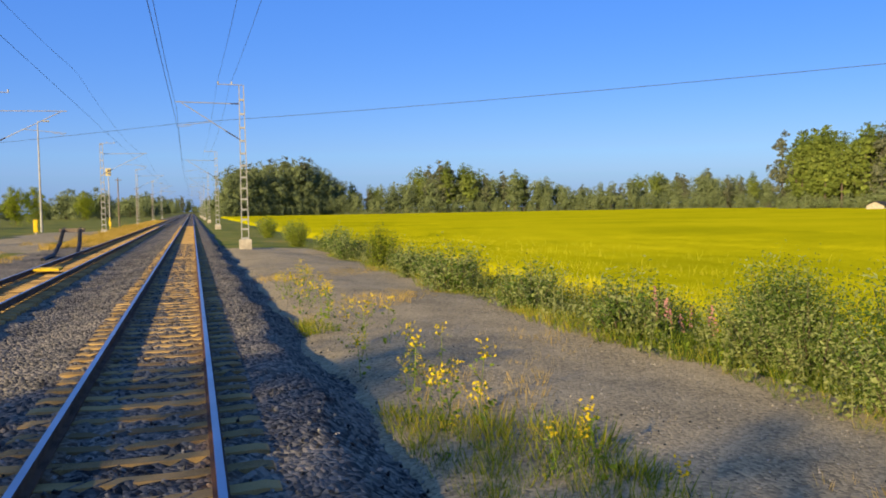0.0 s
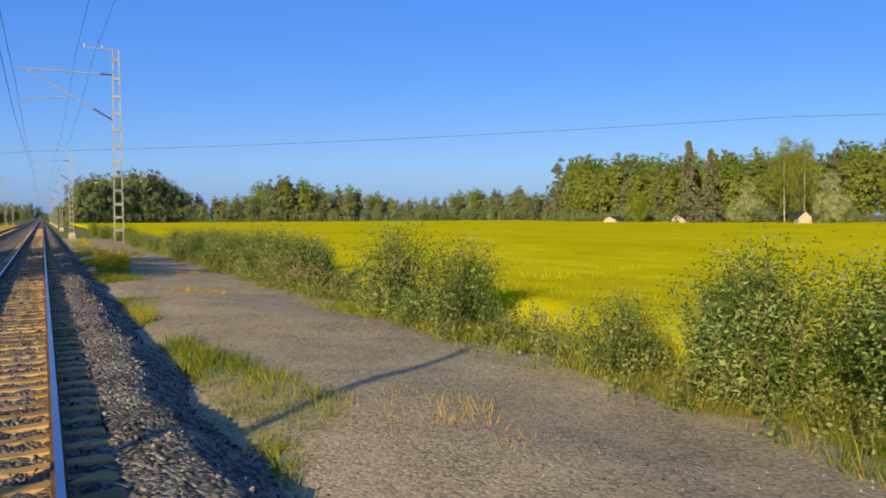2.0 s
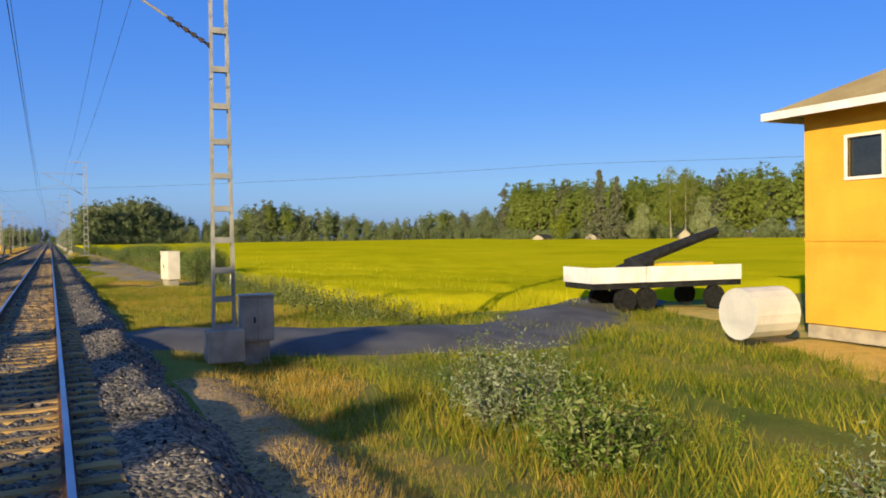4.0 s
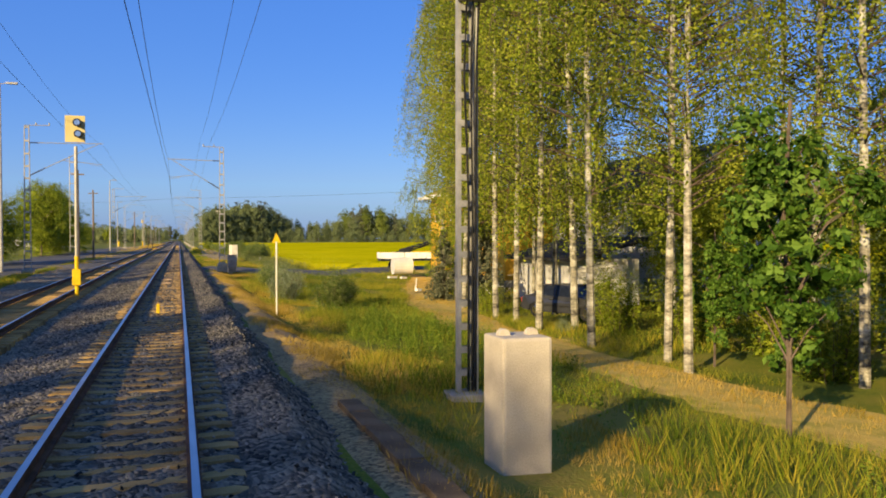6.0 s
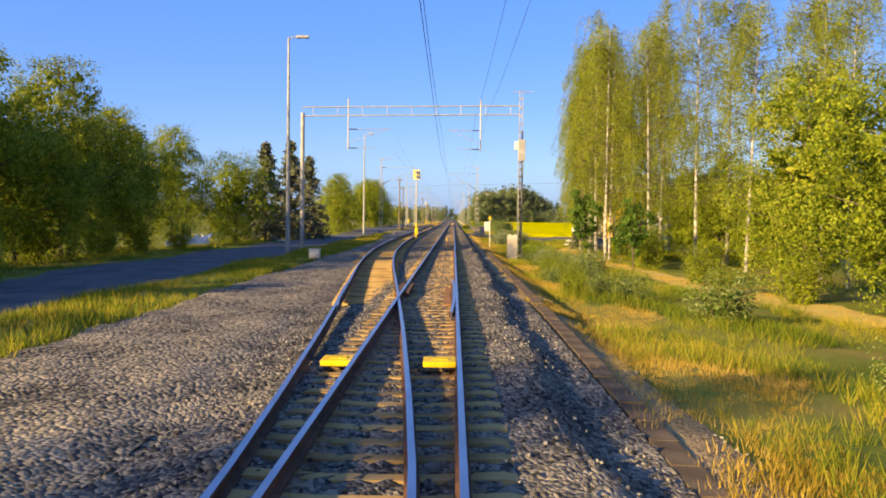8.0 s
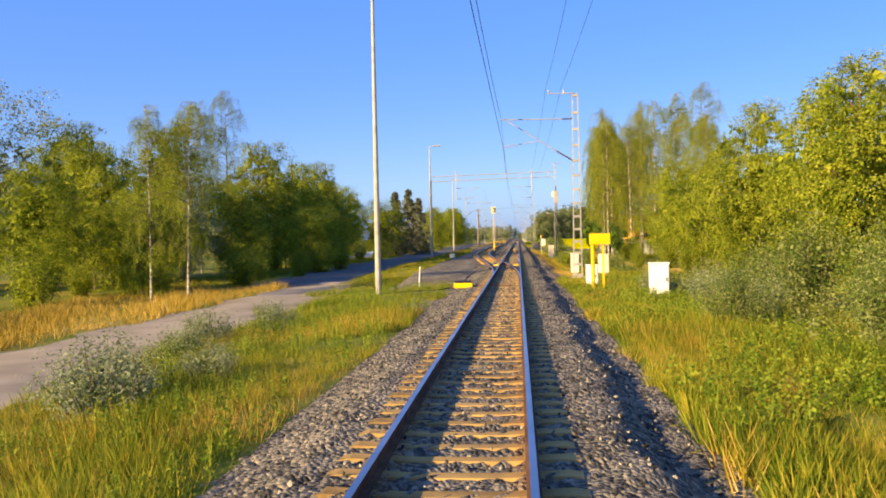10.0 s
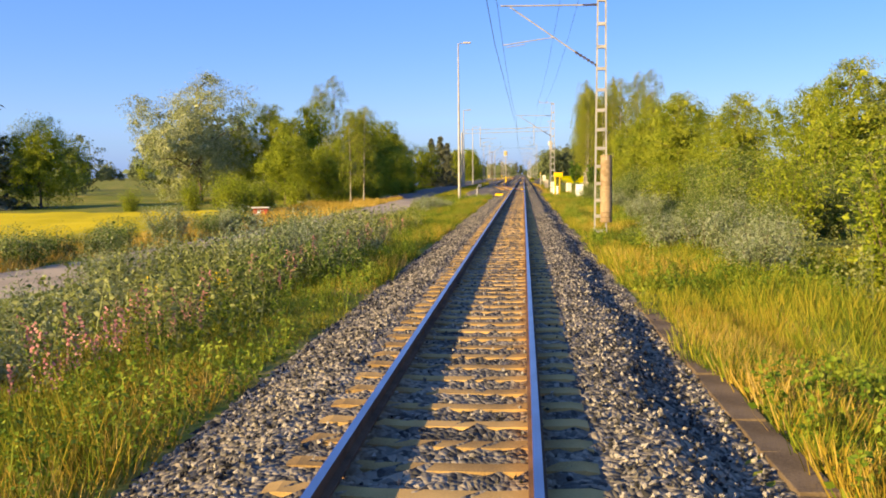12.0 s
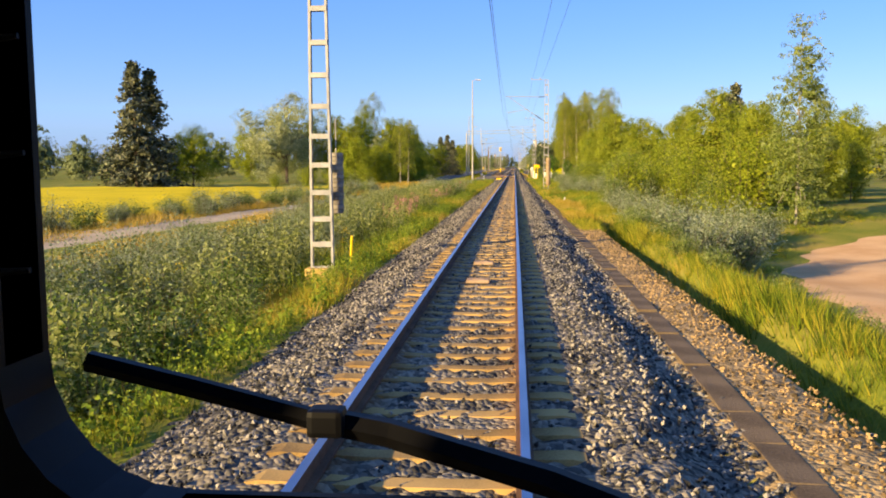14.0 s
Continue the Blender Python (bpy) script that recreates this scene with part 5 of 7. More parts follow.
def footing_block(x, y):
    ob = thing("concrete_block", (x, y, -1.6), "tall pale cream concrete block with a worn top edge", "concrete block")
    bm = box(bmesh.new(), -0.38, 0.38, -0.4, 0.4, 0.0, 2.42, 0.05)
    part("body", bm, M["concrete_pale"], ob)
    for sx in (-0.22, 0.22):
        part("lifting_lug", tube(bmesh.new(), (sx, -0.06, 2.43), (sx, 0.06, 2.43), 0.09, None, 10), M["concrete_pale"], ob)


M["concrete_pale"] = nmat("pale_concrete", [(0.45, 0.38, 0.28), (0.58, 0.5, 0.37)], 1.5, 0.9, 0.3, 40)
portal()
footing_block(5.36, -162.0)


def weights(x, y, z0, n, r, h, label, x2=None, mat="weight"):
    """A stack of concrete tension weights hanging on a rod by a mast."""
    ob = thing("tension_weights", (x, y, z0), label, "counterweight", "tension weights")
    for j, (dx, dy, m) in enumerate(((0, 0, n), (x2, 0.5, n + 1)) if x2 else ((0, 0, n),)):
        for k in range(m):
            bm = bmesh.new()
            ox, oy = dx + RNG.normal(0, 0.004), dy + RNG.normal(0, 0.004)
            for z0_, z1_, ra, rb_ in ((0.002, 0.012, r - 0.012, r), (0.012, h - 0.012, r, r), (h - 0.012, h - 0.002, r, r - 0.012)):
                tube(bm, (ox, oy, k * h + z0_), (ox, oy, k * h + z1_), ra, rb_, 30, False)
            bmesh.ops.remove_doubles(bm, verts=bm.verts, dist=0.001)
            bmesh.ops.holes_fill(bm, edges=[e for e in bm.edges if e.is_boundary], sides=0)
            for fc in bm.faces:
                fc.smooth = len(fc.verts) == 4
            bm.normal_update()
            for e in bm.edges:
                e.smooth = e.calc_face_angle(0) < 0.4
            part("weight_disc", bm, M[mat], ob)
        bm = bmesh.new()
        tube(bm, (dx, dy, 0), (dx, dy, m * h + 0.9), 0.012)
        part("rod", bm, M["galv"], ob)


weights(4.12, -299.0, 0.12, 12, 0.235, 0.215, "stacked beige concrete tension weights hanging beside the mast", 0.03)
weights(-4.03, -363.2, 0.9, 14, 0.19, 0.115, "stacked grey concrete tension weights hanging behind the mast", None, "weight_grey")


def marker_post(x, y, zb, h):
    ob = thing("marker_post", (x, y, zb), "slim white post with a yellow triangular sign on top", "track sign")
    bm = bmesh.new()
    tube(bm, (0, 0, -0.2), (0, 0, h - 0.25), 0.04)
    part("post", bm, M["cream"], ob)
    bm = bmesh.new()
    vs = [bm.verts.new((p[0], s * 0.012, p[1])) for s in (-1, 1) for p in ((-0.2, h - 0.3), (0.2, h - 0.3), (0, h + 0.12))]
    for q in ((0, 1, 2), (5, 4, 3), (0, 3, 4, 1), (1, 4, 5, 2), (2, 5, 3, 0)):
        bm.faces.new([vs[i] for i in q])
    part("sign", bm, M["yellow"], ob, "yellow triangular sign")


marker_post(4.65, -137.0, -1.0, 3.35)


def cabinet(name, x, y, zb, w, d, h, label, turn=0.0, plinth=0.5, doors=2, text="", mat="cream"):
    """A street cabinet: plinth, body, cap and doors facing -y before turning."""
    ob = thing(name, (x, y, zb), label, "cabinet", turn=turn)
    bm = bmesh.new()
    box(bm, -w / 2 + 0.1, w / 2 - 0.1, 0.08, d - 0.08, -0.25, plinth)
    part("plinth", bm, M["concrete"], ob, "grey concrete plinth")
    bm = bmesh.new()
    box(bm, -w / 2, w / 2, 0.0, d, plinth, plinth + h, 0.015)
    body = part("body", bm, M[mat], ob)
    bm = bmesh.new()
    box(bm, -w / 2 - 0.03, w / 2 + 0.03, -0.05, d + 0.03, plinth + h, plinth + h + 0.05, 0.015)
    part("cap", bm, M[mat], ob)
    for k in range(doors):
        a, b = -w / 2 + 0.03 + k * (w - 0.06) / doors, -w / 2 + 0.03 + (k + 1) * (w - 0.06) / doors
        bm = bmesh.new()
        box(bm, a + 0.006, b - 0.006, -0.024, 0.0, plinth + 0.05, plinth + h - 0.04, 0.008)
        door = part("door", bm, M[mat], ob)
        if k == 0 and doors > 1 or doors == 1:
            bm = bmesh.new()
            box(bm, b - 0.1, b - 0.06, -0.06, -0.02, plinth + h * 0.42, plinth + h * 0.55, 0.008)
            part("handle", bm, M["black"], door, "dark swing handle")
    if text:
        bm = bmesh.new()
        box(bm, -w / 2 + 0.09, -w / 2 + 0.42, -0.032, -0.024, plinth + h - 0.36, plinth + h - 0.15)
        plate = part("sign_plate", bm, M["white"], ob, "white plate with black letters")
        cu = bpy.data.curves.new("sign_text", "FONT")
        cu.body, cu.size, cu.extrude = text, 0.2, 0.002
        tx = new("sign_text", cu)
        tx.data.materials.append(M["black"])
        tx.parent = plate
        tx.matrix_basis = pose(-w / 2 + 0.13, -0.036, plinth + h - 0.325, 90, 0, 0)
    return ob


# its long door side looks across towards the line
cabinet("signalling_cabinet", 6.92, -63.8, -0.9, 1.45, 0.72, 1.66, "pale beige signalling cabinet on a concrete plinth in the grass", -80.0, 0.63, 2, "K2")
cabinet("equipment_cabinet", 6.44, -247.2, -0.75, 0.75, 0.45, 1.25, "small white equipment cabinet among the weeds", 0, 0.45, 1, mat="white")
cabinet("equipment_cabinet", 4.25, -241.0, -0.65, 0.55, 0.4, 1.0, "small white cabinet beside the yellow sign post", 0, 0.35, 1, mat="white")
cabinet("equipment_cabinet", 4.3, -228.0, -0.7, 0.5, 0.4, 1.2, "narrow cream cabinet at the foot of the mast", 0, 0.5, 1)
cabinet("equipment_cabinet", 6.4, -222.6, -0.8, 0.9, 0.5, 1.3, "pale cabinet beside the path", -80, 0.3, 2)
cabinet("equipment_cabinet", 5.2, -96.6, -0.75, 0.8, 0.4, 1.1, "small grey cabinet beside a mast", 0, 0.4, 2, mat="galv")
cabinet("equipment_cabinet", -7.4, -180.0, -0.4, 0.6, 0.4, 0.5, "low pale cabinet beside the turnout", 0, 0.1, 1)
cabinet("equipment_cabinet", -17.8, 112, -0.4, 0.5, 0.4, 1.5, "slim yellow trackside cabinet", 0, 0.3, 1, mat="yellow")

# yellow sign post with a board
ob = thing("yellow_sign", (4.1, -243.2, -0.6), "yellow painted post carrying a yellow board", "track sign")
bm = bmesh.new()
tube(bm, (0, 0, -0.2), (0, 0, 2.7), 0.09)
part("post", bm, M["yellow"], ob)
bm = bmesh.new()
box(bm, -0.16, 0.78, -0.14, -0.09, 2.35, 2.85, 0.01)
part("board", bm, M["yellow"], ob)
bm = bmesh.new()
box(bm, 0.42, 0.5, -0.09, -0.02, 0.2, 2.4)
part("brace", bm, M["yellow"], ob)

# plain stakes
for x, y, zb, h, m, lab in ((4.0, -328.9, -0.6, 0.62, "white", "short white stake in the grass"), (3.75, -327.2, -0.6, 0.5, "white", "short white stake by the trough"), (-4.8, -236.3, -0.6, 1.25, "white", "white marker post beside the yard"), (-3.6, -363.7, -0.75, 1.1, "yellow", "slim yellow stake beside the mast"), (10.3, -66.5, -0.9, 0.9, "white", "white stake at the edge of the field"), (15.5, -120.5, -1.0, 0.6, "white", "short white stake by the path")):
    ob = tagged(part("marker_stake", tube(bmesh.new(), (0, 0, -0.1), (0, 0, h), 0.035, None, 8), M[m]), lab, "stake", "stakes")
    ob.matrix_basis = pose(x, y, zb, 3, 4, 0)

# equipment between the rails
M["balise"] = nmat("balise_plate", [(0.26, 0.17, 0.1), (0.38, 0.27, 0.17)], 3, 0.8, 0.15, 40)


def track_box(name, x, y, z, w, l, h, mat, label, category="track equipment"):
    bm = bmesh.new()
    box(bm, -w / 2, w / 2, -l / 2, l / 2, 0, h, min(0.02, h / 3))
    box(bm, -w / 4, w / 4, -l / 5, l / 5, h - 0.002, h + 0.012)
    ob = tagged(part(name, bm, M[mat]), label, category, "track equipment")
    ob.matrix_basis = pose(x, y, z)
    return ob


for x, y in ((-0.02, -365.4), (-0.02, -368.5), (0, -121.5), (0, -125.7)):
    track_box("balise", x, y, -0.2, 0.46, 0.36, 0.07, "balise", "flat rusty brown balise plate between the rails", "balise")
track_box("track_marker", 0.0, -144.5, -0.2, 0.11, 0.1, 0.3, "yellow", "small yellow marker between the rails")
for x in (-1.05, 0.5):
    track_box("switch_cover", x, -215.6, -0.1, 0.5, 0.5, 0.09, "yellow", "bright yellow cover plate in the turnout", "turnout cover")
track_box("switch_cover", -5.0, 36.7, -0.12, 0.95, 1.2, 0.1, "yellow", "bright yellow cover plate in the side track", "turnout cover")
track_box("guard_plate", 0.55, -203.5, -0.2, 0.24, 5.4, 0.05, "plank", "rusty guard plate beside the rail", "guard plate")

# point machine
ob = thing("point_machine", (-2.0, -241.6, -0.3), "yellow point machine beside the track", "point machine")
bm = bmesh.new()
box(bm, -0.45, 0.45, -0.3, 0.3, 0.05, 0.3, 0.04)
part("motor_case", bm, M["yellow"], ob)
bm = bmesh.new()
box(bm, -0.4, 0.4, -0.26, 0.26, 0.29, 0.4, 0.04)
part("lid", bm, M["black"], ob)
bm = bmesh.new()
tube(bm, (0.4, 0, 0.15), (2.4, 0, 0.15), 0.025)
part("drive_rod", bm, M["rust"], ob)
bm = bmesh.new()
pipe(bm, [(-0.3, -0.1, 0.1), (-1.2, -0.5, 0.0), (-2.4, -0.3, -0.05), (-4.2, 0.4, -0.2)], 0.025, 6)
part("cable", bm, M["dark_rubber"], ob)

# turnout: check rails and crossing
for x0, ya, yb, bend in ((0.72, -209, -199, 0.06), (-2.2, -208, -200, -0.06)):
    cx_ = [(x0 - (bend if i in (0, 4) else 0) + (0.0 if x0 > 0 else -0.085 * (y - ya)), y, -0.01) for i, y in enumerate(np.linspace(ya, yb, 5))]
    rail("check_rail", cx_, second_track, "short rusty check rail")
bm = bmesh.new()
box(bm, -1.02, -0.6, -204.0, -200.6, -0.16, -0.03)
part("crossing", bm, M["rust"], second_track, "steel crossing frog")

# buffer stop of bent rails at the end of a stub
ob = thing("buffer_stop", (-6.4, 55, -0.3), "old buffer stop of bent dark rails", "buffer stop")
for sx in (-0.6, 0.6):
    bm = bmesh.new()
    pipe(bm, [(sx, -7, 0.05), (sx, -3, 0.12), (sx * 0.9, -1.2, 0.7), (sx * 0.8, -0.4, 1.35), (sx * 0.75, 0.2, 1.5)], 0.12, 8)
    part("bent_rail", bm, M["black"], ob)
bm = bmesh.new()
box(bm, -0.72, 0.72, -0.15, 0.15, 1.32, 1.55, 0.02)
part("buffer_beam", bm, M["wood"], ob)

# manhole by the cabinet
ob = thing("manhole", (5.0, -64.6, -0.62), "rusty round manhole cover in a crumbling brown concrete ring", "manhole")
M["dirty_concrete"] = nmat("dirty_concrete", [(0.07, 0.05, 0.035), (0.19, 0.145, 0.1), (0.32, 0.26, 0.19)], 4.5, 0.92, 0.5, 26)
M["rusty_cover"] = nmat("rusty_cover", [(0.1, 0.05, 0.025), (0.22, 0.11, 0.05), (0.3, 0.17, 0.09)], 5.0, 0.85, 0.3, 40)
bm = bmesh.new()
tube(bm, (0, 0, -0.2), (0, 0, 0.035), 0.8, 0.78, 36)
tube(bm, (0, 0, 0.03), (0, 0, 0.06), 0.7, 0.66, 36)
for v in bm.verts:
    a = math.atan2(v.co.y, v.co.x)
    q = 1 + 0.025 * math.sin(3 * a + 0.4) + 0.02 * math.sin(7 * a) + 0.012 * math.sin(13 * a + 1.0)
    v.co.x, v.co.y = v.co.x * q, v.co.y * q
part("ring", bm, M["dirty_concrete"], ob)
bm = tube(bmesh.new(), (-0.08, 0, 0.055), (-0.08, 0, 0.085), 0.46, 0.45, 32)
part("cover", bm, M["rusty_cover"], ob, "rusty round cover")
for k in range(3):
    ob = tagged(part("concrete_slab", box(bmesh.new(), -0.35, 0.35, -0.5, 0.5, -0.05, 0.05, 0.015), M["dirty_concrete"]), "dirty brown concrete slab lying in the grass", "slab", "concrete slabs")
    ob.matrix_basis = pose(5.7 + 0.15 * k, -66.2 - 1.15 * k, -0.58, 2, -2, -12 + 6 * k)
# ---- buildings, vehicles and things by the birches ----
def simple_house(name, x, y, zb, w, d, h, rise, wall, roof, label, turn=0.0, windows=2, group="far houses"):
    """A gabled house with the ridge along its width, windows on the side that looks to -y."""
    ob = thing(name, (x, y, zb), label, "house", group, turn=turn)
    bm = bmesh.new()
    box(bm, -w / 2, w / 2, -d / 2, d / 2, -0.3, h)
    vs = [bm.verts.new(p) for p in ((-w / 2, -d / 2, h), (-w / 2, d / 2, h), (-w / 2, 0, h + rise), (w / 2, -d / 2, h), (w / 2, d / 2, h), (w / 2, 0, h + rise))]
    bm.faces.new((vs[0], vs[2], vs[1]))
    bm.faces.new((vs[3], vs[4], vs[5]))
    part("wall", bm, M[wall], ob)
    e = 0.4
    for s in (-1, 1):
        bm = bmesh.new()
        a = [bm.verts.new(p) for p in ((-w / 2 - e, s * (d / 2 + e), h - e * rise / (d / 2)), (w / 2 + e, s * (d / 2 + e), h - e * rise / (d / 2)), (w / 2 + e, 0, h + rise), (-w / 2 - e, 0, h + rise))]
        b = [bm.verts.new(v.co + Vector((0, 0, 0.14))) for v in a]
        for q in ((0, 1, 2, 3),):
            bm.faces.new([a[i] for i in q])
            bm.faces.new([b[i] for i in q][::-1])
        for i in range(4):
            bm.faces.new((a[i], a[(i + 1) % 4], b[(i + 1) % 4], b[i]))
        part("roof_slope", bm, M[roof], ob)
    for k in range(windows):
        cx = -w / 2 + (k + 0.5) * w / windows
        bm = bmesh.new()
        box(bm, cx - 0.55, cx + 0.55, -d / 2 - 0.05, -d / 2 + 0.01, h * 0.42, h * 0.82)
        wn_ = part("window", bm, M["white"], ob)
        bm = bmesh.new()
        box(bm, cx - 0.45, cx + 0.45, -d / 2 - 0.058, -d / 2 - 0.05, h * 0.45, h * 0.79)
        part("pane", bm, M["glass_dark"], wn_)
    return ob


# pale plastered house and the shed behind the birches
ob = simple_house("plaster_house", 31.5, -124, -1.2, 13.0, 9.0, 6.4, 2.6, "plaster", "slate", "pale grey plastered two-storey house behind the birches", -90, 3, "")
ob = thing("shed", (20.6, -129.6, -1.2), "low pale shed with a dark sagging felt roof", "shed", turn=-90)
bm = bmesh.new()
box(bm, -4.2, 4.2, 0, 3.6, -0.2, 2.3)
part("wall", bm, M["plaster"], ob, "stained pale plaster wall")
bm = bmesh.new()
vs = [bm.verts.new(p) for p in ((-4.8, -0.6, 2.15), (4.8, -0.6, 2.15), (4.8, 4.0, 3.3), (-4.8, 4.0, 3.3), (-4.8, -0.6, 2.33), (4.8, -0.6, 2.33), (4.8, 4.0, 3.48), (-4.8, 4.0, 3.48))]
for q in ((3, 2, 1, 0), (4, 5, 6, 7), (0, 1, 5, 4), (1, 2, 6, 5), (2, 3, 7, 6), (3, 0, 4, 7)):
    bm.faces.new([vs[i] for i in q])
part("roof", bm, M["slate"], ob, "dark felt roof")
bm = bmesh.new()
box(bm, -1.2, -0.2, -0.04, 0.0, 0.0, 1.95)
part("door", bm, M["cream"], ob)

# scrap: bent pipes and brushwood by the shed
rs = np.random.default_rng(77)
ob = thing("scrap_heap", (18.4, -128.2, -1.15), "heap of bent metal tubes and brushwood beside the shed", "scrap")
for k in range(9):
    a = rs.uniform(-1.3, 1.3)
    bm = bmesh.new()
    pipe(bm, [(a, rs.uniform(-1, 1), 0), (a + rs.uniform(-0.4, 0.4), rs.uniform(-1, 1), rs.uniform(0.6, 1.5)), (a + rs.uniform(-1.2, 1.2), rs.uniform(-1.5, 1.5), rs.uniform(0.1, 1.2))], 0.025, 6)
    part("bent_tube", bm, M["galv" if k % 3 else "plaster"], ob)


def saloon_car(x, y, z, turn):
    """A saloon: a lofted lower body, a narrower cabin of glass between pillars, a roof panel."""
    ob = thing("saloon_car", (x, y, z), "dark grey saloon car parked under the birches", "car", turn=turn)
    low = [(-2.2, 0.3), (-2.27, 0.5), (-2.22, 0.82), (-2.1, 0.93), (-1.5, 0.96), (1.05, 0.93), (1.9, 0.82), (2.18, 0.68), (2.25, 0.45), (2.2, 0.28), (1.78, 0.26), (1.7, 0.5), (1.4, 0.63), (1.1, 0.5), (1.02, 0.24), (-1.0, 0.24), (-1.08, 0.5), (-1.38, 0.63), (-1.68, 0.5), (-1.76, 0.26)]
    bm = bmesh.new()
    sides = [[bm.verts.new((a, w * (0.8 if abs(a) > 2.15 else 0.855 if b < 0.9 else 0.79), b)) for a, b in low] for w in (-1, 1)]
    bm.faces.new(sides[0])
    bm.faces.new(sides[1][::-1])
    for k in range(len(low)):
        n = (k + 1) % len(low)
        bm.faces.new((sides[0][n], sides[0][k], sides[1][k], sides[1][n]))
    bmesh.ops.recalc_face_normals(bm, faces=bm.faces)
    bmesh.ops.bevel(bm, geom=[e for e in bm.edges if e.calc_face_angle(0) > 0.5], offset=0.03, segments=2, affect="EDGES")
    part("body", bm, M["car_paint"], ob, "dark grey car body")

    def loft(quads, name, material, label=""):
        bm = bmesh.new()
        for q in quads:
            vs = [bm.verts.new(p) for p in q]
            bm.faces.new(vs)
        bmesh.ops.solidify(bm, geom=list(bm.faces), thickness=0.03)
        return part(name, bm, material, ob, label)

    wl, wr, zl, zr = 0.76, 0.6, 0.94, 1.4
    rear, front, r0, r1 = -1.62, 0.98, -0.98, 0.3
    part("roof", box(bmesh.new(), r0 - 0.06, r1 + 0.05, -wr - 0.02, wr + 0.02, zr - 0.02, zr + 0.03, 0.02), M["car_paint"], ob)
    loft([[(front, -wl, zl), (front, wl, zl), (r1, wr, zr), (r1, -wr, zr)]], "windscreen", M["glass_dark"])
    loft([[(rear, wl, zl), (rear, -wl, zl), (r0, -wr, zr), (r0, wr, zr)]], "rear_window", M["glass_dark"])
    for s in (-1, 1):
        for a0, a1, b0, b1 in ((rear + 0.25, -0.36, r0 + 0.06, -0.36), (-0.26, front - 0.16, -0.26, r1 - 0.06)):
            loft([[(a0, s * wl, zl), (a1, s * wl, zl), (b1, s * wr, zr), (b0, s * wr, zr)]], "side_window", M["glass_dark"])
        for a, b in ((rear, r0), (-0.31, -0.31), (front, r1)):
            part("pillar", tube(bmesh.new(), (a, s * wl, zl - 0.02), (b, s * wr, zr), 0.05, 0.04, 6), M["car_paint"], ob)
        for wx in (-1.38, 1.4):
            wh = part("wheel", tube(bmesh.new(), (wx, s * 0.64, 0.3), (wx, s * 0.83, 0.3), 0.3, None, 20), M["dark_rubber"], ob)
            part("rim", tube(bmesh.new(), (wx, s * 0.82, 0.3), (wx, s * 0.845, 0.3), 0.2, 0.17, 14), M["chrome"], wh)
        part("tail_light", box(bmesh.new(), -2.28, -2.16, min(s * 0.45, s * 0.78), max(s * 0.45, s * 0.78), 0.62, 0.8, 0.01), M["red"], ob, "red tail light")
        part("headlight", box(bmesh.new(), 2.1, 2.24, min(s * 0.42, s * 0.76), max(s * 0.42, s * 0.76), 0.52, 0.66, 0.01), M["chrome"], ob)
        part("door_handle", box(bmesh.new(), -0.55, -0.4, s * 0.85 - 0.015, s * 0.85 + 0.015, 0.78, 0.81), M["chrome"], ob)
        part("wing_mirror", box(bmesh.new(), 0.72, 0.86, min(s * 0.8, s * 0.95), max(s * 0.8, s * 0.95), 0.93, 1.04, 0.02), M["car_paint"], ob)
        part("side_strip", box(bmesh.new(), -0.95, 0.98, min(s * 0.85, s * 0.872), max(s * 0.85, s * 0.872), 0.5, 0.56, 0.004), M["dark_rubber"], ob)
    part("rear_bumper", box(bmesh.new(), -2.34, -2.2, -0.8, 0.8, 0.36, 0.54, 0.03), M["dark_rubber"], ob)
    part("front_bumper", box(bmesh.new(), 2.18, 2.32, -0.8, 0.8, 0.3, 0.48, 0.03), M["dark_rubber"], ob)
    part("number_plate", box(bmesh.new(), -2.3, -2.27, -0.26, 0.26, 0.6, 0.72), M["white"], ob, "plain white plate")
    return ob


saloon_car(16.9, -140.5, -1.22, -66)


def flatbed():
    ob = thing("flatbed_trailer", (24.5, -88.0, -1.1), "white flatbed trailer carrying dark machinery beside the yellow house", "trailer", turn=-6)
    bm = bmesh.new()
    box(bm, -3.8, 3.5, -1.2, 1.2, 0.95, 1.2, 0.02)
    part("bed", bm, M["black"], ob)
    for nm, q in (("side_board", (-3.8, -1.3, -1.25, -1.2)), ("side_board", (-1.26, 1.1, -1.25, -1.2)), ("side_board", (1.14, 3.5, -1.25, -1.2)), ("end_board", (-3.85, -3.8, -1.25, 1.25))):
        bm = bmesh.new()
        box(bm, *q, 1.2, 1.85, 0.01)
        part(nm, bm, M["white"], ob, "white drop side")
    for x in (-2.2, -1.2, 2.2):
        for s in (-1, 1):
            bm = bmesh.new()
            tube(bm, (x, s * 0.9, 0.48), (x, s * 1.18, 0.48), 0.48, None, 18)
            part("wheel", bm, M["dark_rubber"], ob)
    bm = bmesh.new()
    tube(bm, (-1.6, -0.3, 1.9), (3.3, 0.2, 3.3), 0.28, 0.2, 8)
    tube(bm, (-2.0, -0.3, 1.5), (-0.5, -0.3, 2.1), 0.4, 0.3, 8)
    part("machine_boom", bm, M["black"], ob, "dark machine boom")
    bm = bmesh.new()
    box(bm, -0.4, 2.4, -0.8, 0.8, 1.22, 1.95, 0.06)
    part("machine_body", bm, M["yellow"], ob, "yellow machine body")


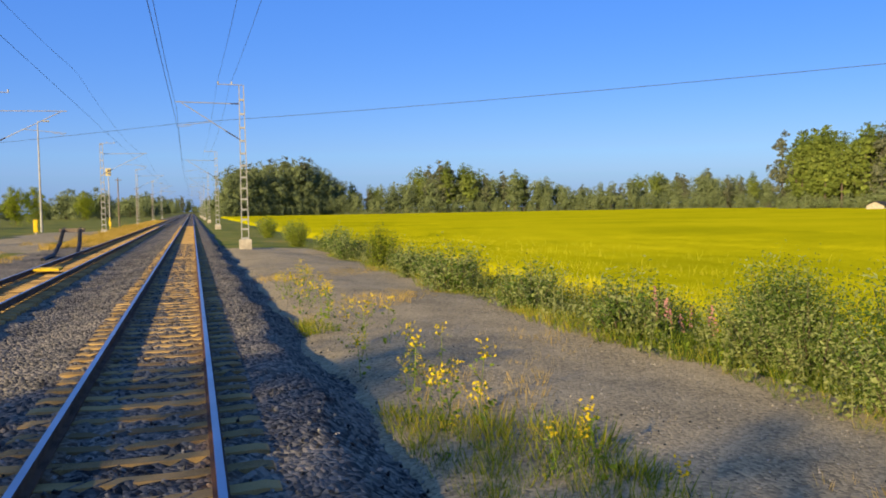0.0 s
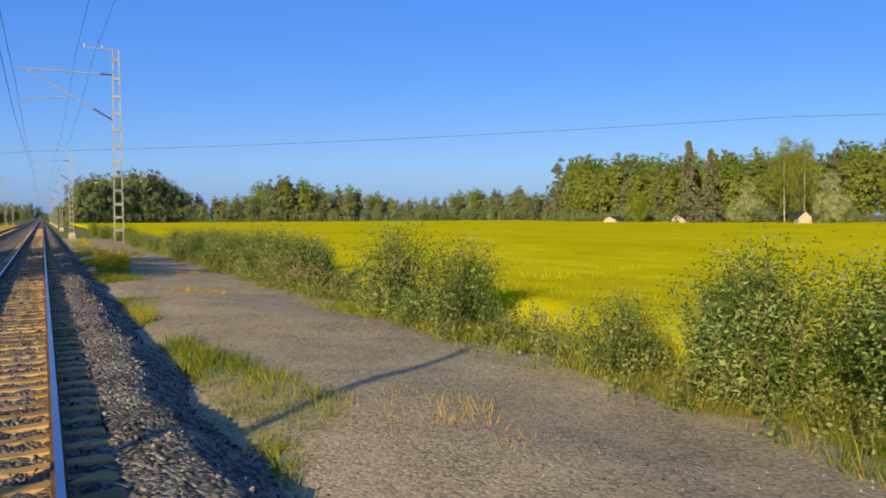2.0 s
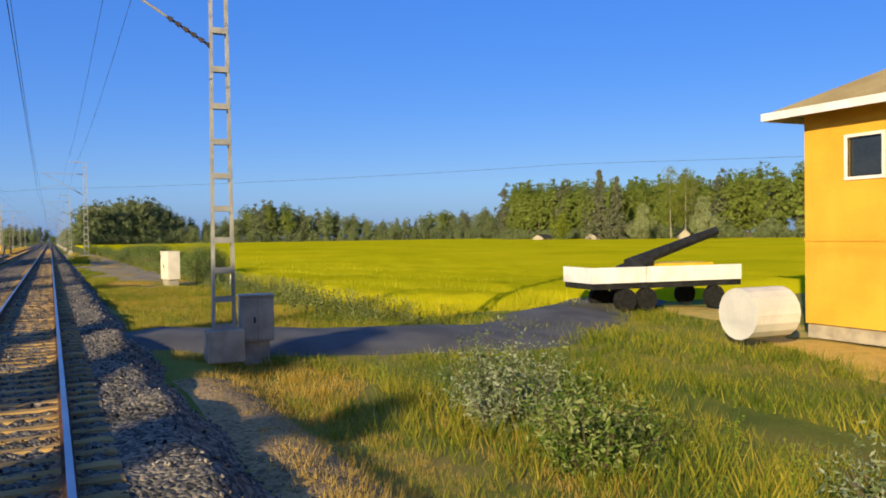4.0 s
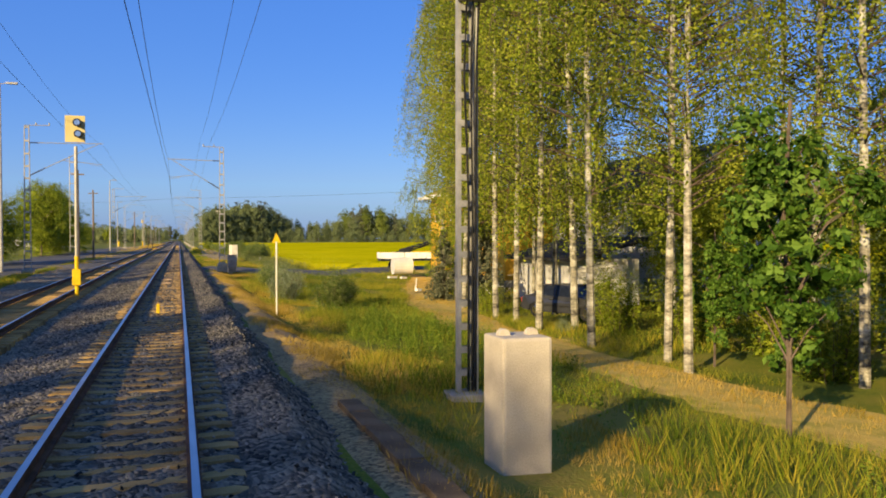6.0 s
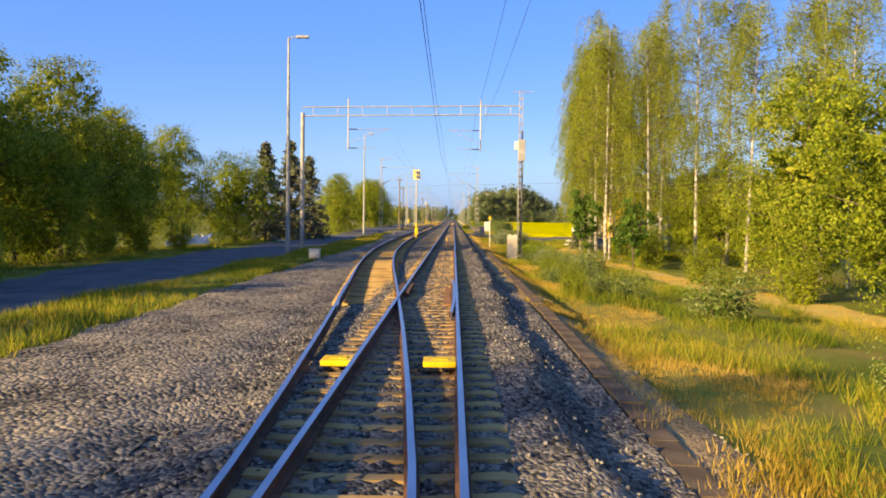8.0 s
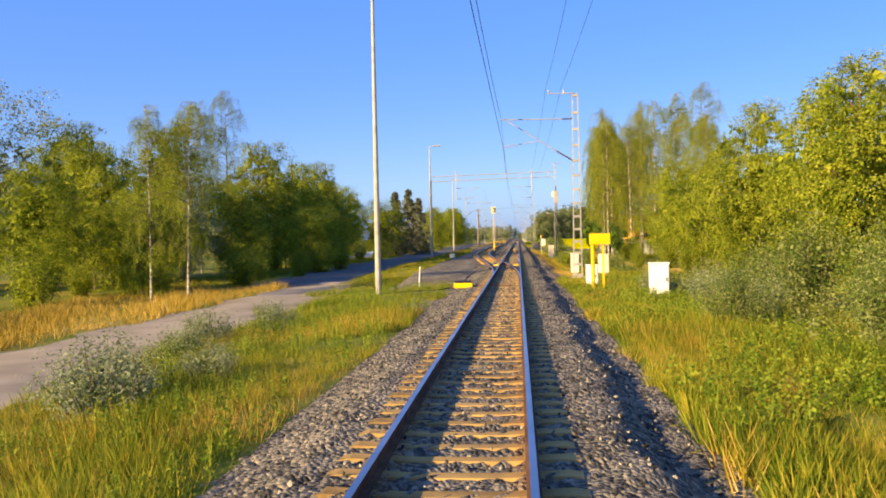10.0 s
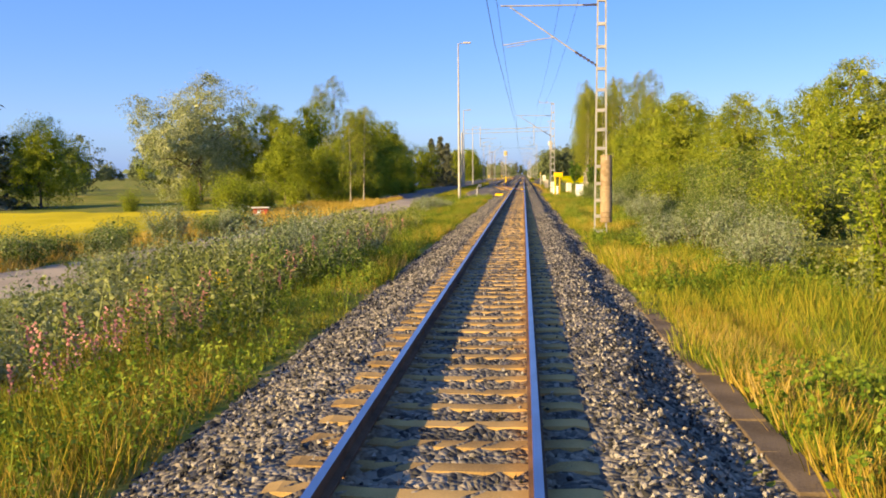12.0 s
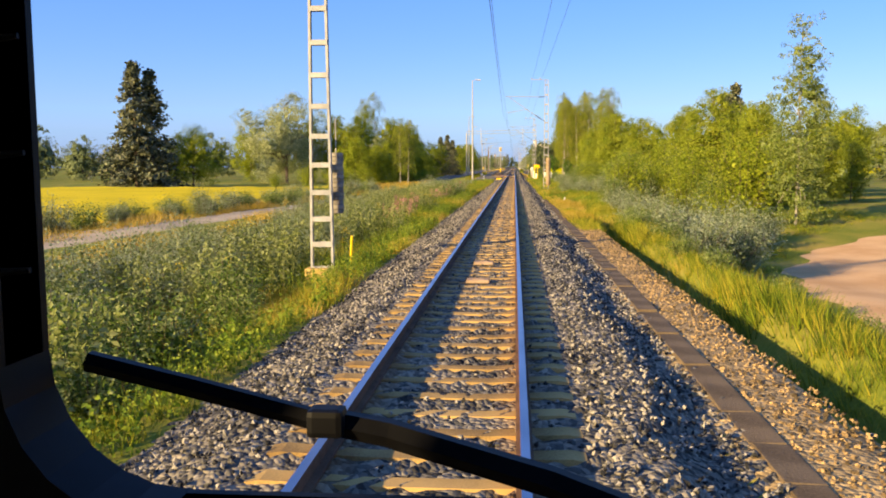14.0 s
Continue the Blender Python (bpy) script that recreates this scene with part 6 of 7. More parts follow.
flatbed()
ob = thing("concrete_ring", (20.6, -97.6, -1.12), "pale concrete ring lying in the grass", "concrete ring")
part("ring", tube(bmesh.new(), (-0.9, 0, 0.75), (0.9, 0, 0.75), 0.8, None, 18), M["plaster"], ob)
for x, y, w in ((17.6, -105.8, 0.9), (18.3, -106.8, 0.6), (15.0, -122.8, 0.4)):
    ob = tagged(part("timber_offcut", box(bmesh.new(), -w / 2, w / 2, -0.12, 0.12, 0, 0.16, 0.02), M["white"]), "pale timber offcut in the grass", "timber", "timber offcuts")
    ob.matrix_basis = pose(x, y, -1.1, 0, 2, 30)

# white scrap sheets behind the bushes across the road
ob = thing("scrap_heap", (-25.0, -147.5, -1.15), "heap of bent white sheets and boards under the trees", "scrap")
for k in range(9):
    bm = box(bmesh.new(), -rs.uniform(0.5, 1.1), rs.uniform(0.5, 1.1), -0.03, 0.03, -0.3, 0.3, 0.01)
    pl = part("white_sheet", bm, M["white"], ob)
    pl.matrix_basis = pose(rs.uniform(-1.6, 1.6), rs.uniform(-0.8, 0.8), rs.uniform(0.25, 1.25), rs.uniform(-50, 50), rs.uniform(-40, 40), rs.uniform(-50, 50))
part("frame", box(bmesh.new(), -1.7, 1.7, -0.7, 0.7, -0.1, 0.35, 0.05), M["dark_rubber"], ob)
ob = thing("boulder", (-19.9, -128.4, -1.1), "pale rounded boulder beside the road", "boulder")
bm = bmesh.new()
bmesh.ops.create_icosphere(bm, subdivisions=3, radius=0.75)
for v in bm.verts:
    v.co *= 1 + 0.14 * math.sin(3.1 * v.co.x + 1) * math.sin(2.7 * v.co.y) + 0.06 * math.sin(6 * v.co.z + 2 * v.co.x)
    v.co.z *= 0.6
part("stone", bm, M["plaster"], ob)

# small red beehive-like box in the meadow
ob = thing("red_hut", (-22.3, -263, -1.22), "small red box hut with a pale roof in the meadow", "hut", turn=20)
bm = bmesh.new()
box(bm, -0.6, 0.6, -0.4, 0.4, 0, 0.62, 0.01)
part("wall", bm, M["red"], ob)
bm = bmesh.new()
box(bm, -0.75, 0.75, -0.55, 0.55, 0.62, 0.72, 0.02)
part("roof", bm, M["cream"], ob)
bm = bmesh.new()
box(bm, -0.3, 0.0, -0.42, -0.4, 0.1, 0.5)
part("door", bm, M["white"], ob)

# houses far off
for x, y, zb, w, d, h, r, wl, rf, lab, tn in (
        (-33, 86, -0.6, 9, 7, 3.2, 2.2, "plaster", "red", "white house with a red roof behind trees", 30),
        (-46, 160, -0.6, 12, 8, 4.5, 2.0, "plaster", "slate", "pale house beyond the yard", 10),
        (-60, 230, -0.6, 14, 8, 5, 2.2, "plaster", "slate", "pale house far beyond the yard", 0),
        (204, 208, -1.3, 9, 5, 1.9, 1.2, "concrete", "slate", "low white building at the edge of the wood", 30),
        (210, 176, -1.3, 6, 5, 2.2, 1.4, "concrete", "slate", "small white house at the edge of the wood", 20),
        (216, 128, -1.3, 4.4, 4, 2.6, 2.0, "concrete", "slate", "white gabled house before the wood", 60),
        (27, 455, -1, 6, 6, 24, 1, "cream", "slate", "pale tower behind the woodland", 0),
        (-120, -205, -1.3, 10, 7, 3, 2, "white", "slate", "small white building across the meadow", 0)):
    simple_house("far_house", x, y, zb, w, d, h, r, wl, rf, lab, tn)
# ---- the railcar at the end of the way, seen from inside its front cab ----
M["cab_dark"] = nmat("dark_cab_paint", [(0.008, 0.008, 0.008), (0.016, 0.014, 0.012)], 3, 0.6, 0.1, 30)
M["wiper_black"] = nmat("wiper_black", [(0.0025, 0.0025, 0.003), (0.005, 0.005, 0.006)], 5, 0.5, 0, 30, spec=0.1)
M["cab_brown"] = nmat("brown_cab_trim", [(0.05, 0.035, 0.02), (0.09, 0.06, 0.03)], 2, 0.5, 0.1, 30)
CAR_F = -384.3
car = thing("railcar", (0, CAR_F, 0), "dark railcar on the track with open front windows and a wiper", "railcar")
WIN = ((-1.2, -0.06), (0.18, 1.24))
Z0, Z1, TOP = 1.78, 2.72, 3.5
cells = ((-1.42, 1.42, 0.55, Z0), (-1.42, 1.42, Z1, TOP), (-1.42, WIN[0][0], Z0, Z1), (WIN[0][1], WIN[1][0], Z0, Z1), (WIN[1][1], 1.3, Z0, Z1), (1.3, 1.42, Z0, Z1))
for nm, (a, b, z0, z1) in zip(("apron", "header", "corner_post", "centre_post", "window_post", "corner_post"), cells):
    bm = bmesh.new()
    box(bm, a, b, -0.07, 0.0, z0, z1)
    part(nm, bm, M["cab_dark"], car)


def gasket(x0, x1, z0, z1, r=0.16, n=7):
    pts = []
    for cx, cz, a0 in ((x1 - r, z1 - r, 0), (x0 + r, z1 - r, 90), (x0 + r, z0 + r, 180), (x1 - r, z0 + r, 270)):
        for k in range(n):
            a = radians(a0 + 90 * k / (n - 1))
            pts.append(((cx + r * math.cos(a), cz + r * math.sin(a)), (cx + (r + 0.02) * math.cos(a), cz + (r + 0.02) * math.sin(a))))
    bm = bmesh.new()
    rings = []
    for (ix, iz), _ in pts:
        ox, oz = (x0 - 0.03 if ix < (x0 + x1) / 2 else x1 + 0.03), (z0 - 0.03 if iz < (z0 + z1) / 2 else z1 + 0.03)
        corner = (min(max(ix + (ix - (x0 + x1) / 2) * 0.5, x0 - 0.03), x1 + 0.03), min(max(iz + (iz - (z0 + z1) / 2) * 0.5, z0 - 0.03), z1 + 0.03))
        rings.append([bm.verts.new(p) for p in ((ix, -0.085, iz), (ix, 0.012, iz), (corner[0], 0.012, corner[1]), (corner[0], -0.085, corner[1]))])
    for a, b in zip(rings, rings[1:] + rings[:1]):
        for k in range(4):
            bm.faces.new((a[k], a[(k + 1) % 4], b[(k + 1) % 4], b[k]))
    bmesh.ops.recalc_face_normals(bm, faces=bm.faces)
    return bm


for a, b in WIN:
    part("window_gasket", gasket(a, b, Z0, Z1), M["wiper_black"], car, "black rubber window gasket")
wiper = part("wiper_blade", pipe(bmesh.new(), [(0.205, 0.05, 1.918), (0.34, 0.055, 1.885), (0.49, 0.055, 1.848)], 0.013, 6, 0.013), M["wiper_black"], car, "black wiper blade")
part("wiper_arm", pipe(bmesh.new(), [(0.47, 0.06, 1.852), (0.56, 0.07, 1.832), (0.75, 0.065, 1.78), (1.1, 0.03, 1.66)], 0.016, 6, 0.02), M["wiper_black"], wiper, "black wiper arm")
part("wiper_clip", box(bmesh.new(), 0.468, 0.512, 0.038, 0.074, 1.832, 1.866, 0.008), M["wiper_black"], wiper, "black wiper joint")
for z in (2.27, 2.157, 2.04):
    part("terminal", pipe(bmesh.new(), [(0.165, -0.09, z), (0.2, -0.09, z + 0.002), (0.225, -0.09, z + 0.004)], 0.006, 6, 0.003), M["cab_dark"], car)
part("desk", box(bmesh.new(), -1.35, 1.35, -0.5, -0.09, 1.3, 1.6, 0.03), M["cab_brown"], car, "brown driving desk")
for x0, x1 in ((-1.42, -1.36), (1.36, 1.42)):
    part("side_wall", box(bmesh.new(), x0, x1, -16, -0.07, 0.55, 1.6), M["cab_dark"], car)
    part("side_header", box(bmesh.new(), x0, x1, -16, -0.07, 2.75, TOP), M["cab_dark"], car)
    for y in (-16, -13, -10, -7, -4.2, -1.6):
        part("side_post", box(bmesh.new(), x0, x1, y, y + 0.5, 1.6, 2.75), M["cab_dark"], car)
part("floor", box(bmesh.new(), -1.36, 1.36, -16, -0.07, 0.55, 0.62), M["cab_brown"], car)
part("roof", box(bmesh.new(), -1.42, 1.42, -16, 0.0, TOP, TOP + 0.12, 0.05), M["cab_dark"], car)
# unseen wall added behind the cab to keep the sun off the wiper
part("bulkhead", box(bmesh.new(), -1.36, 1.36, -1.78, -1.72, 0.62, TOP), M["cab_dark"], car)
part("rear_wall", box(bmesh.new(), -1.36, 1.36, -16, -15.9, 0.62, TOP), M["cab_dark"], car)
for y in (-2.4, -4.6, -11.6, -13.8):
    for s in (-1, 1):
        part("wheel", tube(bmesh.new(), (s * 0.76, y, 0.42), (s * 0.87, y, 0.42), 0.42, None, 22), M["rust"], car)
# ---- grasses, weeds and loose stones ----
rg = np.random.default_rng(31)


CLEAR = ((-4.35, -363.8, 1.0), (5.0, -64.6, 1.1), (5.8, -67.0, 0.9), (5.36, -162.4, 0.9), (6.92, -64.2, 0.8), (-22.5, -262.5, 1.6), (-21.4, -264.6, 1.4))


def cleared(p):
    """Places that are not trodden bare round a thing."""
    ok = np.ones(len(p), bool)
    for x, y, r in CLEAR:
        ok &= np.hypot(p[:, 0] - x, p[:, 1] - y) > r
    return p[ok]


def tuft_shape(n, h, spread, width, seed):
    r = np.random.default_rng(seed)
    v, f = [], []
    for k in range(n):
        a, b = r.uniform(0, math.tau), r.uniform(0, math.tau)
        bx, by = 0.5 * spread * math.cos(a) * r.random(), 0.5 * spread * math.sin(a) * r.random()
        hh, lean = h * r.uniform(0.55, 1.1), r.uniform(0.1, 0.55) * h
        dx, dy = math.cos(b) * width, math.sin(b) * width
        i = len(v)
        v += [(bx - dx, by - dy, -0.05), (bx + dx, by + dy, -0.05), (bx + math.cos(a) * lean, by + math.sin(a) * lean, hh)]
        f.append((i, i + 1, i + 2))
    return np.array(v), np.array(f)


def grass(name, label, places, h, material, n=8, width=0.011, spread=0.35, seed=1):
    """Tufts on the ground at places (k,2)."""
    v, f = tuft_shape(n, h, spread, width, seed)
    places = cleared(places)
    z = ground_z(places[:, 0], places[:, 1])
    p = np.column_stack([places, z])
    s = rg.uniform(0.55, 1.3, len(p)) * (0.85 + 0.3 * np.sin(0.9 * places[:, 0] + 0.35 * places[:, 1]))
    vv, ff = strew(v, f, p, turns(len(p), 0.08, rg), s)
    return tagged(new(name, raw_mesh(name, vv, ff, material)), label, "grass", kind="stuff")


def area(n, x0, x1, y0, y1, keep=None):
    p = np.column_stack([rg.uniform(x0, x1, n), rg.uniform(y0, y1, n)])
    return p if keep is None else p[keep(p[:, 0], p[:, 1])]


def patchy(x, y, s=0.5, t=0.0, ph=0.0):
    """Patches of growth at about 1 / s metres."""
    return np.sin(s * x * 1.7 + 1.3 * np.sin(s * y + ph) + ph) + np.sin(s * y * 1.1 + 1.9 * np.sin(s * x * 0.8) + 2 * ph) > t


M["grass"] = nmat("grass_blades", [(0.07, 0.11, 0.01), (0.15, 0.195, 0.014), (0.26, 0.265, 0.022), (0.4, 0.32, 0.035)], 0.22, 0.7, 0, 3, island=0.45, through_light=0.35)
M["dry_grass"] = nmat("dry_grass_blades", [(0.27, 0.19, 0.02), (0.46, 0.3, 0.04), (0.52, 0.36, 0.1)], 0.35, 0.8, 0, 3, island=0.45, through_light=0.3)
M["herb"] = nmat("herb_leaves", [(0.08, 0.1, 0.02), (0.17, 0.19, 0.045), (0.27, 0.285, 0.1)], 0.4, 0.6, 0, 3, island=0.55, through_light=0.3)
M["lush"] = nmat("lush_leaves", [(0.08, 0.135, 0.012), (0.17, 0.24, 0.02), (0.27, 0.31, 0.035)], 0.5, 0.6, 0, 3, island=0.5, through_light=0.35)
M["yellow_flower"] = nmat("yellow_flower", [(0.5, 0.36, 0.01), (0.68, 0.5, 0.02)], 2, 0.8, 0, 10, island=0.4, through_light=0.2)
M["pink_flower"] = nmat("pink_flower", [(0.34, 0.13, 0.13), (0.5, 0.24, 0.21)], 2, 0.8, 0, 10, island=0.4, through_light=0.2)

def off_path(x, y, w=1.5):
    return np.abs(x - np.interp(y, (-200, -168, -152, -140, -128, -110, -88), (17, 14, 12.6, 12.6, 14.5, 19, 26))) > w


left_open = area(36000, -9.6, -2.75, -392, -236, lambda x, y: (x < -2.95 + 0.2 * np.sin(y)) & patchy(x, y, 0.6, -0.9, 0.7))
grass("tall_grass", "tall green grass on the embankment beside the gravel road", left_open, 0.42, M["grass"], 9, 0.009)
grass("dry_grass", "dry golden grass on the embankment", area(22000, -9.0, -2.95, -392, -250, lambda x, y: patchy(x, y, 0.4, 0.3 - 0.7 * (x > -4.4), 1.0)), 0.44, M["dry_grass"], 7, 0.008)
grass("meadow_grass", "yellowish meadow grass beyond the gravel road", area(15000, -26, -13, -370, -225, lambda x, y: np.abs(x + 12.4 + 0.09 * np.clip(-y - 288, 0, 200) ** 1.05) > 2.6), 0.6, M["dry_grass"], 6, 0.02, 0.6)
grass("tall_grass", "green grass between ditch and bushes", area(30000, 4.9, 10.5, -392, -235, lambda x, y: (x > 5.0 + 0.3 * (y < -326)) & (x < 6.3) | (x > 5.2) & (y > -338) & patchy(x, y, 0.5, -1.4, 2.0)), 0.5, M["grass"], 8)
grass("dry_grass", "dry golden grass by the cable trough", area(12000, 3.3, 7.5, -392, -235, lambda x, y: (patchy(x, y, 0.37, 0.5, 0.3) & ((x > 4.7) | (y > -326))) | (x < 4.0) & patchy(x, y, 0.8, 1.0)), 0.45, M["dry_grass"], 7)
grass("lawn_grass", "short green grass round the sandy yard", area(16000, 5.6, 26, -392, -322, lambda x, y: x < np.interp(y, (-392, -361, -350, -334, -328), (10.3, 10.4, 11.4, 17.4, 24.8)) + 0.4 * np.sin(y * 1.3)), 0.22, M["grass"], 7, 0.014)
grass("tall_grass", "rough green grass along the ditch edge", area(5200, 4.9, 7.4, -392, -336, lambda x, y: patchy(x, y, 0.9, -0.6, 1.4)), 0.38, M["grass"], 9)
grass("tall_grass", "green grass below the birches", area(23500, 4.6, 16, -237, -96, lambda x, y: patchy(x, y, 0.45, -0.8, 0.8) & off_path(x, y)), 0.42, M["grass"], 8)
grass("dry_grass", "dry orange grass along the ballast", area(24000, 2.95, 8, -228, -96, lambda x, y: patchy(x, y, 0.5, 0.3, 1.7) | (x < 5.8) & (x > 3.2) & patchy(x, y, 0.9, -1.3)), 0.16, M["dry_grass"], 8, 0.009)
grass("tall_grass", "green grass round the house", area(9000, 14, 26, -150, -86, off_path), 0.35, M["grass"], 7, 0.016, 0.5)
grass("verge_grass", "mixed grass between gravel and field", area(15000, 8.6, 13.4, -92, 60, lambda x, y: x > 8.9 + 0.5 * np.sin(y * 0.6)), 0.34, M["grass"], 8, 0.009)
grass("dry_grass", "dry grass tufts on the gravel strip", area(6500, 3.0, 9.5, -92, 40, lambda x, y: patchy(x, y, 0.55, 1.0, 2.4) | (y < -60)), 0.24, M["dry_grass"], 9, 0.008)
grass("crop_stalks", "yellow-green crop standing at the edge of the field", area(30000, 12.6, 26, -86, 70, lambda x, y: rg.random(len(x)) > 0.85 * smooth(13, 26, x)), 0.85, M["crop_blade"], 5, 0.016, 0.5)
grass("yard_weeds", "dry weeds between the tracks", area(5000, -12.5, -8.2, -228, 160, lambda x, y: patchy(x, y, 0.4, 0.2)), 0.4, M["dry_grass"], 7, 0.016)
grass("roadside_grass", "dry grass between yard and road", area(17000, -11.6, -6.9, -236, -60, lambda x, y: -x > yard_edge(y) + 0.1 * np.sin(3 * y)), 0.3, M["grass"], 7, 0.014)
grass("roadside_grass", "grass beyond the asphalt road", area(8000, -27, -20.4, -228, -60), 0.4, M["grass"], 6, 0.018, 0.5)


grass("tall_grass", "green weeds growing down to the ballast foot", area(12000, 2.85, 5.2, -324, -234, lambda x, y: x > 2.9 + 0.3 * np.sin(y * 0.8) ** 2), 0.36, M["grass"], 9, 0.014)
grass("dry_grass", "dry orange grass at the ballast foot", area(3500, 2.85, 5.4, -322, -234, lambda x, y: patchy(x, y, 0.7, 0.4, 0.9)), 0.42, M["dry_grass"], 7)
grass("verge_grass", "yellowish grass along the ballast foot", area(11000, 2.9, 5.2, -70, 20, lambda x, y: patchy(x, y, 0.45, -0.8 + 0.7 * (y > -30), 1.2) & (x < 4.2 + 0.8 * np.sin(y * 0.21))), 0.3, M["grass"], 8)


grass("dry_path_grass", "short dry grass on the worn path", area(26000, 9.5, 24, -200, -92, lambda x, y: ~off_path(x, y, 1.6)), 0.13, M["dry_grass"], 7, 0.012, 0.4)
grass("dry_grass", "short orange grass on the gravel shelf", area(7000, 3.3, 5.4, -228, -100, lambda x, y: patchy(x, y, 0.6, -0.5, 0.4)), 0.16, M["dry_grass"], 7, 0.012, 0.4)


grass("verge_grass", "trampled yellowish grass round the cabinet", area(14000, 2.9, 12, -93, -60, lambda x, y: (y < -64.5) | patchy(x, y, 0.5, -0.4, 0.3)), 0.22, M["grass"], 8, 0.014, 0.45)
grass("dry_grass", "short dry grass round the manhole", area(9000, 2.9, 9, -92, -56, lambda x, y: patchy(x, y, 0.6, -0.3, 1.3)), 0.17, M["dry_grass"], 8, 0.012, 0.45)


grass("yard_weeds", "golden dry grass beside the side track", area(5000, -9.5, -5.9, 64, 230), 0.45, M["dry_grass"], 7, 0.03, 0.6)


def herb_shape(h, n, leaf, seed, width=0.16):
    r = np.random.default_rng(seed)
    zs = np.linspace(0.12, 1, n) * h
    p = np.column_stack([r.normal(0, width * 0.5, n), r.normal(0, width * 0.5, n), zs])
    v, f = strew(LEAF_V, LEAF_F, p, turns(n, 0.8, r), leaf * r.uniform(0.7, 1.3, n) * (1.15 - 0.5 * zs / h))
    sv_ = np.array([(-0.008, 0, 0), (0.008, 0, 0), (0.004, 0.0, h * 0.95), (-0.004, 0.0, h * 0.95)])
    return stack((v, f), (sv_, np.array([(0, 1, 2, 3)])))


def herbs(name, label, places, h, n, leaf, material, seed, top=None, top_name=""):
    v, f = herb_shape(h, n, leaf, seed)
    places = cleared(places)
    p = np.column_stack([places, ground_z(places[:, 0], places[:, 1]) - 0.03])
    rot, s = turns(len(p), 0.14, rg), rg.uniform(0.6, 1.25, len(p))
    vv, ff = strew(v, f, p, rot, s)
    ob = tagged(new(name, raw_mesh(name, vv, ff, material, quads=True)), label, "weeds", kind="stuff")
    if top:
        r = np.random.default_rng(seed + 1)
        m = 26
        tp = np.column_stack([r.normal(0, 0.07, m), r.normal(0, 0.07, m), h * r.uniform(0.85, 1.12, m)]) if top == "yellow_flower" else np.column_stack([r.normal(0, 0.025, m), r.normal(0, 0.025, m), h * np.linspace(0.75, 1.25, m)])
        tv, tf = strew(LEAF_V, LEAF_F, tp, turns(m, 0.9, r), 0.05 * r.uniform(0.7, 1.3, m))
        vv, ff = strew(tv, tf, p, rot, s)
        tagged(new(top_name, raw_mesh(top_name, vv, ff, M[top], quads=True)), "blossoms on the " + label, "flowers", kind="stuff")
    return ob


herbs("tall_weeds", "grey-green tall weeds on the embankment", area(6000, -10.5, -4.0, -392, -290, lambda x, y: patchy(x, y, 0.42, -0.15 + 0.8 * (x > -5), 0.5)), 1.3, 24, 0.11, M["herb"], 41)
herbs("tall_weeds", "leafy green weeds on the embankment", area(7500, -9.0, -2.9, -392, -236, lambda x, y: patchy(x, y, 0.6, -0.7, 2.5)), 0.55, 24, 0.07, M["lush"], 42)
herbs("tall_weeds", "leafy green weeds beside the ditch", area(4200, 3.2, 9, -330, -236, lambda x, y: patchy(x, y, 0.5, -0.4, 1.5)), 0.55, 22, 0.095, M["lush"], 43)
herbs("tall_weeds", "grey-green weeds before the trees", area(1500, 7, 15, -345, -240, lambda x, y: patchy(x, y, 0.4, -0.2, 3.5)), 1.2, 28, 0.12, M["herb"], 44)
herbs("tall_weeds", "dark green weeds below the birches", area(1500, 5.8, 13, -200, -98, lambda x, y: patchy(x, y, 0.5, 0.5, 0.2) & off_path(x, y)), 0.55, 34, 0.06, M["lush"], 45)
herbs("tall_weeds", "dense lush green weeds by the marker post", area(760, 6.0, 10.4, -153, -138, lambda x, y: (np.hypot((x - 8.2) / 2.2, (y + 145.5) / 7) < 1 + 0.15 * np.sin(3 * y)) & off_path(x, y, 2.0)), 0.72, 56, 0.055, M["lush"], 50)
herbs("tall_weeds", "leafy weeds between gravel and field", area(2600, 8.9, 13.2, -90, 62), 0.85, 24, 0.1, M["herb"], 46)
herbs("ragwort", "yellow ragwort beside the mast", np.concatenate([area(230, 3.2, 4.6, -17.5, -8.5), area(30, 4.8, 6.3, -6, -2), area(60, 3.2, 4.5, 2, 30)]), 0.75, 22, 0.08, M["lush"], 47, "yellow_flower", "ragwort_flowers")
herbs("goldenrod", "yellow flowering weeds on the embankment", area(260, -9, -3.3, -392, -300, lambda x, y: patchy(x, y, 0.5, 0.9, 1.1)), 0.8, 22, 0.08, M["lush"], 48, "yellow_flower", "goldenrod_flowers")
grass("dry_grass", "dry orange grass between trough and ditch", area(4200, 3.28, 4.9, -350, -318, lambda x, y: patchy(x, y, 0.5, -1.2, 0.2)), 0.34, M["dry_grass"], 8)
grass("tall_grass", "green grass between trough and ditch", area(3600, 3.28, 5.2, -352, -318), 0.3, M["grass"], 8)
herbs("tall_weeds", "leafy green weeds at the ballast foot", area(1700, -4.8, -2.9, -392, -300, lambda x, y: patchy(x, y, 0.45, 0.1, 3.1)), 0.55, 26, 0.09, M["lush"], 51)
herbs("fireweed", "pink fireweed on the embankment", np.concatenate([area(60, -5.8, -4.4, -326, -319), area(70, -5.8, -4.5, -345, -338.5), area(40, -6.4, -5.3, -337, -333), area(50, -5.5, -4.2, -318, -300), area(16, 9.2, 10.2, -29, -26), area(10, 9.4, 10.2, 13, 16)]), 0.85, 22, 0.07, M["lush"], 49, "pink_flower", "fireweed_flowers")


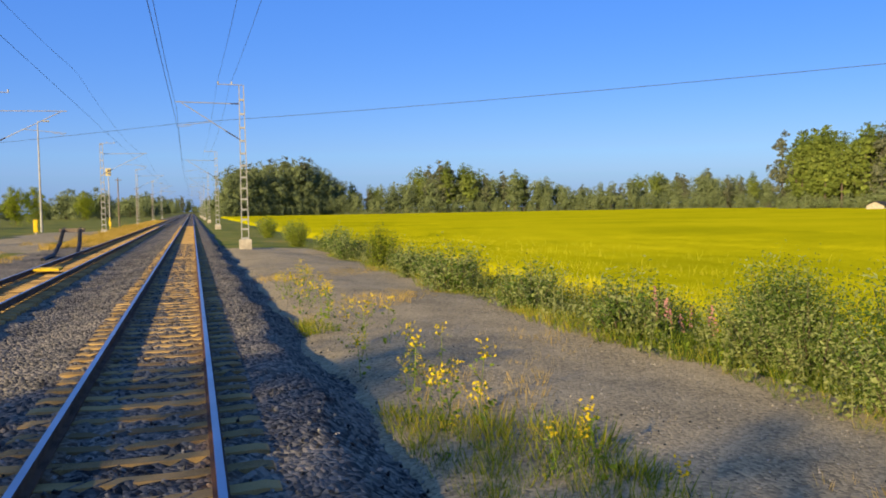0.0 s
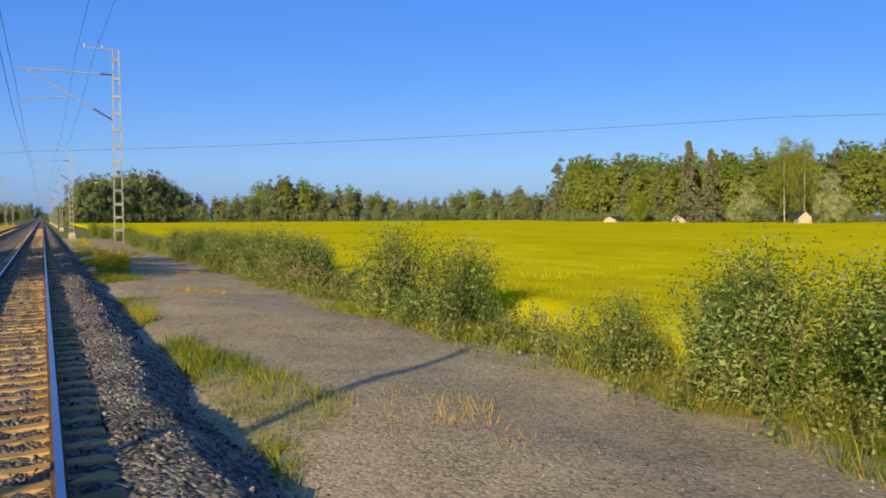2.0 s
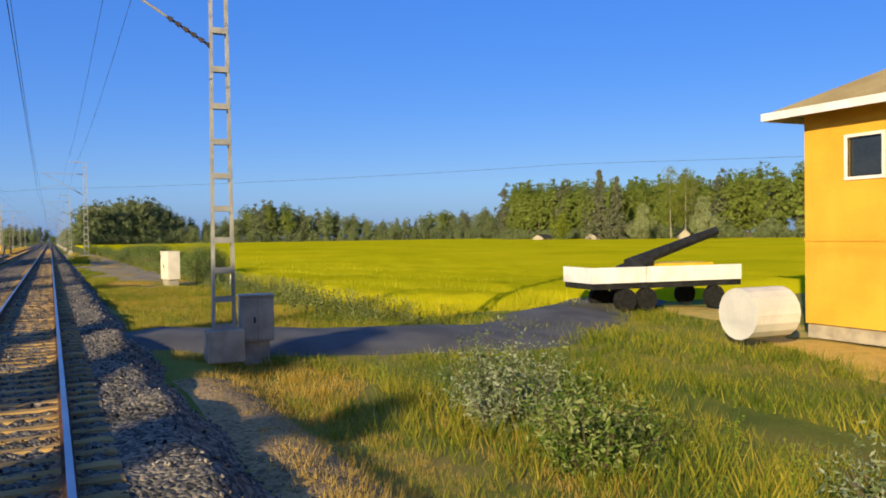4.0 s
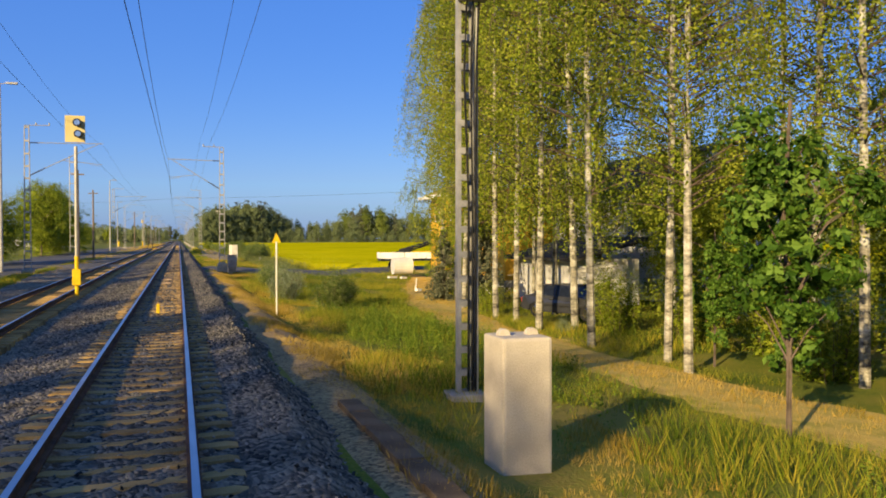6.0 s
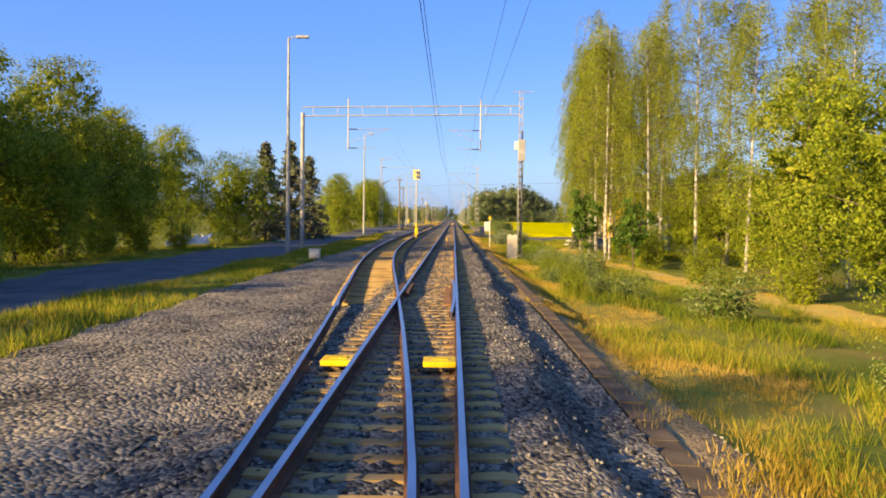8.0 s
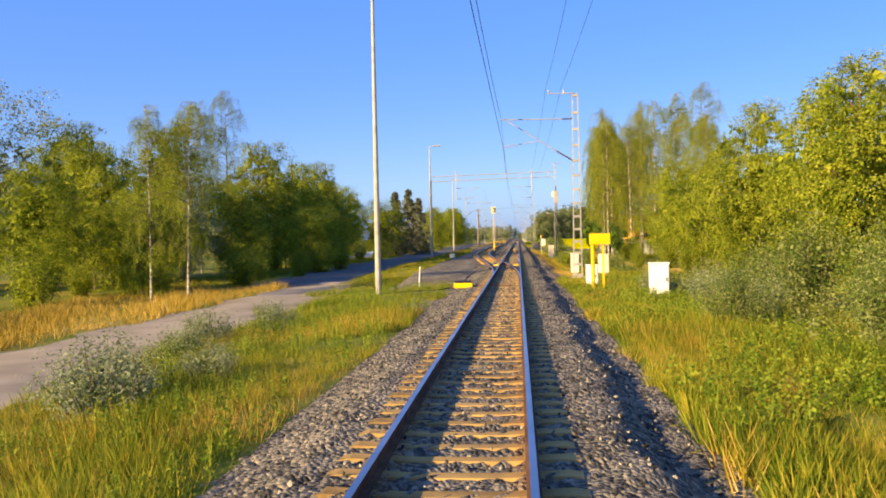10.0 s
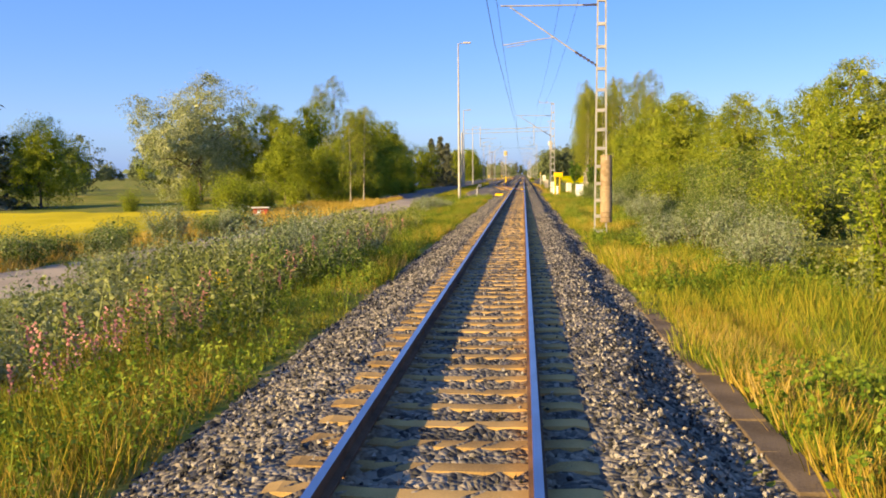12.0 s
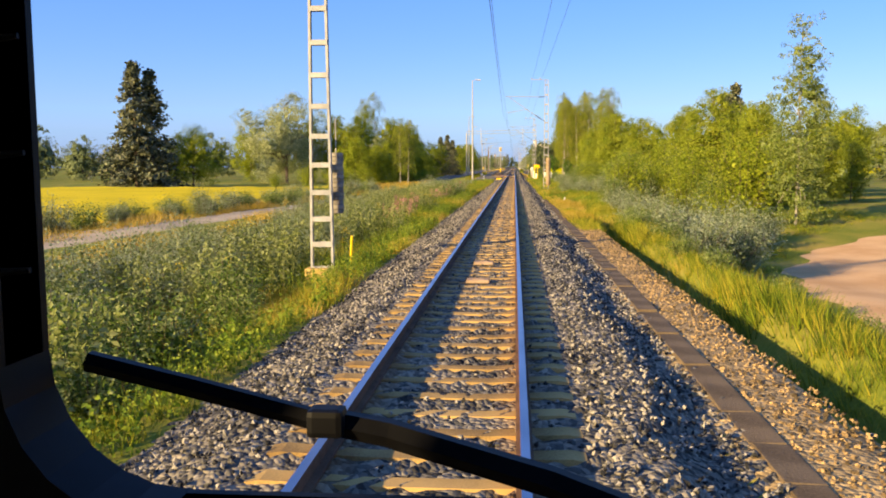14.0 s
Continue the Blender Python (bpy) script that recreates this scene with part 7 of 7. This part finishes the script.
# loose stones
STONE_V = np.array([(1, 0.1, 0), (-0.9, 0.2, 0.1), (0.1, 0.8, -0.1), (-0.1, -0.9, 0.05), (0.15, 0.1, 0.7), (0, 0, -0.6)])
STONE_F = [(0, 2, 4), (2, 1, 4), (1, 3, 4), (3, 0, 4), (2, 0, 5), (1, 2, 5), (3, 1, 5), (0, 3, 5)]


M["gravel_brown"] = nmat("rusty_stone", [(0.07, 0.05, 0.026), (0.22, 0.145, 0.065), (0.38, 0.25, 0.11)], 3.0, 0.9, 0.3, 30, island=0.6)


def stones(name, label, p, z, lo, hi, material=None):
    vv, ff = strew(STONE_V, STONE_F, np.column_stack([p, z]), turns(len(p), 1.0, rg), rg.uniform(lo, hi, (len(p), 3)))
    return tagged(new(name, raw_mesh(name, vv, ff, material or M["stone"])), label, "stones", kind="stuff")


p = area(44000, -2.75, 2.85, Y0, 10, lambda x, y: (np.abs(np.abs(x) - 0.797) > 0.09) & ((np.abs(((y - Y0) / 0.6 + 0.5) % 1 - 0.5) > 0.2) | (np.abs(x) > 1.32)))
q = area(72000, -2.85, 2.86, Y0, -285, lambda x, y: (np.abs(x) > 1.36) & (rg.random(len(x)) > 0.55 * smooth(-330, -290, y)))
stones("ballast_stones", "angular crushed stones on the ballast shoulders", q, ballast_z(q[:, 0], q[:, 1]) + 0.012, 0.018, 0.043)
q = area(5200, 3.25, 4.15, Y0, -348)
stones("shelf_stones", "rusty brown stones between trough and ditch", q, ground_z(q[:, 0], q[:, 1]) + 0.03, 0.018, 0.04, M["gravel_brown"])
stones("ballast_stones", "loose crushed stones on the ballast", p, ballast_z(p[:, 0], p[:, 1]) + 0.01, 0.018, 0.042)
p = area(9000, 2.8, 8.8, -60, 40)
stones("gravel_stones", "small pale stones on the gravel strip", p, ground_z(p[:, 0], p[:, 1]) + 0.045, 0.008, 0.03)
p = area(7000, 2.8, 4.3, -392, -190, lambda x, y: np.abs(x - 3.05 - 0.3 * smooth(-240, -200, y)) > 0.22)
stones("gravel_stones", "small stones beside the cable trough", p, ground_z(p[:, 0], p[:, 1]) + 0.01, 0.015, 0.04)
# ---- pieces last: sleepers of the near stretch and trough slabs ----
for x, y, z, a, k in near_sleepers:
    ob = new("sleeper", SLEEPER)
    ob.parent = main_track
    ob.matrix_basis = pose(x, y, z, 0, 0, math.degrees(a))


def slab_mesh():
    bm = bmesh.new()
    box(bm, -0.17, 0.17, -0.495, 0.495, -0.25, 0.0, 0.012)
    me = bpy.data.meshes.new("trough_slab")
    bm.to_mesh(me)
    bm.free()
    me.materials.append(M["trough"])
    return me


trough = thing("cable_trough", (3.05, -300, -0.4), "row of weathered brown cable trough slabs beside the ballast", "cable trough", kind="structure")
SLAB = slab_mesh()
for k in range(243):
    y = -402 + k
    if -318 < y < -234:
        continue
    ob = new("trough_slab", SLAB)
    ob.parent = trough
    ob.matrix_basis = pose(RNG.normal(0, 0.012) + (0.3 * smooth(-240, -200, y)), y + 300, RNG.normal(0, 0.012) - 0.06 * smooth(-240, -205, y), RNG.normal(0, 0.5), RNG.normal(0, 1.2), RNG.normal(0, 0.6))
